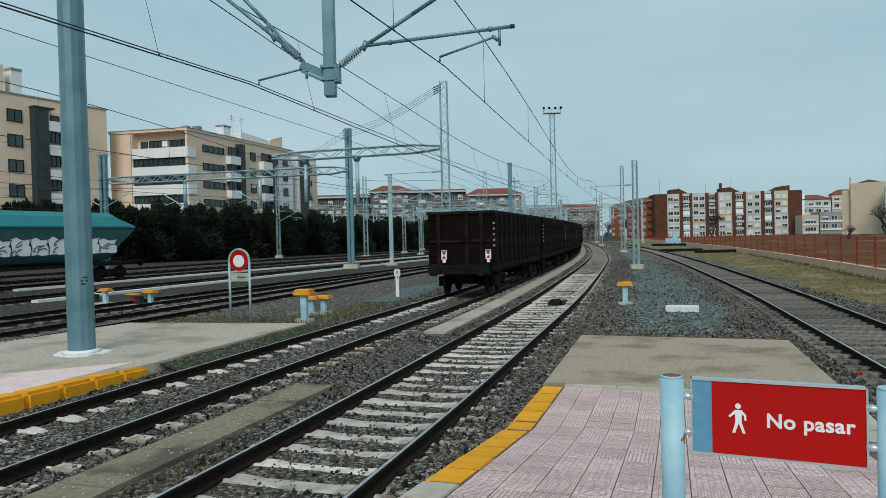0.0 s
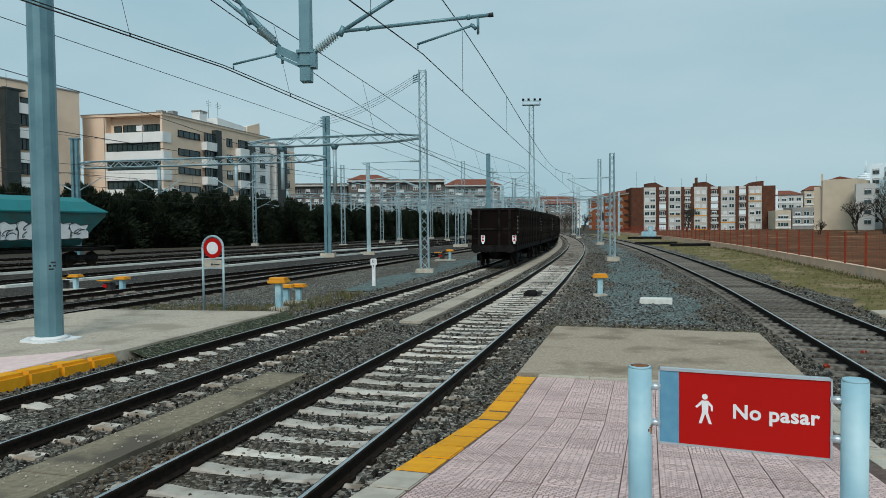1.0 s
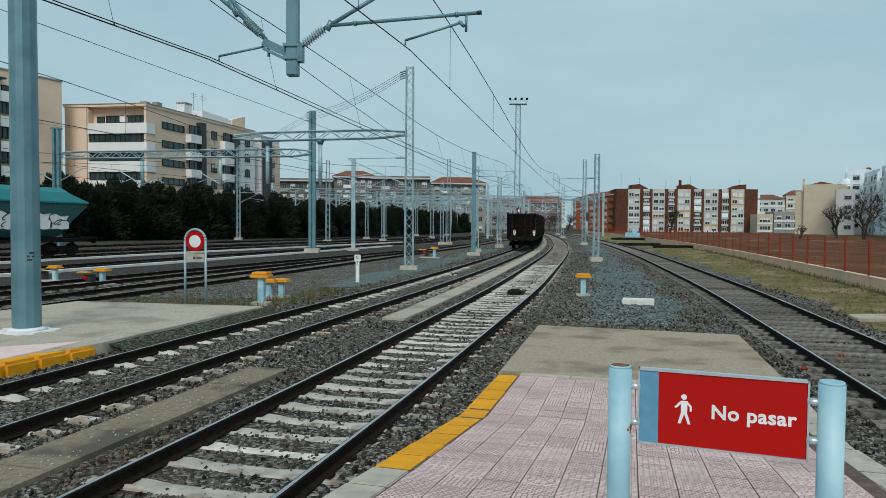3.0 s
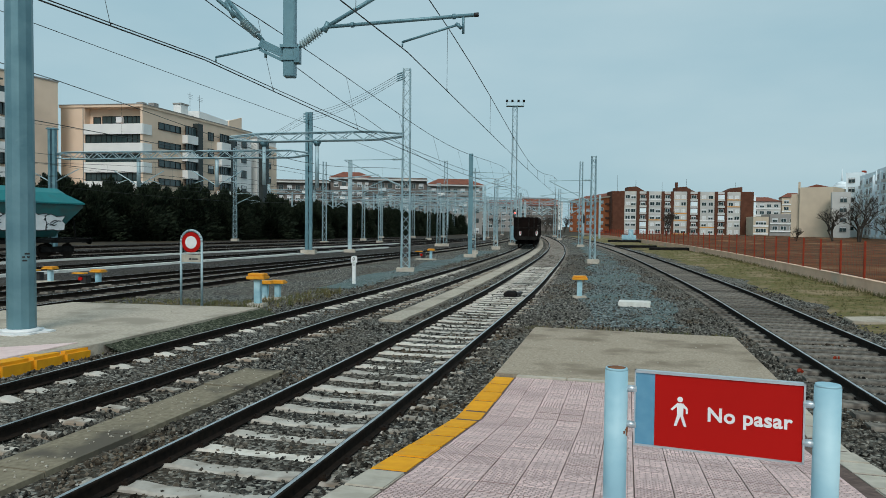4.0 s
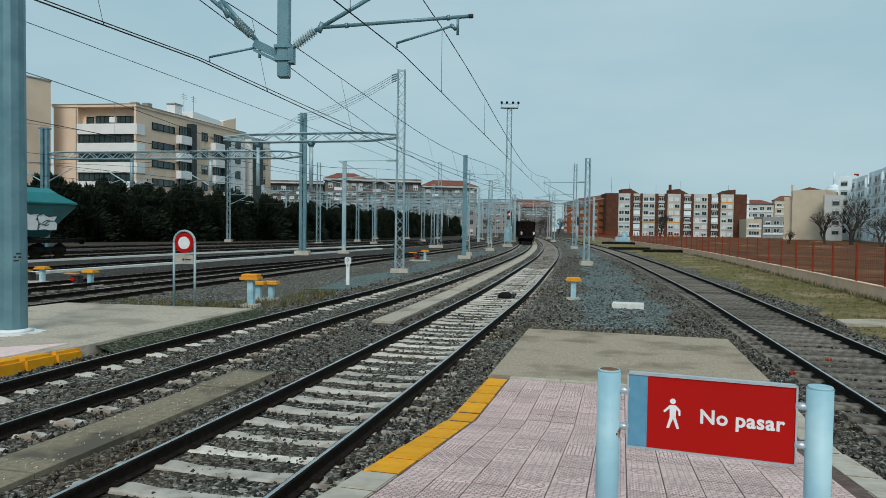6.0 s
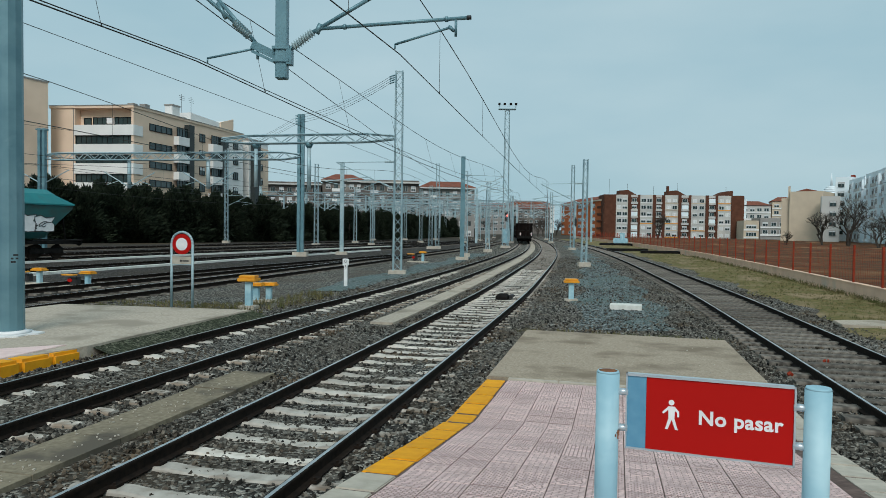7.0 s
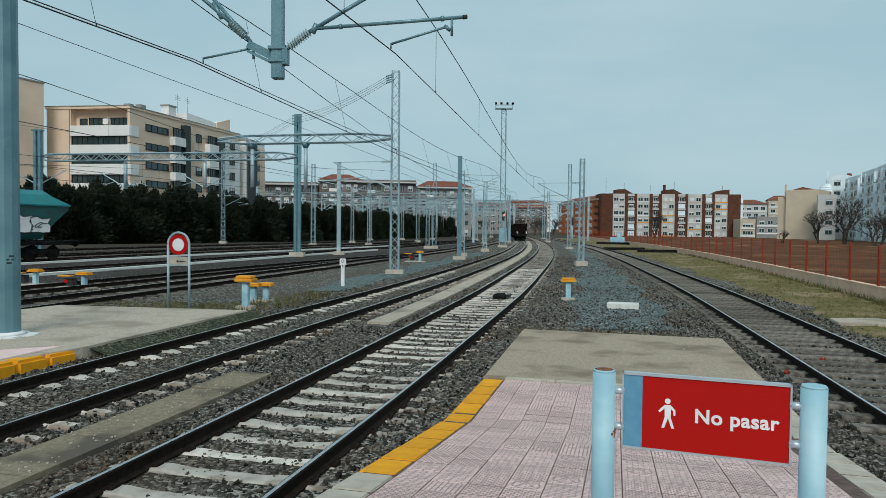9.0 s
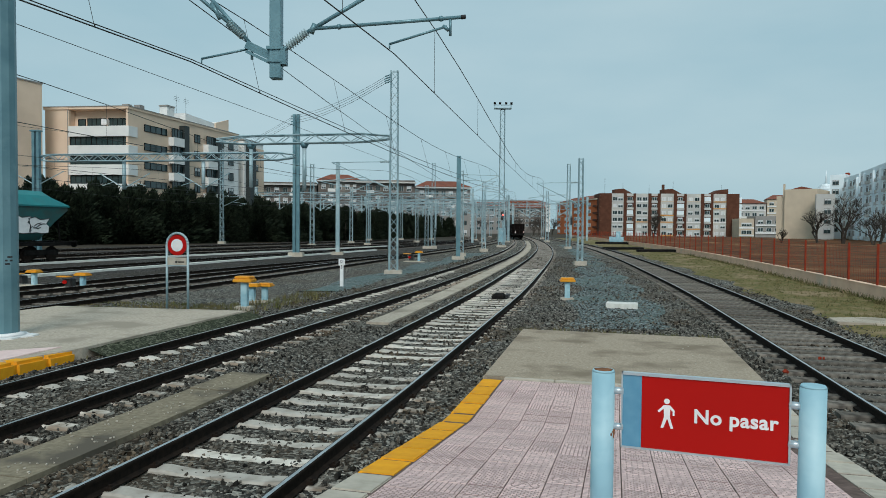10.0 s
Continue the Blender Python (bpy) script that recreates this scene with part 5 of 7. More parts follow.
    box(bm, (-0.3, 0.1, 1.5), (0.8, 0.5, 1.3), bev=0.05)
    part("stop_block", bm, M_PALEBLUE, t)
    for x, y in ((22.2, 86.0), (24.2, 78.0)):
        bm = B()
        slab(bm, [(x - 2.6, y - 0.7), (x + 2.4, y - 0.9), (x + 2.8, y + 0.9), (x - 2.3, y + 0.8)], 0.0, 0.3)
        whole("timber_stack", bm, M_UNDER, "low stack of dark old sleepers on the verge", "timber stack", group="timber stacks")


def build_fence():
    t = thing("boundary_wall", pose(0, 0, 0), "low salmon-coloured boundary wall", "wall", "", "structure")
    s0, s1 = FENCE_LINE.s_of(8), FENCE_LINE.s_of(235)
    step = 3.0
    n = int((s1 - s0) / step)
    bm = B()
    for k in range(n):
        a, b = FENCE_LINE.at(s0 + k * step), FENCE_LINE.at(s0 + (k + 1) * step)
        d = Vector((b[0] - a[0], b[1] - a[1], 0))
        m = Vector(((a[0] + b[0]) / 2, (a[1] + b[1]) / 2, 0.22))
        rot = Matrix.Rotation(math.atan2(d.y, d.x), 3, "Z")
        box(bm, m, (d.length, 0.22, 0.55), rot)
        box(bm, m + Vector((0, 0, 0.29)), (d.length - 0.01, 0.26, 0.04), rot)
    part("wall_face", bm, M_WALLPINK, t)
    f = thing("mesh_fence", pose(0, 0, 0), "red-brown steel mesh fence on the low wall", "fence")
    bm = B()
    box(bm, (0, 0, 0.76), (0.07, 0.07, 1.52))
    post = mesh_of("post", bm, M_FENCE)
    bm = B()
    ln = 3.0
    for k in range(1, 16):
        box(bm, (k * ln / 16, 0, 0.74), (0.004, 0.004, 1.36))
    for k in range(6):
        box(bm, (ln / 2, 0.006, 0.08 + k * 0.26), (ln, 0.004, 0.005))
    mesh = mesh_of("mesh_panel", bm, M_FENCE)
    for k in range(n):
        a, b = FENCE_LINE.at(s0 + k * step), FENCE_LINE.at(s0 + (k + 1) * step)
        ang = math.atan2(b[1] - a[1], b[0] - a[0])
        m = Matrix.Translation((a[0], a[1], 0.53)) @ Matrix.Rotation(ang, 4, "Z")
        piece("post", post, f, m)
        piece("mesh_panel", mesh, f, m)


def build_grit():
    """Pale grit and chips lying on the slabs and the walkway strip."""
    rnd = random.Random(21)
    bm = B()
    for _ in range(380):
        k = rnd.random()
        if k < 0.45:
            y = rnd.uniform(4, 11)
            x, y, a = LINE_A.at(LINE_A.s_of(y), rnd.uniform(-2.4, -1.75))
            z = 0.055
        elif k < 0.75:
            p = PL @ Vector((rnd.uniform(0, PL_W), rnd.uniform(5.9, 11.2), 0.088))
            x, y, z = p
        else:
            y = rnd.uniform(13, 18.3)
            x, z = LINE_B.x_of(y) - rnd.uniform(2.0, 5.0), 0.204
        s = rnd.uniform(0.004, 0.013)
        box(bm, (x, y, z + s * 0.3), (s * 2, s * rnd.uniform(1, 2), s), Matrix.Rotation(rnd.uniform(0, 3), 3, "Z"))
    whole("grit", bm, M_CONC_LIGHT, "pale chips and grit scattered on the concrete", "grit", "stuff")


# ---- vehicles ----
def open_wagon():
    """An open freight wagon; its origin on the rail head below the middle, forward along y."""
    L_, W_, Z0, Z1 = 12.6, 2.52, 1.15, 3.28
    t = thing("open_wagon", pose(0, 0, 0), "dirty dark brown open freight wagon with ribbed sides", "freight wagon", "wagons of the train")
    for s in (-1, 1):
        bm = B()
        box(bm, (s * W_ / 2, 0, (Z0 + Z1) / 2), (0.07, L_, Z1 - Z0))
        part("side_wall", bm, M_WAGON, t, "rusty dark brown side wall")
        bm = B()
        box(bm, (s * (W_ / 2 + 0.015), 0, Z0 - 0.05), (0.1, L_, 0.26))
        part("sole_bar", bm, M_UNDER, t)
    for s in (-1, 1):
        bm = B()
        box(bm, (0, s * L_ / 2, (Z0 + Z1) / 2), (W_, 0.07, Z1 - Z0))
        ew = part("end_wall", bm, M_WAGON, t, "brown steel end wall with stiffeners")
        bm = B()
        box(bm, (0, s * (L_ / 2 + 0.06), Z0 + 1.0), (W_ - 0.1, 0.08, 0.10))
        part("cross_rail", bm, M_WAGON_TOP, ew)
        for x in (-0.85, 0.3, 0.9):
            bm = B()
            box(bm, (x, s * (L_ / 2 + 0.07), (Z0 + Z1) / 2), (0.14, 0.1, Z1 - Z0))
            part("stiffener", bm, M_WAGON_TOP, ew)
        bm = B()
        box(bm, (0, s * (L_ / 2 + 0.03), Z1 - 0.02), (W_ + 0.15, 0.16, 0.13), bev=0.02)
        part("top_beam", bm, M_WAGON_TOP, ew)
    for s in (-1, 1):
        bm = B()
        box(bm, (s * (W_ / 2 + 0.02), 0, Z1 - 0.01), (0.15, L_, 0.13), bev=0.02)
        part("top_rail", bm, M_WAGON_TOP, t)
    bm = B()
    box(bm, (0, 0, 0), (0.09, 0.14, Z1 - Z0 - 0.1))
    rib = mesh_of("rib", bm, M_WAGON_TOP)
    for s in (-1, 1):
        for k in range(12):
            piece("rib", rib, t, pose(s * (W_ / 2 + 0.08), -L_ / 2 + 0.6 + k * (L_ - 1.2) / 11, (Z0 + Z1) / 2 - 0.03))
    bm = B()
    box(bm, (0, 0, Z0 - 0.13), (2.4, L_ + 0.2, 0.28))
    box(bm, (0, 0, Z0 - 0.42), (0.5, L_ - 0.5, 0.35))
    for s in (-1, 1):
        box(bm, (0, s * (L_ / 2 + 0.12), Z0 - 0.12), (2.4, 0.16, 0.36))
    part("underframe", bm, M_UNDER, t, "grimy, shade-darkened underframe")
    bm = B()
    g = [[bm.verts.new((-1.22 + 2.44 * i / 6, -6.2 + 12.4 * j / 14, 2.6 + 0.35 * noise.noise((i * 0.7, j * 0.6, 1)))) for i in range(7)] for j in range(15)]
    for j in range(14):
        for i in range(6):
            bm.faces.new((g[j][i], g[j][i + 1], g[j + 1][i + 1], g[j + 1][i]))
    part("load", bm, M_COAL, t, "dark loose load")
    for y in (-4.3, 4.3):
        bm = B()
        for s in (-1, 1):
            box(bm, (s * 1.05, y, 0.55), (0.14, 2.5, 0.34), bev=0.03)
            for dy in (-0.9, 0.9):
                box(bm, (s * 1.1, y + dy, 0.5), (0.16, 0.34, 0.4))
        box(bm, (0, y, 0.6), (2.1, 0.5, 0.25))
        bg = part("bogie", bm, M_UNDER, t, "dark bogie frame")
        for dy in (-0.9, 0.9):
            bm = B()
            for s in (-1, 1):
                tube(bm, (s * 0.80, y + dy, 0.46), (s * 0.93, y + dy, 0.46), 0.46, n=20)
            tube(bm, (-0.8, y + dy, 0.46), (0.8, y + dy, 0.46), 0.08, n=8)
            part("wheelset", bm, M_RAILSIDE, bg, "steel wheelset")
    for s in (-1, 1):
        for x in (-0.95, 0.95):
            bm = B()
            tube(bm, (x, s * (L_ / 2 + 0.15), 1.03), (x, s * (L_ / 2 + 0.5), 1.03), 0.11, n=12)
            tube(bm, (x, s * (L_ / 2 + 0.5), 1.03), (x, s * (L_ / 2 + 0.56), 1.03), 0.24, n=16)
            part("buffer", bm, M_UNDER, t, "round buffer")
    bm = B()
    for k in range(6):
        tube(bm, (-1.22, -L_ / 2 - 0.1, Z0 + 0.1 + k * 0.36), (-0.92, -L_ / 2 - 0.1, Z0 + 0.1 + k * 0.36), 0.014, n=6)
    tube(bm, (W_ / 2 - 0.05, -L_ / 2 - 0.12, 0.9), (W_ / 2 - 0.25, -L_ / 2 - 0.12, 1.25), 0.02, n=6)
    part("ladder", bm, M_WAGON_TOP, t, "thin end ladder rungs")
    bm = B()
    for k in range(5):
        box(bm, (W_ / 2 + 0.05, -L_ / 2 + 0.3, 1.95 + 0.22 * k), (0.012, 0.34, 0.07))
    part("side_marking", bm, M_CONC_LIGHT, t, "faded unreadable white side marking")
    return t


def tail_board(parent, x):
    bm = B()
    box(bm, (x, -6.52, 1.62), (0.22, 0.03, 0.36))
    box(bm, (x, -6.52, 1.38), (0.12, 0.05, 0.14))
    b = part("tail_board", bm, M_WHITE, parent, "white tail board with red triangles")
    bm = B()
    for s in (-1, 1):
        vs = [bm.verts.new((x + dx, -6.542, 1.60 + s * dz)) for dx, dz in ((-0.085, 0.13), (0.085, 0.13), (0, 0.0))]
        bm.faces.new(vs if s > 0 else vs[::-1])
    part("triangle", bm, M_RED, b, "red triangles")
    bm = B()
    box(bm, (x, -6.542, 1.765), (0.18, 0.006, 0.03))
    part("band", bm, M_BLACK, b)


TRAIN = []


def build_train():
    w = open_wagon()
    TRAIN.append(w)
    for k in range(9):
        TRAIN.append(copy_thing(w, pose(0, 0, 0)))
    for x in (-0.60, 1.18):
        tail_board(w, x)


def hopper_wagon():
    s0 = LINE_F.s_of(46.5)
    L_ = 13.0
    x, y, a = LINE_F.at(s0 - L_ / 2)
    t = thing("hopper_wagon", Matrix.Translation((x, y, RAIL_Z - 0.004)) @ Matrix.Rotation(a - math.pi / 2, 4, "Z"), "teal covered hopper wagon with painted graffiti, standing on a siding", "freight wagon")
    h0, h1, hm, ht = 1.35, 3.45, 3.45, 4.55
    bm = B()
    rings = []
    for yy, k in ((-L_ / 2 + 0.6, 0), (-L_ / 2 + 2.4, 1), (L_ / 2 - 2.4, 1), (L_ / 2 - 0.4, 0)):
        if k:
            ring = [(-1.2, h0), (-1.42, 1.72), (-1.42, h1), (1.42, h1), (1.42, 1.72), (1.2, h0)]
        else:
            ring = [(-1.15, h1 - 0.25), (-1.42, h1 - 0.2), (-1.42, h1), (1.42, h1), (1.42, h1 - 0.2), (1.15, h1 - 0.25)]
        rings.append([bm.verts.new((u, yy, v)) for u, v in ring])
    for r0, r1 in zip(rings, rings[1:]):
        for k in range(6):
            bm.faces.new((r0[k], r0[(k + 1) % 6], r1[(k + 1) % 6], r1[k]))
    bm.faces.new(rings[0])
    bm.faces.new(rings[-1][::-1])
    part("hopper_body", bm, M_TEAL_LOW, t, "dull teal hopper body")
    bm = B()
    rings = []
    for yy, z in ((-L_ / 2 + 0.5, h1 + 0.1), (-L_ / 2 + 1.5, ht), (L_ / 2 - 1.5, ht), (L_ / 2 - 0.3, h1 + 0.1)):
        c = (z - h1) / (ht - h1)
        ring = [(-1.48, h1 + 0.004), (-1.48, h1 + 0.1), (-0.95, h1 + 0.1 + c * 0.62), (-0.4, h1 + 0.1 + c * 0.92), (0.4, h1 + 0.1 + c * 0.92), (0.95, h1 + 0.1 + c * 0.62), (1.48, h1 + 0.1), (1.48, h1 + 0.004)]
        rings.append([bm.verts.new((u, yy, v)) for u, v in ring])
    for r0, r1 in zip(rings, rings[1:]):
        for k in range(8):
            bm.faces.new((r0[k], r0[(k + 1) % 8], r1[(k + 1) % 8], r1[k]))
    bm.faces.new(rings[0])
    bm.faces.new(rings[-1][::-1])
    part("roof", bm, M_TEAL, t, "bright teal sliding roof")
    # bold graffiti shapes, unreadable
    rnd = random.Random(3)
    thin = B()
    yy, x0 = -L_ / 2 + 2.7, 1.426
    while yy < L_ / 2 - 2.6:
        w, hh, z0 = rnd.uniform(0.95, 1.35), rnd.uniform(0.9, 1.12), 1.76 + rnd.uniform(-0.02, 0.05)
        k = [(yy - 0.06, z0), (yy + w * 0.4, z0 + 0.04), (yy + w * 0.62, z0 - 0.02), (yy + w * 1.04, z0 + 0.02), (yy + w * 1.08, z0 + hh * 0.45), (yy + w * 0.92, z0 + hh * 0.6), (yy + w * 1.1, z0 + hh * 0.95), (yy + w * 0.6, z0 + hh * 0.88), (yy + w * 0.3, z0 + hh * 1.05), (yy - 0.08, z0 + hh * 0.92), (yy + 0.05, z0 + hh * 0.5)]
        out = x0 + rnd.uniform(0, 0.006)
        fat = B()
        fat.faces.new([fat.verts.new((out, u, v)) for u, v in k])
        part("graffiti", fat, M_WHITE, t, "white unreadable graffiti")
        cable(thin, [(out + 0.004, u, v) for u, v in k + k[:1]], 0.028)
        for _ in range(3):
            u0, v0 = yy + w * rnd.uniform(0.15, 0.7), z0 + hh * rnd.uniform(0.2, 0.7)
            cable(thin, [(out + 0.004, u0 + w * 0.3 * math.cos(q), v0 + hh * 0.16 * math.sin(q * 1.3)) for q in np.linspace(rnd.uniform(0, 2), rnd.uniform(3, 5), 7)], 0.03)
        yy += w * 1.02
    part("graffiti_outline", thin, M_BLACK, t, "black graffiti strokes")
    bm = B()
    box(bm, (0, 0, 1.08), (2.6, L_, 0.22))
    box(bm, (0, L_ / 2 - 0.1, 1.2), (2.7, 1.2, 0.08))
    for s in (-1, 1):
        for yy in (-L_ / 2 + 0.7, L_ / 2 - 0.7):
            bar(bm, (s * 1.1, yy, 1.2), (s * 1.3, yy - math.copysign(0.5, yy) , h1 - 0.2), 0.08)
    part("underframe", bm, M_UNDER, t, "grimy, shade-darkened underframe and end platform")
    for yy in (-4.4, 4.4):
        bm = B()
        for s in (-1, 1):
            box(bm, (s * 1.05, yy, 0.55), (0.14, 2.5, 0.36), bev=0.03)
        bg = part("bogie", bm, M_UNDER, t, "dark bogie")
        for dy in (-0.9, 0.9):
            bm = B()
            for s in (-1, 1):
                tube(bm, (s * 0.80, yy + dy, 0.46), (s * 0.93, yy + dy, 0.46), 0.46, n=18)
            tube(bm, (-0.8, yy + dy, 0.46), (0.8, yy + dy, 0.46), 0.08, n=8)
            part("wheelset", bm, M_RAILSIDE, bg)
    for x in (-0.95, 0.95):
        bm = B()
        tube(bm, (x, L_ / 2, 1.05), (x, L_ / 2 + 0.55, 1.05), 0.12, n=10)
        tube(bm, (x, L_ / 2 + 0.5, 1.05), (x, L_ / 2 + 0.58, 1.05), 0.24, n=14)
        part("buffer", bm, M_UNDER, t)


# ---- buildings ----
def window_mesh(w, h, frame_mat, blind=0.0, mullions=1, f=0.07):
    """A window standing in a facade: frame proud, pane set back, a half-lowered blind; the meshes of its pieces."""
    bm = B()
    for c, s in (((0, 0.0, h / 2 - f / 2), (w, 0.12, f)), ((0, 0.0, -h / 2 + f / 2), (w + 0.1, 0.18, f)), ((-w / 2 + f / 2, 0, 0), (f, 0.12, h)), ((w / 2 - f / 2, 0, 0), (f, 0.12, h))):
        box(bm, c, s)
    for k in range(mullions):
        box(bm, (-w / 2 + w * (k + 1) / (mullions + 1), 0, 0), (f, 0.1, h))
    out = [("window", mesh_of("window", bm, frame_mat))]
    bm = B()
    box(bm, (0, 0.02, 0), (w - 0.02, 0.04, h - 0.02))
    out.append(("pane", mesh_of("pane", bm, M_GLASS)))
    if blind:
        bm = B()
        box(bm, (0, -0.005, h / 2 - h * blind / 2), (w - f, 0.04, h * blind))
        out.append(("blind", mesh_of("blind", bm, M_BLIND)))
    return out


def window(meshes, t, m):
    ob = piece("window", meshes[0][1], t, m)
    for name, me in meshes[1:]:
        piece(name, me, ob, Matrix.Identity(4))


def block(name, a, b, depth, z1, wall, label, z0=-0.1, roof=None, parapet=0.4, category="apartment block"):
    """A building whose front runs from a to b, as seen from in front left to right."""
    a, b = Vector((*a, 0)), Vector((*b, 0))
    d = b - a
    t = thing(name, Matrix.Translation(a) @ Matrix.Rotation(math.atan2(d.y, d.x), 4, "Z"), label, category, "buildings round the yard")
    L_ = d.length
    bm = B()
    slab(bm, [(0, 0), (L_, 0), (L_, depth), (0, depth)], z0, z1)
    part("wall", bm, wall, t)
    bm = B()
    if roof == "hip":
        o = 0.5
        lo = [bm.verts.new(v) for v in ((-o, -o, z1 + 0.004), (L_ + o, -o, z1 + 0.004), (L_ + o, depth + o, z1 + 0.004), (-o, depth + o, z1 + 0.004))]
        k = min(depth, L_) * 0.3
        hi = [bm.verts.new(v) for v in ((k, depth / 2, z1 + depth * 0.17), (L_ - k, depth / 2, z1 + depth * 0.17))]
        for f in ((lo[0], lo[1], hi[1], hi[0]), (lo[1], lo[2], hi[1]), (lo[2], lo[3], hi[0], hi[1]), (lo[3], lo[0], hi[0]), lo[::-1]):
            bm.faces.new(f)
        part("roof", bm, M_ROOF, t, "low red tiled roof")
    else:
        for c, s in (((L_ / 2, 0.15, z1 + parapet / 2), (L_ + 0.1, 0.3, parapet)), ((L_ / 2, depth - 0.15, z1 + parapet / 2), (L_ + 0.1, 0.3, parapet)), ((0.15, depth / 2, z1 + parapet / 2), (0.3, depth - 0.6, parapet)), ((L_ - 0.15, depth / 2, z1 + parapet / 2), (0.3, depth - 0.6, parapet))):
            box(bm, c, s)
        part("parapet", bm, wall, t)
    return t, L_


def boxpart(t, name, x0, x1, y0, y1, z0, z1, material, label="", m=None):
    bm = B()
    box(bm, ((x0 + x1) / 2, (y0 + y1) / 2, (z0 + z1) / 2), (x1 - x0, y1 - y0, z1 - z0))
    if m:
        bm.transform(m)
    return part(name, bm, material, t, label)


def facing(origin, a, b):
    """The plane of a facade from a to b, in the space of a thing that stands at origin."""
    a, b, o = Vector((*a, 0)), Vector((*b, 0)), Vector((*origin, 0))
    d = b - a
    return Matrix.Translation(a - o) @ Matrix.Rotation(math.atan2(d.y, d.x), 4, "Z"), d.length


def build_corner_block():
    """The beige block: a banded front towards the station and a long side along the sidings."""
    H, fl = 19.4, 2.77
    p0, p1, p2 = (-58.11, 101.75), (-45.21, 100.0), (-38.4, 130.2)
    t = thing("apartment_block", pose(*p0, 0), "beige apartment block with white balcony bands and dark stair towers", "apartment block", "buildings round the yard")
    F, LF = facing(p0, p0, p1)
    S, LS = facing(p0, p1, p2)
    strip_w = window_mesh(9.1, 1.34, M_UNDER, 0, 10, 0.08)
    wide = window_mesh(5.5, 1.05, M_UNDER, 0, 3, 0.07)
    narrow = window_mesh(1.2, 1.25, M_UNDER, 0, 0, 0.07)
    tall = window_mesh(1.65, 1.4, M_UNDER, 0, 1, 0.07)
    tallb = window_mesh(1.65, 1.4, M_UNDER, 0.4, 1, 0.07)
    bay = window_mesh(2.9, 1.45, M_UNDER, 0, 3, 0.07)
    # walls: the front steps back behind the bands
    bm = B()
    front = [F @ Vector(v) for v in ((0, 0, 0), (3.83, 0, 0), (3.83, 1.3, 0), (LF - 0.35, 1.3, 0), (LF - 0.35, 0.0, 0), (LF, 0, 0))]
    side_end = [S @ Vector(v) for v in ((LS, 0, 0), (LS, 13, 0))]
    outline = [(v.x, v.y) for v in front + side_end] + [(F @ Vector((0, 14, 0))).to_2d()[:]]
    slab(bm, outline, -0.1, H - 0.25)
    part("wall", bm, M_BEIGE, t)
    # flat roof with a dark edge
    bm = B()
    ring = [F @ Vector(v) for v in ((-0.15, -0.15, 0), (3.83, -0.15, 0), (3.83, -0.1, 0), (LF + 0.12, -0.15, 0))] + [S @ Vector((LS + 0.1, -0.15, 0)), S @ Vector((LS + 0.1, 13.2, 0)), F @ Vector((-0.15, 14.2, 0))]
    slab(bm, [(v.x, v.y) for v in ring], H - 0.25, H + 0.1)
    part("roof_slab", bm, M_BEIGE, t)
    bm = B()
    slab(bm, [(v.x, v.y) for v in [F @ Vector((-0.2, -0.2, 0)), F @ Vector((LF + 0.18, -0.2, 0)), S @ Vector((LS + 0.15, -0.2, 0)), S @ Vector((LS + 0.15, 13.3, 0)), F @ Vector((-0.2, 14.3, 0))]], H + 0.104, H + 0.2)
    part("roof_edge", bm, M_GREYFAC, t, "dark metal roof edge")
    # front: a loggia on top, then bands and ribbon windows
    for u in (5.0, 7.3, 10.6):
        window(bay if u > 6 else narrow, t, F @ pose(u, 1.24, H - 2.1))
    boxpart(t, "air_unit", 8.5, 9.4, 0.5, 1.1, H - 2.4, H - 1.6, M_WHITE, "", F)
    boxpart(t, "floor_slab", 3.84, LF - 0.36, 0.02, 1.28, 16.5, 16.7, M_BEIGE, "", F)
    for k in range(6):
        z = 16.74 - k * fl
        boxpart(t, "balcony_band", 3.75, LF + 0.03, -0.12, 0.12, z - 1.5, z, M_WHITEFAC, "white balcony band", F)
        boxpart(t, "balcony_band", 0.0, 1.9, -0.12, -0.02, z - 1.5, z, M_WHITEFAC, "white balcony band", S)
        window(strip_w, t, F @ pose(8.4, 0.22, z - 2.17))
    boxpart(t, "downpipe", 3.6, 3.68, -0.1, -0.02, 0, H - 0.3, M_GREYFAC, "", F)
    # long side
    boxpart(t, "white_cladding", 24.0, LS + 0.05, -0.06, -0.005, 0, H - 1.3, M_WHITEFAC, "white cladding", S)
    boxpart(t, "stair_tower", 12.4, 13.7, -1.0, 0.0, 0.0, H - 0.9, M_DARKPANEL, "dark glazed stair tower", S)
    boxpart(t, "stair_tower", 22.3, 23.6, -1.0, 0.0, 0.0, H - 1.6, M_DARKPANEL, "dark glazed stair tower", S)
    rnd = random.Random(2)
    for k in range(6):
        z = 16.93 - k * fl
        window(wide, t, S @ pose(6.3, -0.05, z))
        boxpart(t, "balcony", 9.5, 12.35, -1.0, -0.02, z - 1.95, z - 0.62, M_WHITEFAC, "white balcony front", S)
        window(bay, t, S @ pose(10.95, -0.62, z + 0.12))
        window(narrow, t, S @ pose(14.4, -0.05, z + 0.1))
        window(rnd.choice((tall, tallb)), t, S @ pose(17.45, -0.05, z + 0.1))
        boxpart(t, "balcony", 19.3, 22.25, -1.0, -0.02, z - 1.95, z - 0.62, M_WHITEFAC, "white balcony front", S)
        window(bay, t, S @ pose(20.8, -0.62, z + 0.12))
        window(rnd.choice((tall, tallb)), t, S @ pose(24.8, -0.12, z + 0.1))
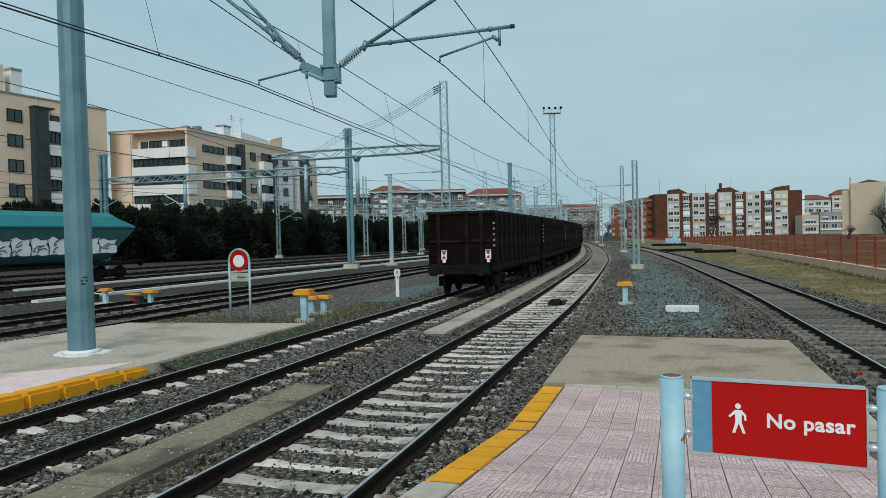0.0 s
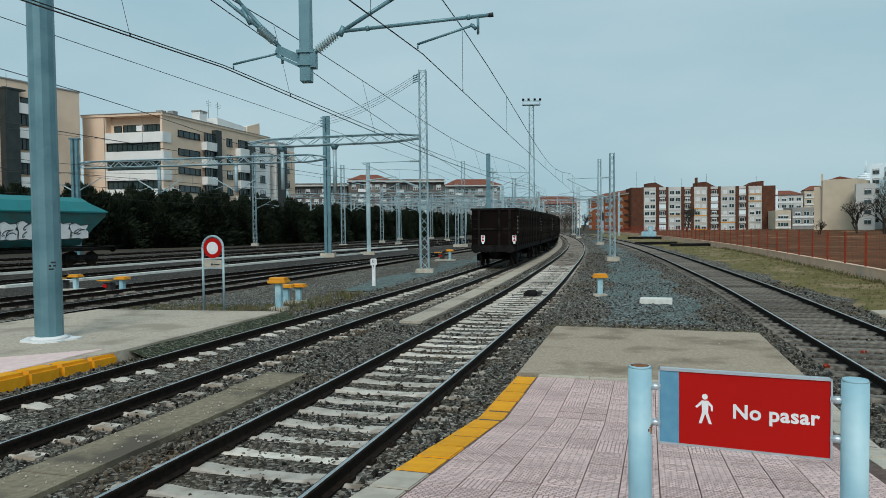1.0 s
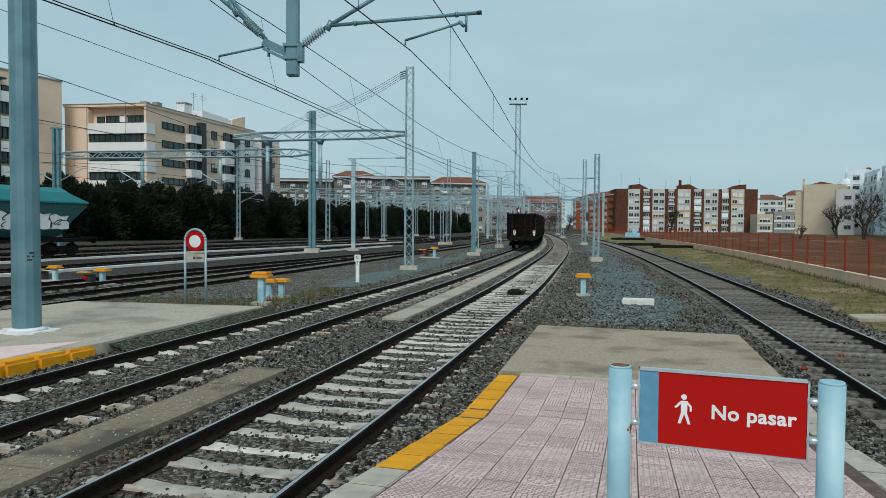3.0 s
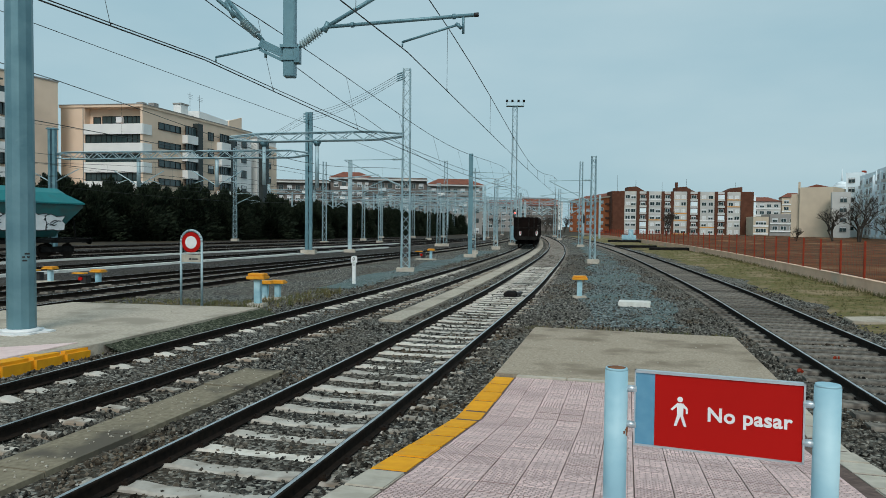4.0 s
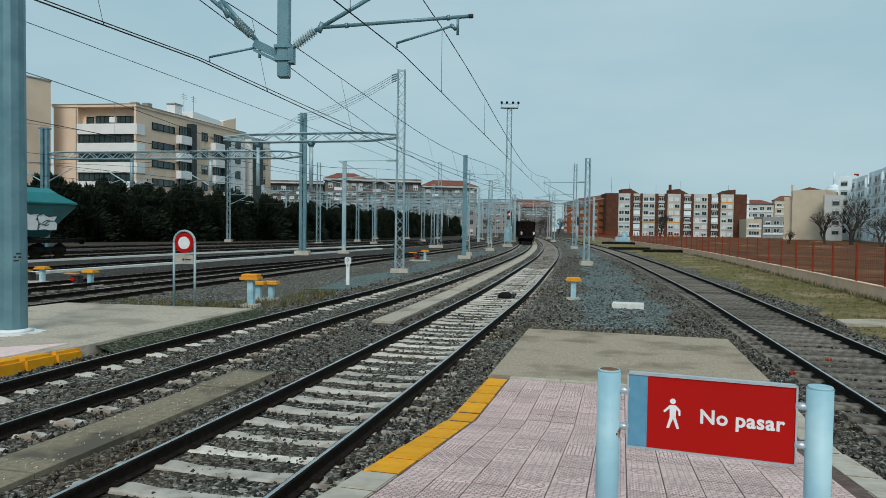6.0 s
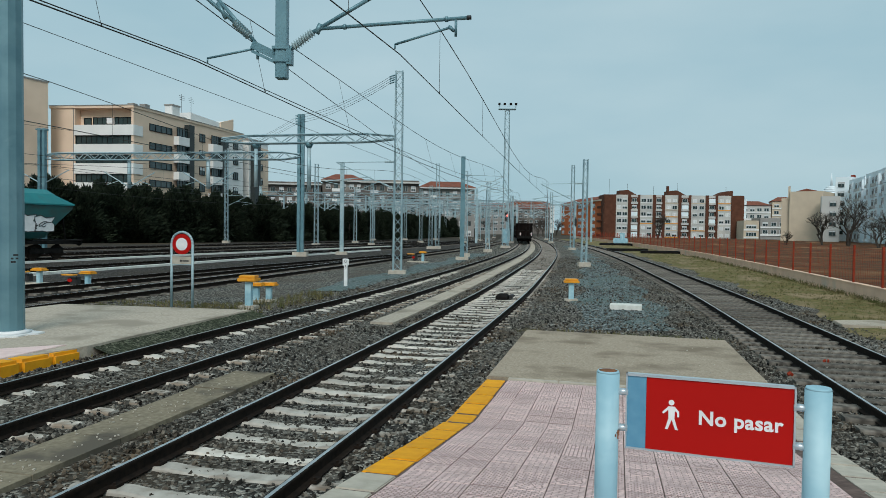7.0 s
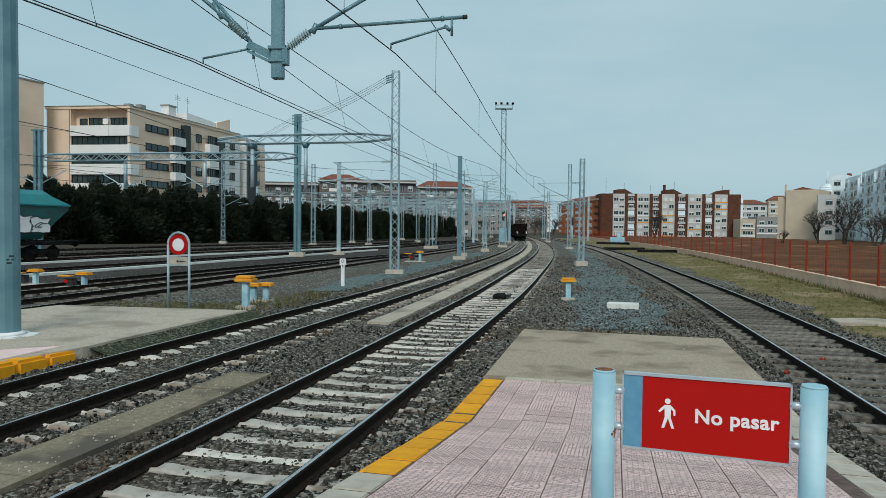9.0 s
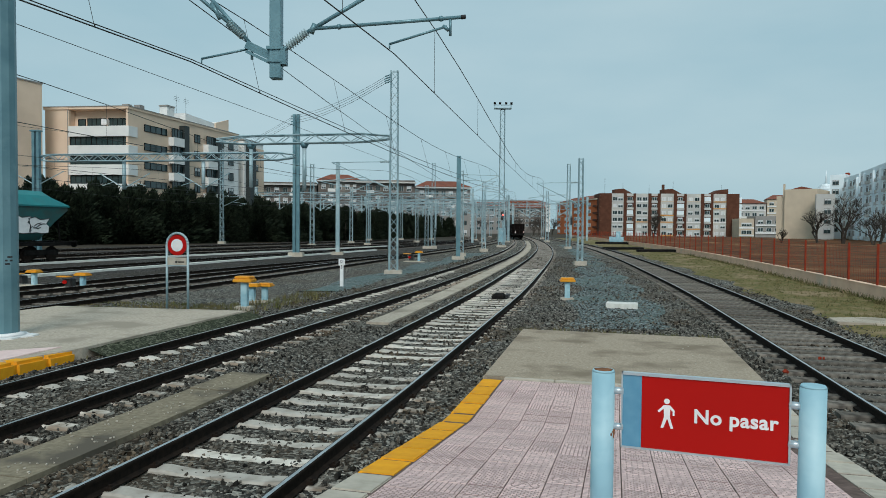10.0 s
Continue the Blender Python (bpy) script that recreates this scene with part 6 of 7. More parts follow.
        window(rnd.choice((tall, tallb)), t, S @ pose(28.2, -0.12, z + 0.1))
    # roof things
    for u, v, w, h in ((2.6, 2.0, 1.0, 0.7), (5.6, 2.2, 1.1, 1.1), (9.3, 3.0, 1.2, 0.7), (17.2, 3.2, 1.0, 0.9)):
        boxpart(t, "chimney", u, u + w, v, v + 1.0, H + 0.2, H + 0.25 + h, M_GREYFAC, "", S)
    boxpart(t, "chimney", 13.6, 15.6, 3.0, 4.4, H + 0.2, H + 2.5, M_WHITEFAC, "tall white chimney", S)
    boxpart(t, "chimney_cap", 13.5, 15.7, 2.9, 4.5, H + 2.504, H + 2.75, M_GREYFAC, "", S)
    bm = B()
    prism(bm, [(17.5, H + 0.2), (LS, H + 0.2), (LS, H + 2.6), (LS - 4.2, H + 1.6), (17.5, H + 2.0)], 2.2, 9.0)
    bm.transform(S)
    part("attic", bm, M_WHITEFAC, t, "set-back attic storey")
    bm = B()
    prism(bm, [(LS - 4.4, H + 0.2), (LS + 0.02, H + 0.2), (LS + 0.02, H + 2.9), (LS - 4.4, H + 1.7)], 1.95, 2.195)
    bm.transform(S)
    part("attic_wall", bm, M_BEIGE, t, "sloping beige parapet")
    for u in (17.6, 20.4):
        bm = B()
        tube(bm, S @ Vector((u, 4, H + 0.2)), S @ Vector((u, 4, H + 5.2)), 0.03, n=5)
        for k in range(3):
            tube(bm, S @ Vector((u - 0.7, 4, H + 4.2 + 0.3 * k)), S @ Vector((u + 0.9, 4, H + 4.2 + 0.3 * k)), 0.02, n=4)
        part("aerial", bm, M_WIRE, t, "thin roof aerial")


def build_next_block():
    """The pale block beyond the corner block, seen past its end."""
    fl, H = 2.77, 18.8
    a, b = (-38.0, 133.0), (-36.4, 140.6)
    t = thing("apartment_block", pose(*a, 0), "cream and white apartment block with a dark stair tower", "apartment block", "buildings round the yard")
    S, LS = facing(a, a, b)
    boxpart(t, "wall", 0, LS, 0, 12, -0.1, H, M_WHITEFAC, "", S)
    boxpart(t, "roof_edge", -0.1, LS + 0.1, -0.1, 12.1, H + 0.004, H + 0.35, M_GREYFAC, "", S)
    boxpart(t, "stair_tower", 0.6, 3.0, -0.9, -0.005, 0, H - 0.6, M_DARKPANEL, "dark glazed stair tower", S)
    boxpart(t, "cladding", 3.4, LS + 0.05, -0.12, -0.005, 0, H - 1.0, M_BEIGE, "beige cladding", S)
    w = window_mesh(1.3, 1.3, M_UNDER, 0.3, 0, 0.07)
    for k in range(6):
        window(w, t, S @ pose(4.6, -0.17, 16.7 - k * fl))


def build_near_block():
    """The tall beige block beside the sidings."""
    H, fl = 22.3, 3.24
    a, b = (-70.4, 63.6), (-56.64, 98.5)
    o = 10.0
    t = thing("apartment_block", pose(*a, 0), "tall beige apartment block with a dark stair tower", "apartment block", "buildings round the yard")
    S, LS = facing(a, a, b)
    boxpart(t, "wall", 0, LS, 0, 13, -0.1, H - 0.1, M_BEIGE, "", S)
    boxpart(t, "roof_edge", -0.1, LS + 0.1, -0.1, 13.1, H - 0.096, H + 0.1, M_GREYFAC, "dark metal roof edge", S)
    big = window_mesh(2.0, 1.58, M_UNDER, 0.0, 1, 0.08)
    bal = window_mesh(1.9, 1.5, M_UNDER, 0.0, 2, 0.07)
    one = window_mesh(1.35, 1.0, M_UNDER, 0.0, 0, 0.07)
    for k in range(7):
        z = 19.48 - k * fl
        for u in (3.8, 8.8, 13.75):
            window(big, t, S @ pose(u + o, -0.05, z))
        boxpart(t, "balcony", 17.7 + o, 20.6 + o, -1.0, -0.02, z - 1.55, z - 0.2, M_WHITEFAC, "white balcony front", S)
        window(bal, t, S @ pose(18.7 + o, -0.5, z - 2.3))
        window(one, t, S @ pose(20.4 + o, -0.05, z - 2.2))
    window(one, t, S @ pose(19.3 + o, -0.05, 19.7))
    boxpart(t, "stair_tower", 15.8 + o, 17.7 + o, -1.1, -0.005, 0.0, 20.8, M_DARKPANEL, "dark stair tower", S)
    boxpart(t, "canopy", 15.7 + o, 18.6 + o, -1.2, -0.005, 20.804, 21.0, M_DARKPANEL, "", S)
    boxpart(t, "chimney", 14.3 + o, 15.7 + o, 1.2, 2.6, H + 0.104, 25.6, M_WHITEFAC, "white chimney", S)
    boxpart(t, "chimney_cap", 14.25 + o, 15.75 + o, 1.15, 2.65, 25.604, 25.95, M_GREYFAC, "", S)
    boxpart(t, "roof_hut", 7.0 + o, 13.2 + o, 1.0, 6.0, H + 0.104, 26.0, M_BEIGE, "beige roof hut", S)


def build_left_blocks():
    rnd = random.Random(2)
    build_corner_block()
    build_next_block()
    build_near_block()
    # far grey row behind the masts
    fw = window_mesh(1.3, 1.5, M_GREYFAC, 0.0, 1, 0.1)
    fb = window_mesh(1.3, 1.5, M_WHITE, 0.55, 1, 0.1)
    for x0, x1, y, h, wall, roofed in ((-53, -36, 195, 14.6, M_FARWALL, False), (-36, -24, 200, 16.0, M_FARWALL, True), (-24, -8, 192, 15.2, M_FARWALL, False), (-8, 8, 205, 14.6, M_GREYFAC, True)):
        t, L_ = block("apartment_block", (x0, y), (x1, y + 2), 12, h, wall, "far grey apartment row with red roofs behind the trees", roof="hip" if roofed else None)
        n = int(L_ / 2.2)
        boxpart(t, "cornice", -0.3, L_ + 0.3, -1.1, -0.02, h - 0.5, h - 0.1, M_PALEFAC)
        for k in range(5):
            z = h - 1.9 - k * 2.9
            for i in range(n):
                x = 1.6 + i * (L_ - 3.2) / (n - 1)
                window(rnd.choice((fw, fb)), t, pose(x, -0.07, z))
                if i % 3 == 1:
                    boxpart(t, "balcony", x - 1.1, x + 1.1, -0.9, -0.02, z - 1.5, z - 0.6, rnd.choice((M_GREYFAC, M_WHITEFAC, M_BLIND)))


def build_right_blocks():
    rnd = random.Random(6)
    H = 16.6
    W0 = window_mesh(1.9, 1.45, M_BLIND, 0.0, 1, 0.1)
    W1 = window_mesh(1.9, 1.45, M_BLIND, 0.4, 1, 0.1)
    W2 = window_mesh(1.5, 1.35, M_WHITE, 0.9, 1, 0.12)
    a, b = (62.8, 279.0), (117.0, 276.0)
    t, L_ = block("apartment_block", a, b, 13.0, H, M_PALEFAC, "long brown-brick apartment block with white bays", parapet=0.25)
    u = L_ / 240.0
    cols = [(0, 20), (41, 46), (58, 62), (84, 89), (100, 105), (128, 133), (146, 150), (175, 180), (192, 196), (219, 240)]
    for x0, x1 in cols:
        boxpart(t, "brick_pier", x0 * u, x1 * u, -0.5, 0.0, -0.1, H + 0.3, M_BRICK, "dark red-brown brick pier")
    # No recess is cut: the loggias' darkness is a flat brick-coloured panel.
    for x0, x1 in ((46, 58), (89, 100), (133, 146), (180, 192)):
        for k in range(6):
            z = H - 1.9 - k * 2.72
            boxpart(t, "loggia", x0 * u + 0.02, x1 * u - 0.02, -0.05, 0.02, z - 0.7, z + 1.2, M_BRICK, "flat dark brick panel standing for a loggia recess")
            boxpart(t, "balcony", x0 * u + 0.02, x1 * u - 0.02, -0.6, 0.0, z - 1.5, z - 0.72, M_PALEFAC)
            window(rnd.choice((W0, W1, W0)), t, pose((x0 + x1) / 2 * u, -0.12, z + 0.1))
            if rnd.random() < 0.5:
                boxpart(t, "glazed_balcony", x0 * u + 0.15, x1 * u - 0.15, -0.55, -0.1, z - 0.7, z + 0.9, M_BLUEFAC, "glazed-in balcony")
    for x0, x1 in ((20, 41), (62, 84), (105, 128), (150, 175), (196, 219)):
        for k in range(6):
            z = H - 1.9 - k * 2.72
            for f in (0.28, 0.74):
                window(rnd.choice((W0, W0, W1, W2)), t, pose((x0 + (x1 - x0) * f) * u, -0.07, z))
            boxpart(t, "floor_band", x0 * u, x1 * u, -0.12, 0.0, z - 1.15, z - 0.85, rnd.choice((M_CREAM, M_PALEFAC, M_PALEFAC, M_ORANGE, M_WHITEFAC)))
    for x0, x1 in ((27, 60), (112, 146), (192, 224)):
        bm = B()
        s = 1 if x0 > 150 else -1
        prism(bm, [(x0 * u, H), (x1 * u, H), (x1 * u if s > 0 else x0 * u + (x1 - x0) * u * 0.45, H + 2.3), (x0 * u + (x1 - x0) * u * 0.55 if s > 0 else x0 * u, H + 2.0)], 1.5, 8)
        part("stair_head", bm, M_BRICK, t, "brick stair head on the roof")
    bm = B()
    for x in (10, 42, 88, 130, 214):
        tube(bm, (x * u, 3, H), (x * u, 3, H + rnd.uniform(4, 7)), 0.05, n=4)
    part("aerial", bm, M_WIRE, t, "thin roof aerials")
    boxpart(t, "chimney", 110 * u, 114 * u, 2, 3, H, H + 4.0, M_BRICK)
    for x0, x1 in ((-0.3, -0.004), (L_ + 0.004, L_ + 0.3)):
        boxpart(t, "brick_flank", x0, x1, 0.0, 13.0, -0.1, H + 0.3, M_BRICK, "brick end wall")
    # end wall bay windows on the right flank
    for k in range(6):
        z = H - 1.9 - k * 2.72
        boxpart(t, "balcony", L_ - 0.02, L_ + 1.4, 0.5, 5.0, z - 1.3, z + 0.9, M_BLUEFAC, "glazed corner balcony")
    # orange brick row running away
    t, L_ = block("apartment_block", (56.87, 347.0), (63.0, 284.0), 14.0, 15.2, M_ORBRICK, "orange-brick apartment row along the line", roof="hip")
    OW = window_mesh(4.2, 1.5, M_BLIND, 0.0, 1, 0.14)
    OV = window_mesh(4.2, 1.5, M_WHITE, 0.7, 1, 0.14)
    for k in range(5):
        z = 12.9 - k * 2.88
        for u in (3.6, 16.0, 22.0, 31.5, 36.5, 52.0):
            window(rnd.choice((OW, OV, OV)), t, pose(u, -0.07, z))
        boxpart(t, "balcony", L_ - 4.5, L_ + 0.6, -0.8, -0.02, z - 1.4, z - 0.5, M_BRICK)
    boxpart(t, "cornice", -0.4, L_ + 0.4, -0.8, -0.02, 14.6, 15.1, M_CREAM)
    # cream gable block
    t, L_ = block("apartment_block", (104.8, 214.0), (111.6, 208.0), 16.0, 15.0, M_CREAM, "windowless cream gable wall of a tall block", parapet=0.15)
    boxpart(t, "side_wing", -2.6, -0.05, 1.0, 12.0, -0.1, 13.2, M_CREAM)
    bm = B()
    prism(bm, [(1.5, 15.16), (7.5, 15.16), (4.5, 16.0)], 0.5, 10)
    part("roof", bm, M_ROOF, t)
    boxpart(t, "chimney", -0.6, -0.1, 0.5, 1.0, 13.0, 16.9, M_CREAM)
    # pale blue-white blocks on the right
    BW = window_mesh(1.8, 1.6, M_GREYFAC, 0.3, 1, 0.1)
    BV = window_mesh(1.8, 1.6, M_WHITE, 0.0, 1, 0.1)
    for a, b, h in (((121.4, 211.5), (115.6, 194.0), 18.3), ((113.6, 190.0), (107.8, 174.0), 18.4), ((106.0, 171.0), (100.6, 157.0), 18.2), ((99.6, 155.0), (90.0, 130.0), 18.0)):
        t, L_ = block("apartment_block", a, b, 14.0, h, M_BLUEFAC, "pale bluish white apartment block with bay windows", parapet=0.3)
        n = max(3, int(L_ / 3.4))
        for k in range(6):
            z = h - 2.0 - k * 2.9
            for i in range(n):
                x = 1.6 + i * (L_ - 3.2) / (n - 1)
                if i % 3 == 1:
                    boxpart(t, "bay", x - 1.3, x + 1.3, -0.6, 0.0, z - 1.38, z + 1.38, M_BLUEFAC)
                    window(BV, t, pose(x, -0.66, z + 0.1))
                else:
                    window(BW, t, pose(x, -0.07, z))
                    boxpart(t, "balcony", x - 1.2, x + 1.2, -0.45, -0.02, z - 1.5, z - 0.75, M_PALEFAC)
        boxpart(t, "roof_hut", L_ * 0.3, L_ * 0.5, 4, 8, h, h + 1.5, M_BLUEFAC)
    t, L_ = block("apartment_block", (107.6, 201.0), (111.8, 199.0), 6.0, 12.8, M_PALEFAC, "narrow pale grey wing between two blocks")
    for k in range(4):
        window(BW, t, pose(2.9, -0.07, 11.0 - k * 2.8))
    t, L_ = block("apartment_block", (120.3, 217.0), (123.6, 214.0), 8.0, 19.6, M_BLUEFAC, "narrow pale blue tower block with dark windows")
    for k in range(6):
        window(BW, t, pose(1.6, -0.07, 17.6 - k * 2.9))
    boxpart(t, "roof_hut", 3.5, 4.43, 3.0, 5.0, 19.6, 20.7, M_FENCE, "red roof hut")
    # church spire far behind
    t = thing("church_tower", pose(164.6, 300, 0), "pale distant church dome with a spire", "church")
    bm = B()
    tube(bm, (0, 0, 0), (0, 0, 19), 3.6, n=8)
    part("drum", bm, M_BLUEFAC, t)
    bm = B()
    for k in range(5):
        a0, a1 = k / 5 * 1.45, (k + 1) / 5 * 1.45
        tube(bm, (0, 0, 19 + 4.0 * math.sin(a0)), (0, 0, 19 + 4.0 * math.sin(a1)), 3.65 * math.cos(a0), 3.65 * math.cos(a1), 16)
    tube(bm, (0, 0, 22.8), (0, 0, 28.5), 0.6, 0.08, 8)
    part("dome", bm, M_BLUEFAC, t)
    # lower houses between the blocks
    for a, b, h, wall, rf in (((117.5, 262.0), (127.0, 260.5), 7.6, M_GREYFAC, None), ((127.0, 302.0), (139.0, 300.0), 14.2, M_PALEFAC, "hip"), ((139.4, 300.0), (148.0, 297.0), 16.0, M_CREAM, "hip"), ((112.0, 263.5), (117.3, 262.5), 6.6, M_CREAM, None)):
        t, L_ = block("house", a, b, 12.0, h, wall, "lower town house between the apartment blocks", roof=rf, category="house")
        n = max(2, int(L_ / 3))
        for k in range(int(h / 2.9)):
            for i in range(n):
                window(rnd.choice((W0, W1)), t, pose(1.8 + i * (L_ - 3.6) / (n - 1), -0.07, h - 1.9 - k * 2.9))
            boxpart(t, "floor_band", 0.1, L_ - 0.1, -0.3, 0.0, h - 3.4 - k * 2.9, h - 2.8 - k * 2.9, M_WHITEFAC)
    # far roofs at the end of the line
    for x, y, w, h, wall in ((12, 330, 22, 13, M_GREYFAC), (36, 420, 26, 15, M_FARWALL), (22, 460, 20, 17, M_GREYFAC), (46, 520, 30, 22, M_ORBRICK), (-8, 300, 18, 14, M_FARWALL), (60, 560, 26, 22, M_WHITEFAC)):
        t, L_ = block("house", (x, y), (x + w, y), 12.0, h, wall, "distant town house with a red roof", roof="hip", category="house")
        n = int(L_ / 3)
        for k in range(4):
            for i in range(n):
                window(rnd.choice((W0, W1)), t, pose(1.8 + i * (L_ - 3.6) / (n - 1), -0.07, h - 1.9 - k * 2.9))


# ---- plants ----
def foliage(bm, c, r, h, n, rnd, size):
    """Feathery clumps of small leaves on a ragged cone, with gaps."""
    clumps = 46
    for k in range(clumps):
        f = (k + rnd.random()) / clumps
        f = f ** 1.15
        ang = rnd.uniform(0, math.tau)
        rad = r * (1 - f) ** 0.75 * rnd.uniform(0.45, 1.0)
        q0 = Vector((c[0] + rad * math.cos(ang), c[1] + rad * math.sin(ang), c[2] + f * h * 0.97))
        cr = 0.35 + 0.75 * (1 - f) * rnd.uniform(0.6, 1.2)
        for _ in range(n // clumps):
            d = Vector((rnd.gauss(0, 1), rnd.gauss(0, 1), rnd.gauss(0.15, 1.0)))
            p = q0 + d * cr * 0.55
            p.z = max(p.z, 0.05)
            s = size * rnd.uniform(0.35, 1.2)
            out = Vector((p.x - c[0], p.y - c[1], 0.6 + 0.8 * f)).normalized()
            sidev = out.cross(Vector((rnd.uniform(-1, 1), rnd.uniform(-1, 1), rnd.uniform(-1, 1)))).normalized()
            vs = [bm.verts.new(v) for v in (p - sidev * s * 0.3, p + out * s * 1.3, p + sidev * s * 0.3)]
            bm.faces.new(vs)


def build_hedge():
    rnd = random.Random(9)
    protos = []
    for k in range(4):
        t = thing("conifer_tree", pose(0, 0, 0), "dark green dense conifer in the row behind the sidings", "tree", "conifer row")
        h = 6.4 + 0.8 * k
        bm = B()
        tube(bm, (0, 0, -0.1), (0, 0, h * 0.9), 0.2, 0.04, 7)
        for j in range(10):
            z, a = 0.6 + j * h * 0.07, j * 2.4
            tube(bm, (0, 0, z), (1.6 * math.cos(a), 1.6 * math.sin(a), z + 0.6), 0.05, 0.015, 4)
        part("trunk", bm, M_TWIG, t)
        bm = B()
        foliage(bm, (0, 0, 0.1), 2.5, h, 7400, rnd, 0.40)
        part("crown", bm, M_LEAF, t)
        protos.append((t, h))
    hedge = Line([(60, -84), (74, -68), (90, -47.5), (112, -29), (140, -15), (175, -6), (205, 1), (235, 8)], 62, 235)
    n = 104
    S = hedge.s[-1]
    for k in range(n):
        for row in (0, 1):
            x, y, a = hedge.at(S * (k + 0.5 * row) / n, -1.5 * row * 1.6 + rnd.uniform(-1.2, 1.2))
            t, h = protos[rnd.randrange(4)]
            sc = float(np.interp(y, (70, 95, 120, 170, 235), (7.0, 7.6, 6.0, 5.4, 5.2))) / h * rnd.uniform(0.86, 1.08)
            c = copy_thing(t, Matrix.Translation((x, y, 0)) @ Matrix.Rotation(rnd.uniform(0, 6), 4, "Z"))
            c.scale = (sc * 1.05, sc * 1.05, sc)
    for t, h in protos:
        x, y, a = hedge.at(S * 0.3, -5)
        t.matrix_basis = Matrix.Translation((x - 3 * protos.index((t, h)), y + 5, 0))


def bare_tree(base, h, rnd, spread, label, name="bare_tree"):
    t = thing(name, Matrix.Translation(base), label, "tree", "bare trees")
    tr, tw = B(), B()

    def grow(bm, p, d, ln, r, level):
        n = 3
        for k in range(n):
            q = p + d * (ln / n)
            tube(bm, p, q, r * (1 - 0.25 * k / n), r * (1 - 0.25 * (k + 1) / n), 5 if level < 2 else 3, False)
            p = q
            d = (d + Vector((rnd.uniform(-1, 1), rnd.uniform(-1, 1), rnd.uniform(-0.3, 0.6))) * 0.16).normalized()
        if level < 5:
            for _ in range(3 if level < 4 else 4):
                nd = (d + Vector((rnd.uniform(-1, 1), rnd.uniform(-1, 1), rnd.uniform(-0.35, 0.75))) * spread).normalized()
                grow(tr if level < 1 else tw, p - d * rnd.uniform(0, ln * 0.35), nd, ln * rnd.uniform(0.6, 0.82), r * 0.58, level + 1)

    for k in range(3):
        grow(tr, Vector((rnd.uniform(-0.2, 0.2), rnd.uniform(-0.2, 0.2), -0.2)), Vector((rnd.uniform(-0.35, 0.35), rnd.uniform(-0.35, 0.35), 1)).normalized(), h * 0.26, h * 0.017, 0)
    part("trunk", tr, M_TWIG, t)
    part("crown", tw, M_TWIG, t, "bare winter twigs")
    return t


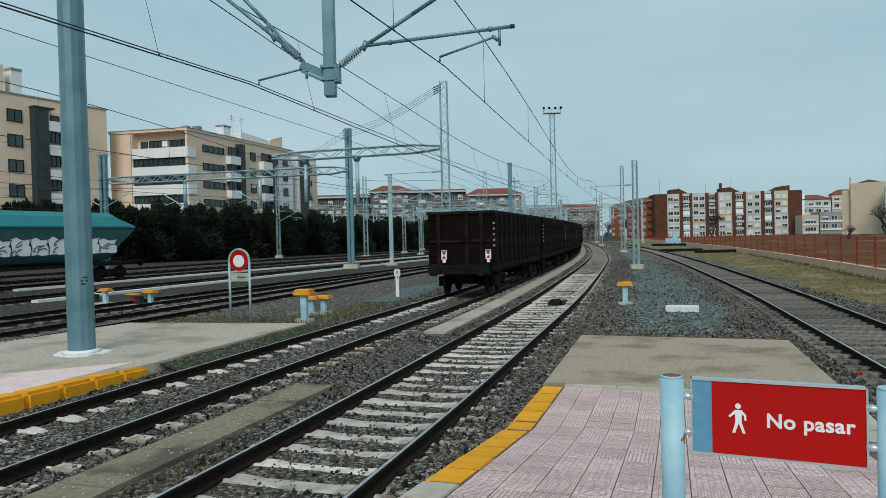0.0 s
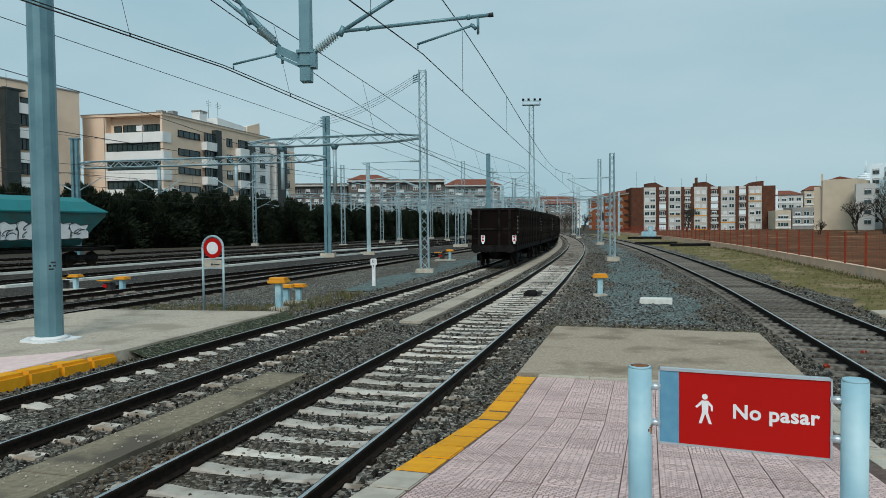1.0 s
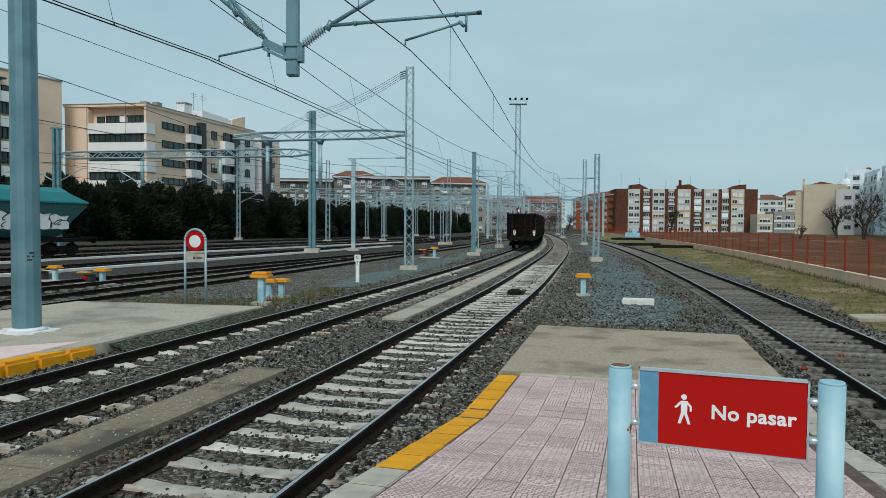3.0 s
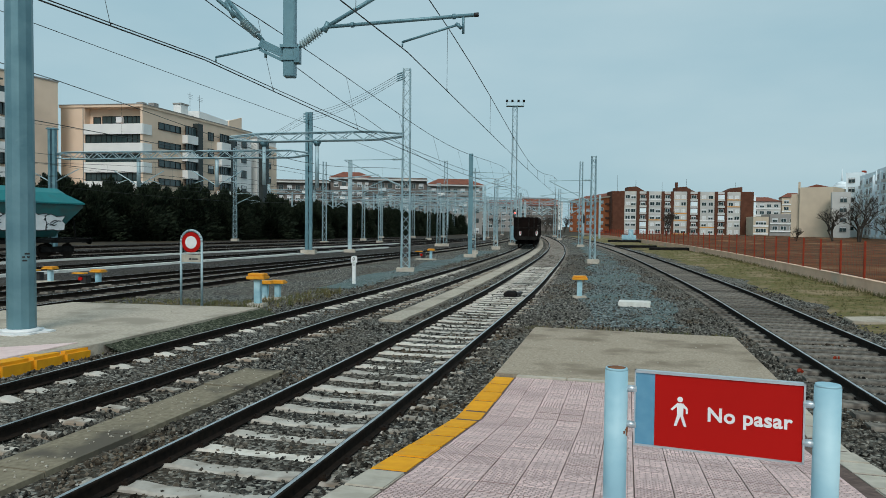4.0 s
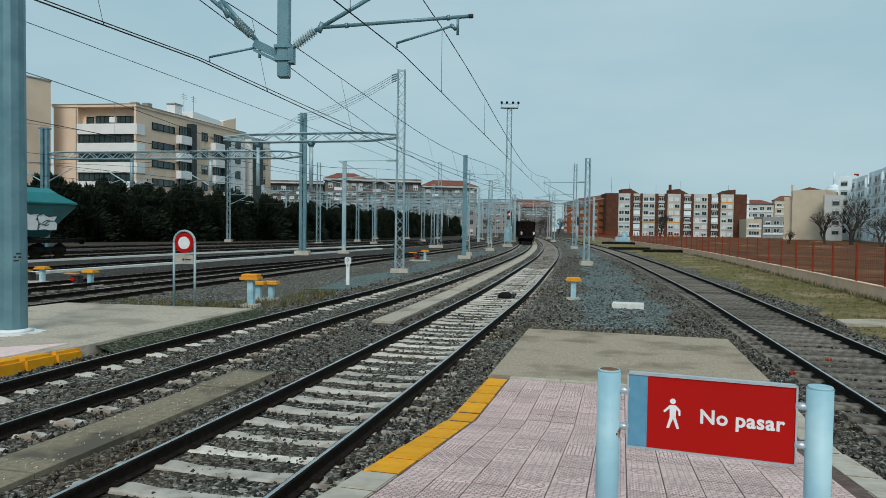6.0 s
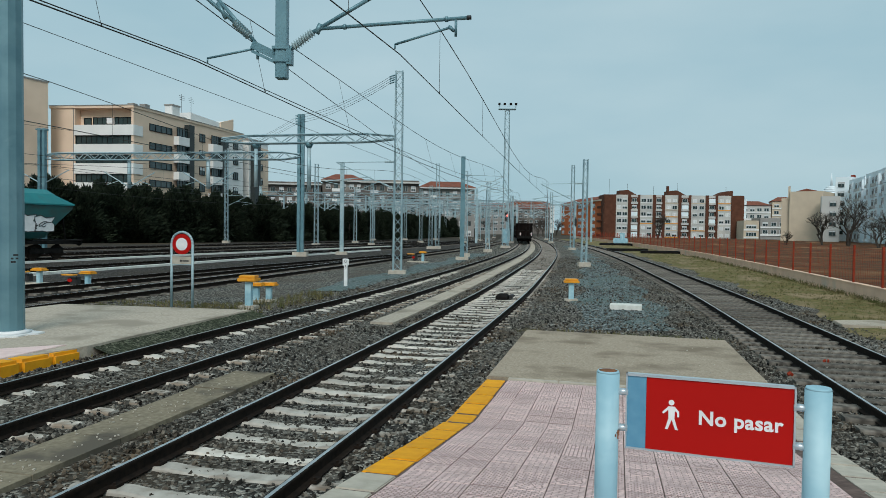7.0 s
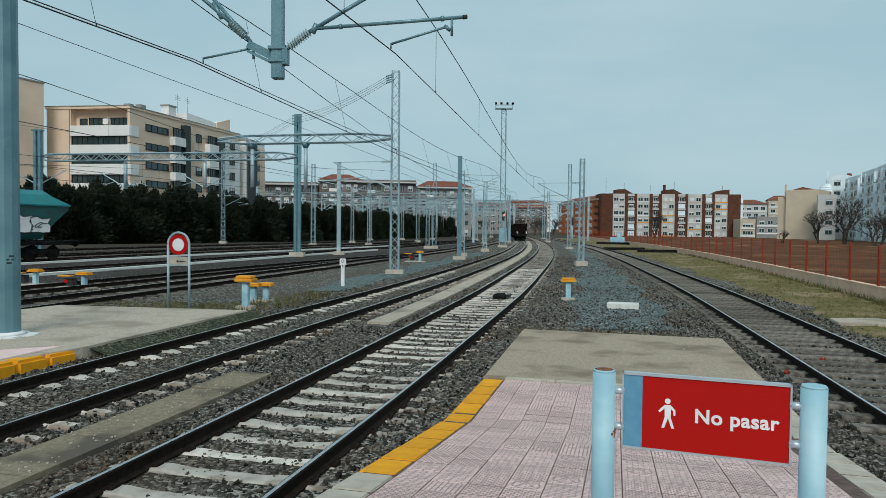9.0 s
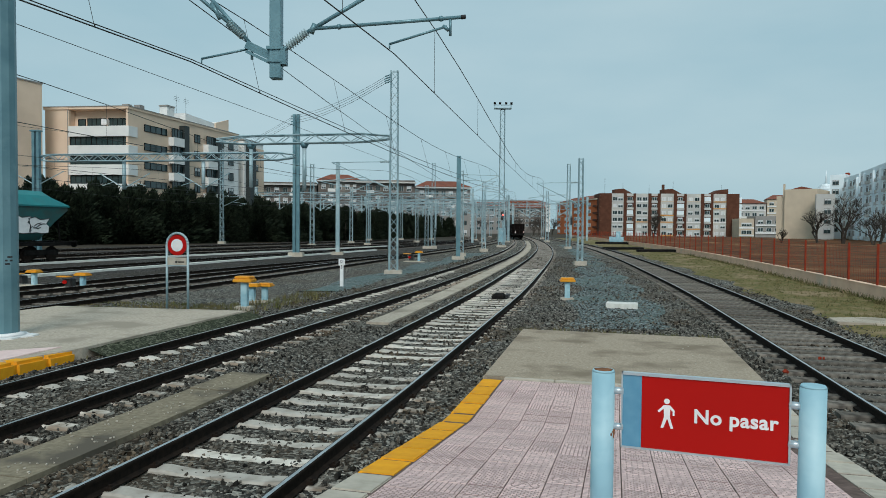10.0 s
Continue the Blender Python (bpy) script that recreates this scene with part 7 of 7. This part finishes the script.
def build_plants():
    build_hedge()
    rnd = random.Random(12)
    bare_tree((76.0, 132.0, 0), 13.0, rnd, 0.8, "tall leafless tree in front of pale blocks")
    bare_tree((74.5, 120.0, 0), 8.5, rnd, 1.0, "dense leafless shrub tree behind the field")
    bare_tree((80.5, 128.0, 0), 9.5, rnd, 0.95, "dense leafless shrub tree behind the field")
    bare_tree((66.5, 137.0, 0), 4.5, rnd, 0.9, "leafless tree before the cream gable")
    bare_tree((78.5, 146.0, 0), 11.0, rnd, 0.9, "small leafless tree before the cream gable")
    bare_tree((62.0, 205.0, 0), 11.0, rnd, 0.8, "leafless tree in front of the brown brick block")
    for x, y, h in ((22, 250, 9), (27, 270, 10), (34, 262, 9), (40, 290, 11), (47, 300, 10), (31, 300, 12), (15, 262, 10)):
        bare_tree((x, y, 0), h, rnd, 0.9, "far leafless tree at the end of the line")
    # tufts of weeds and dry grass
    bm = B()
    spots = []
    for _ in range(500):
        y = rnd.uniform(19.4, 22.5)
        spots.append((rnd.uniform(-11.5, -6.2), y, 0.065))
    for _ in range(80):
        v, u = rnd.uniform(11.3, 11.8), rnd.uniform(-0.3, PL_W)
        p = PL @ Vector((u, v, 0))
        spots.append((p.x, p.y, 0.09))
    for _ in range(2600):
        y = 14 + 70 * rnd.random() ** 1.6
        x0, x1 = LINE_C.x_of(y) + 2.3, FENCE_LINE.x_of(y) - 0.2
        spots.append((x0 + (x1 - x0) * rnd.random() ** 0.7, y, 0.08))
    for _ in range(420):
        y = 20 + 50 * rnd.random() ** 1.5
        spots.append((FENCE_LINE.x_of(y) - rnd.uniform(0.15, 0.6), y, 0.2))
    for _ in range(120):
        y = rnd.uniform(19, 26)
        spots.append((LINE_B.x_of(y) - rnd.uniform(2.0, 3.5), y, 0.2))
    for _ in range(30):
        y = rnd.uniform(12.6, 18.6)
        x, y2, a = LINE_B.at(LINE_B.s_of(y), -1.8 + rnd.uniform(-0.02, 0.1))
        spots.append((x, y2, 0.06))
    for x, y, h in spots:
        for _ in range(7):
            a, l = rnd.uniform(0, math.tau), h * rnd.uniform(0.5, 1.3)
            bx, by = x + rnd.uniform(-0.08, 0.08), y + rnd.uniform(-0.08, 0.08)
            dx, dy = math.cos(a), math.sin(a)
            w = 0.012
            v0, v1 = bm.verts.new((bx - dy * w, by + dx * w, -0.02)), bm.verts.new((bx + dy * w, by - dx * w, -0.02))
            v2 = bm.verts.new((bx + dx * l * 0.45, by + dy * l * 0.45, l))
            bm.faces.new((v0, v1, v2))
    whole("grass_tufts", bm, M_BLADE, "dry tufts of grass and weeds along the tracks", "grass", "stuff")


# ---- build all ----
build_platform()
build_left_platform()
build_strips()
build_near_portal()
build_masts()
build_wires()
build_sign()
build_small()
build_train()
hopper_wagon()
build_left_blocks()
build_right_blocks()
build_plants()
build_fence()
build_tracks()
build_stones()
build_grit()


# ---- what moves ----
def motions():
    """The freight train runs away along its track."""
    s0 = LINE_B.s_of(27.0)
    for k, w in enumerate(TRAIN):
        rows = []
        for j in range(41):
            t = j * 0.25
            c = s0 + 12.55 * t + 6.6 + 13.8 * k
            x0, y0, _ = LINE_B.at(c - 4.3)
            x1, y1, _ = LINE_B.at(c + 4.3)
            rows.append((t, Matrix.Translation(((x0 + x1) / 2, (y0 + y1) / 2, RAIL_Z)) @ Matrix.Rotation(math.atan2(y1 - y0, x1 - x0) - math.pi / 2, 4, "Z")))
        walk(w, rows)


motions()
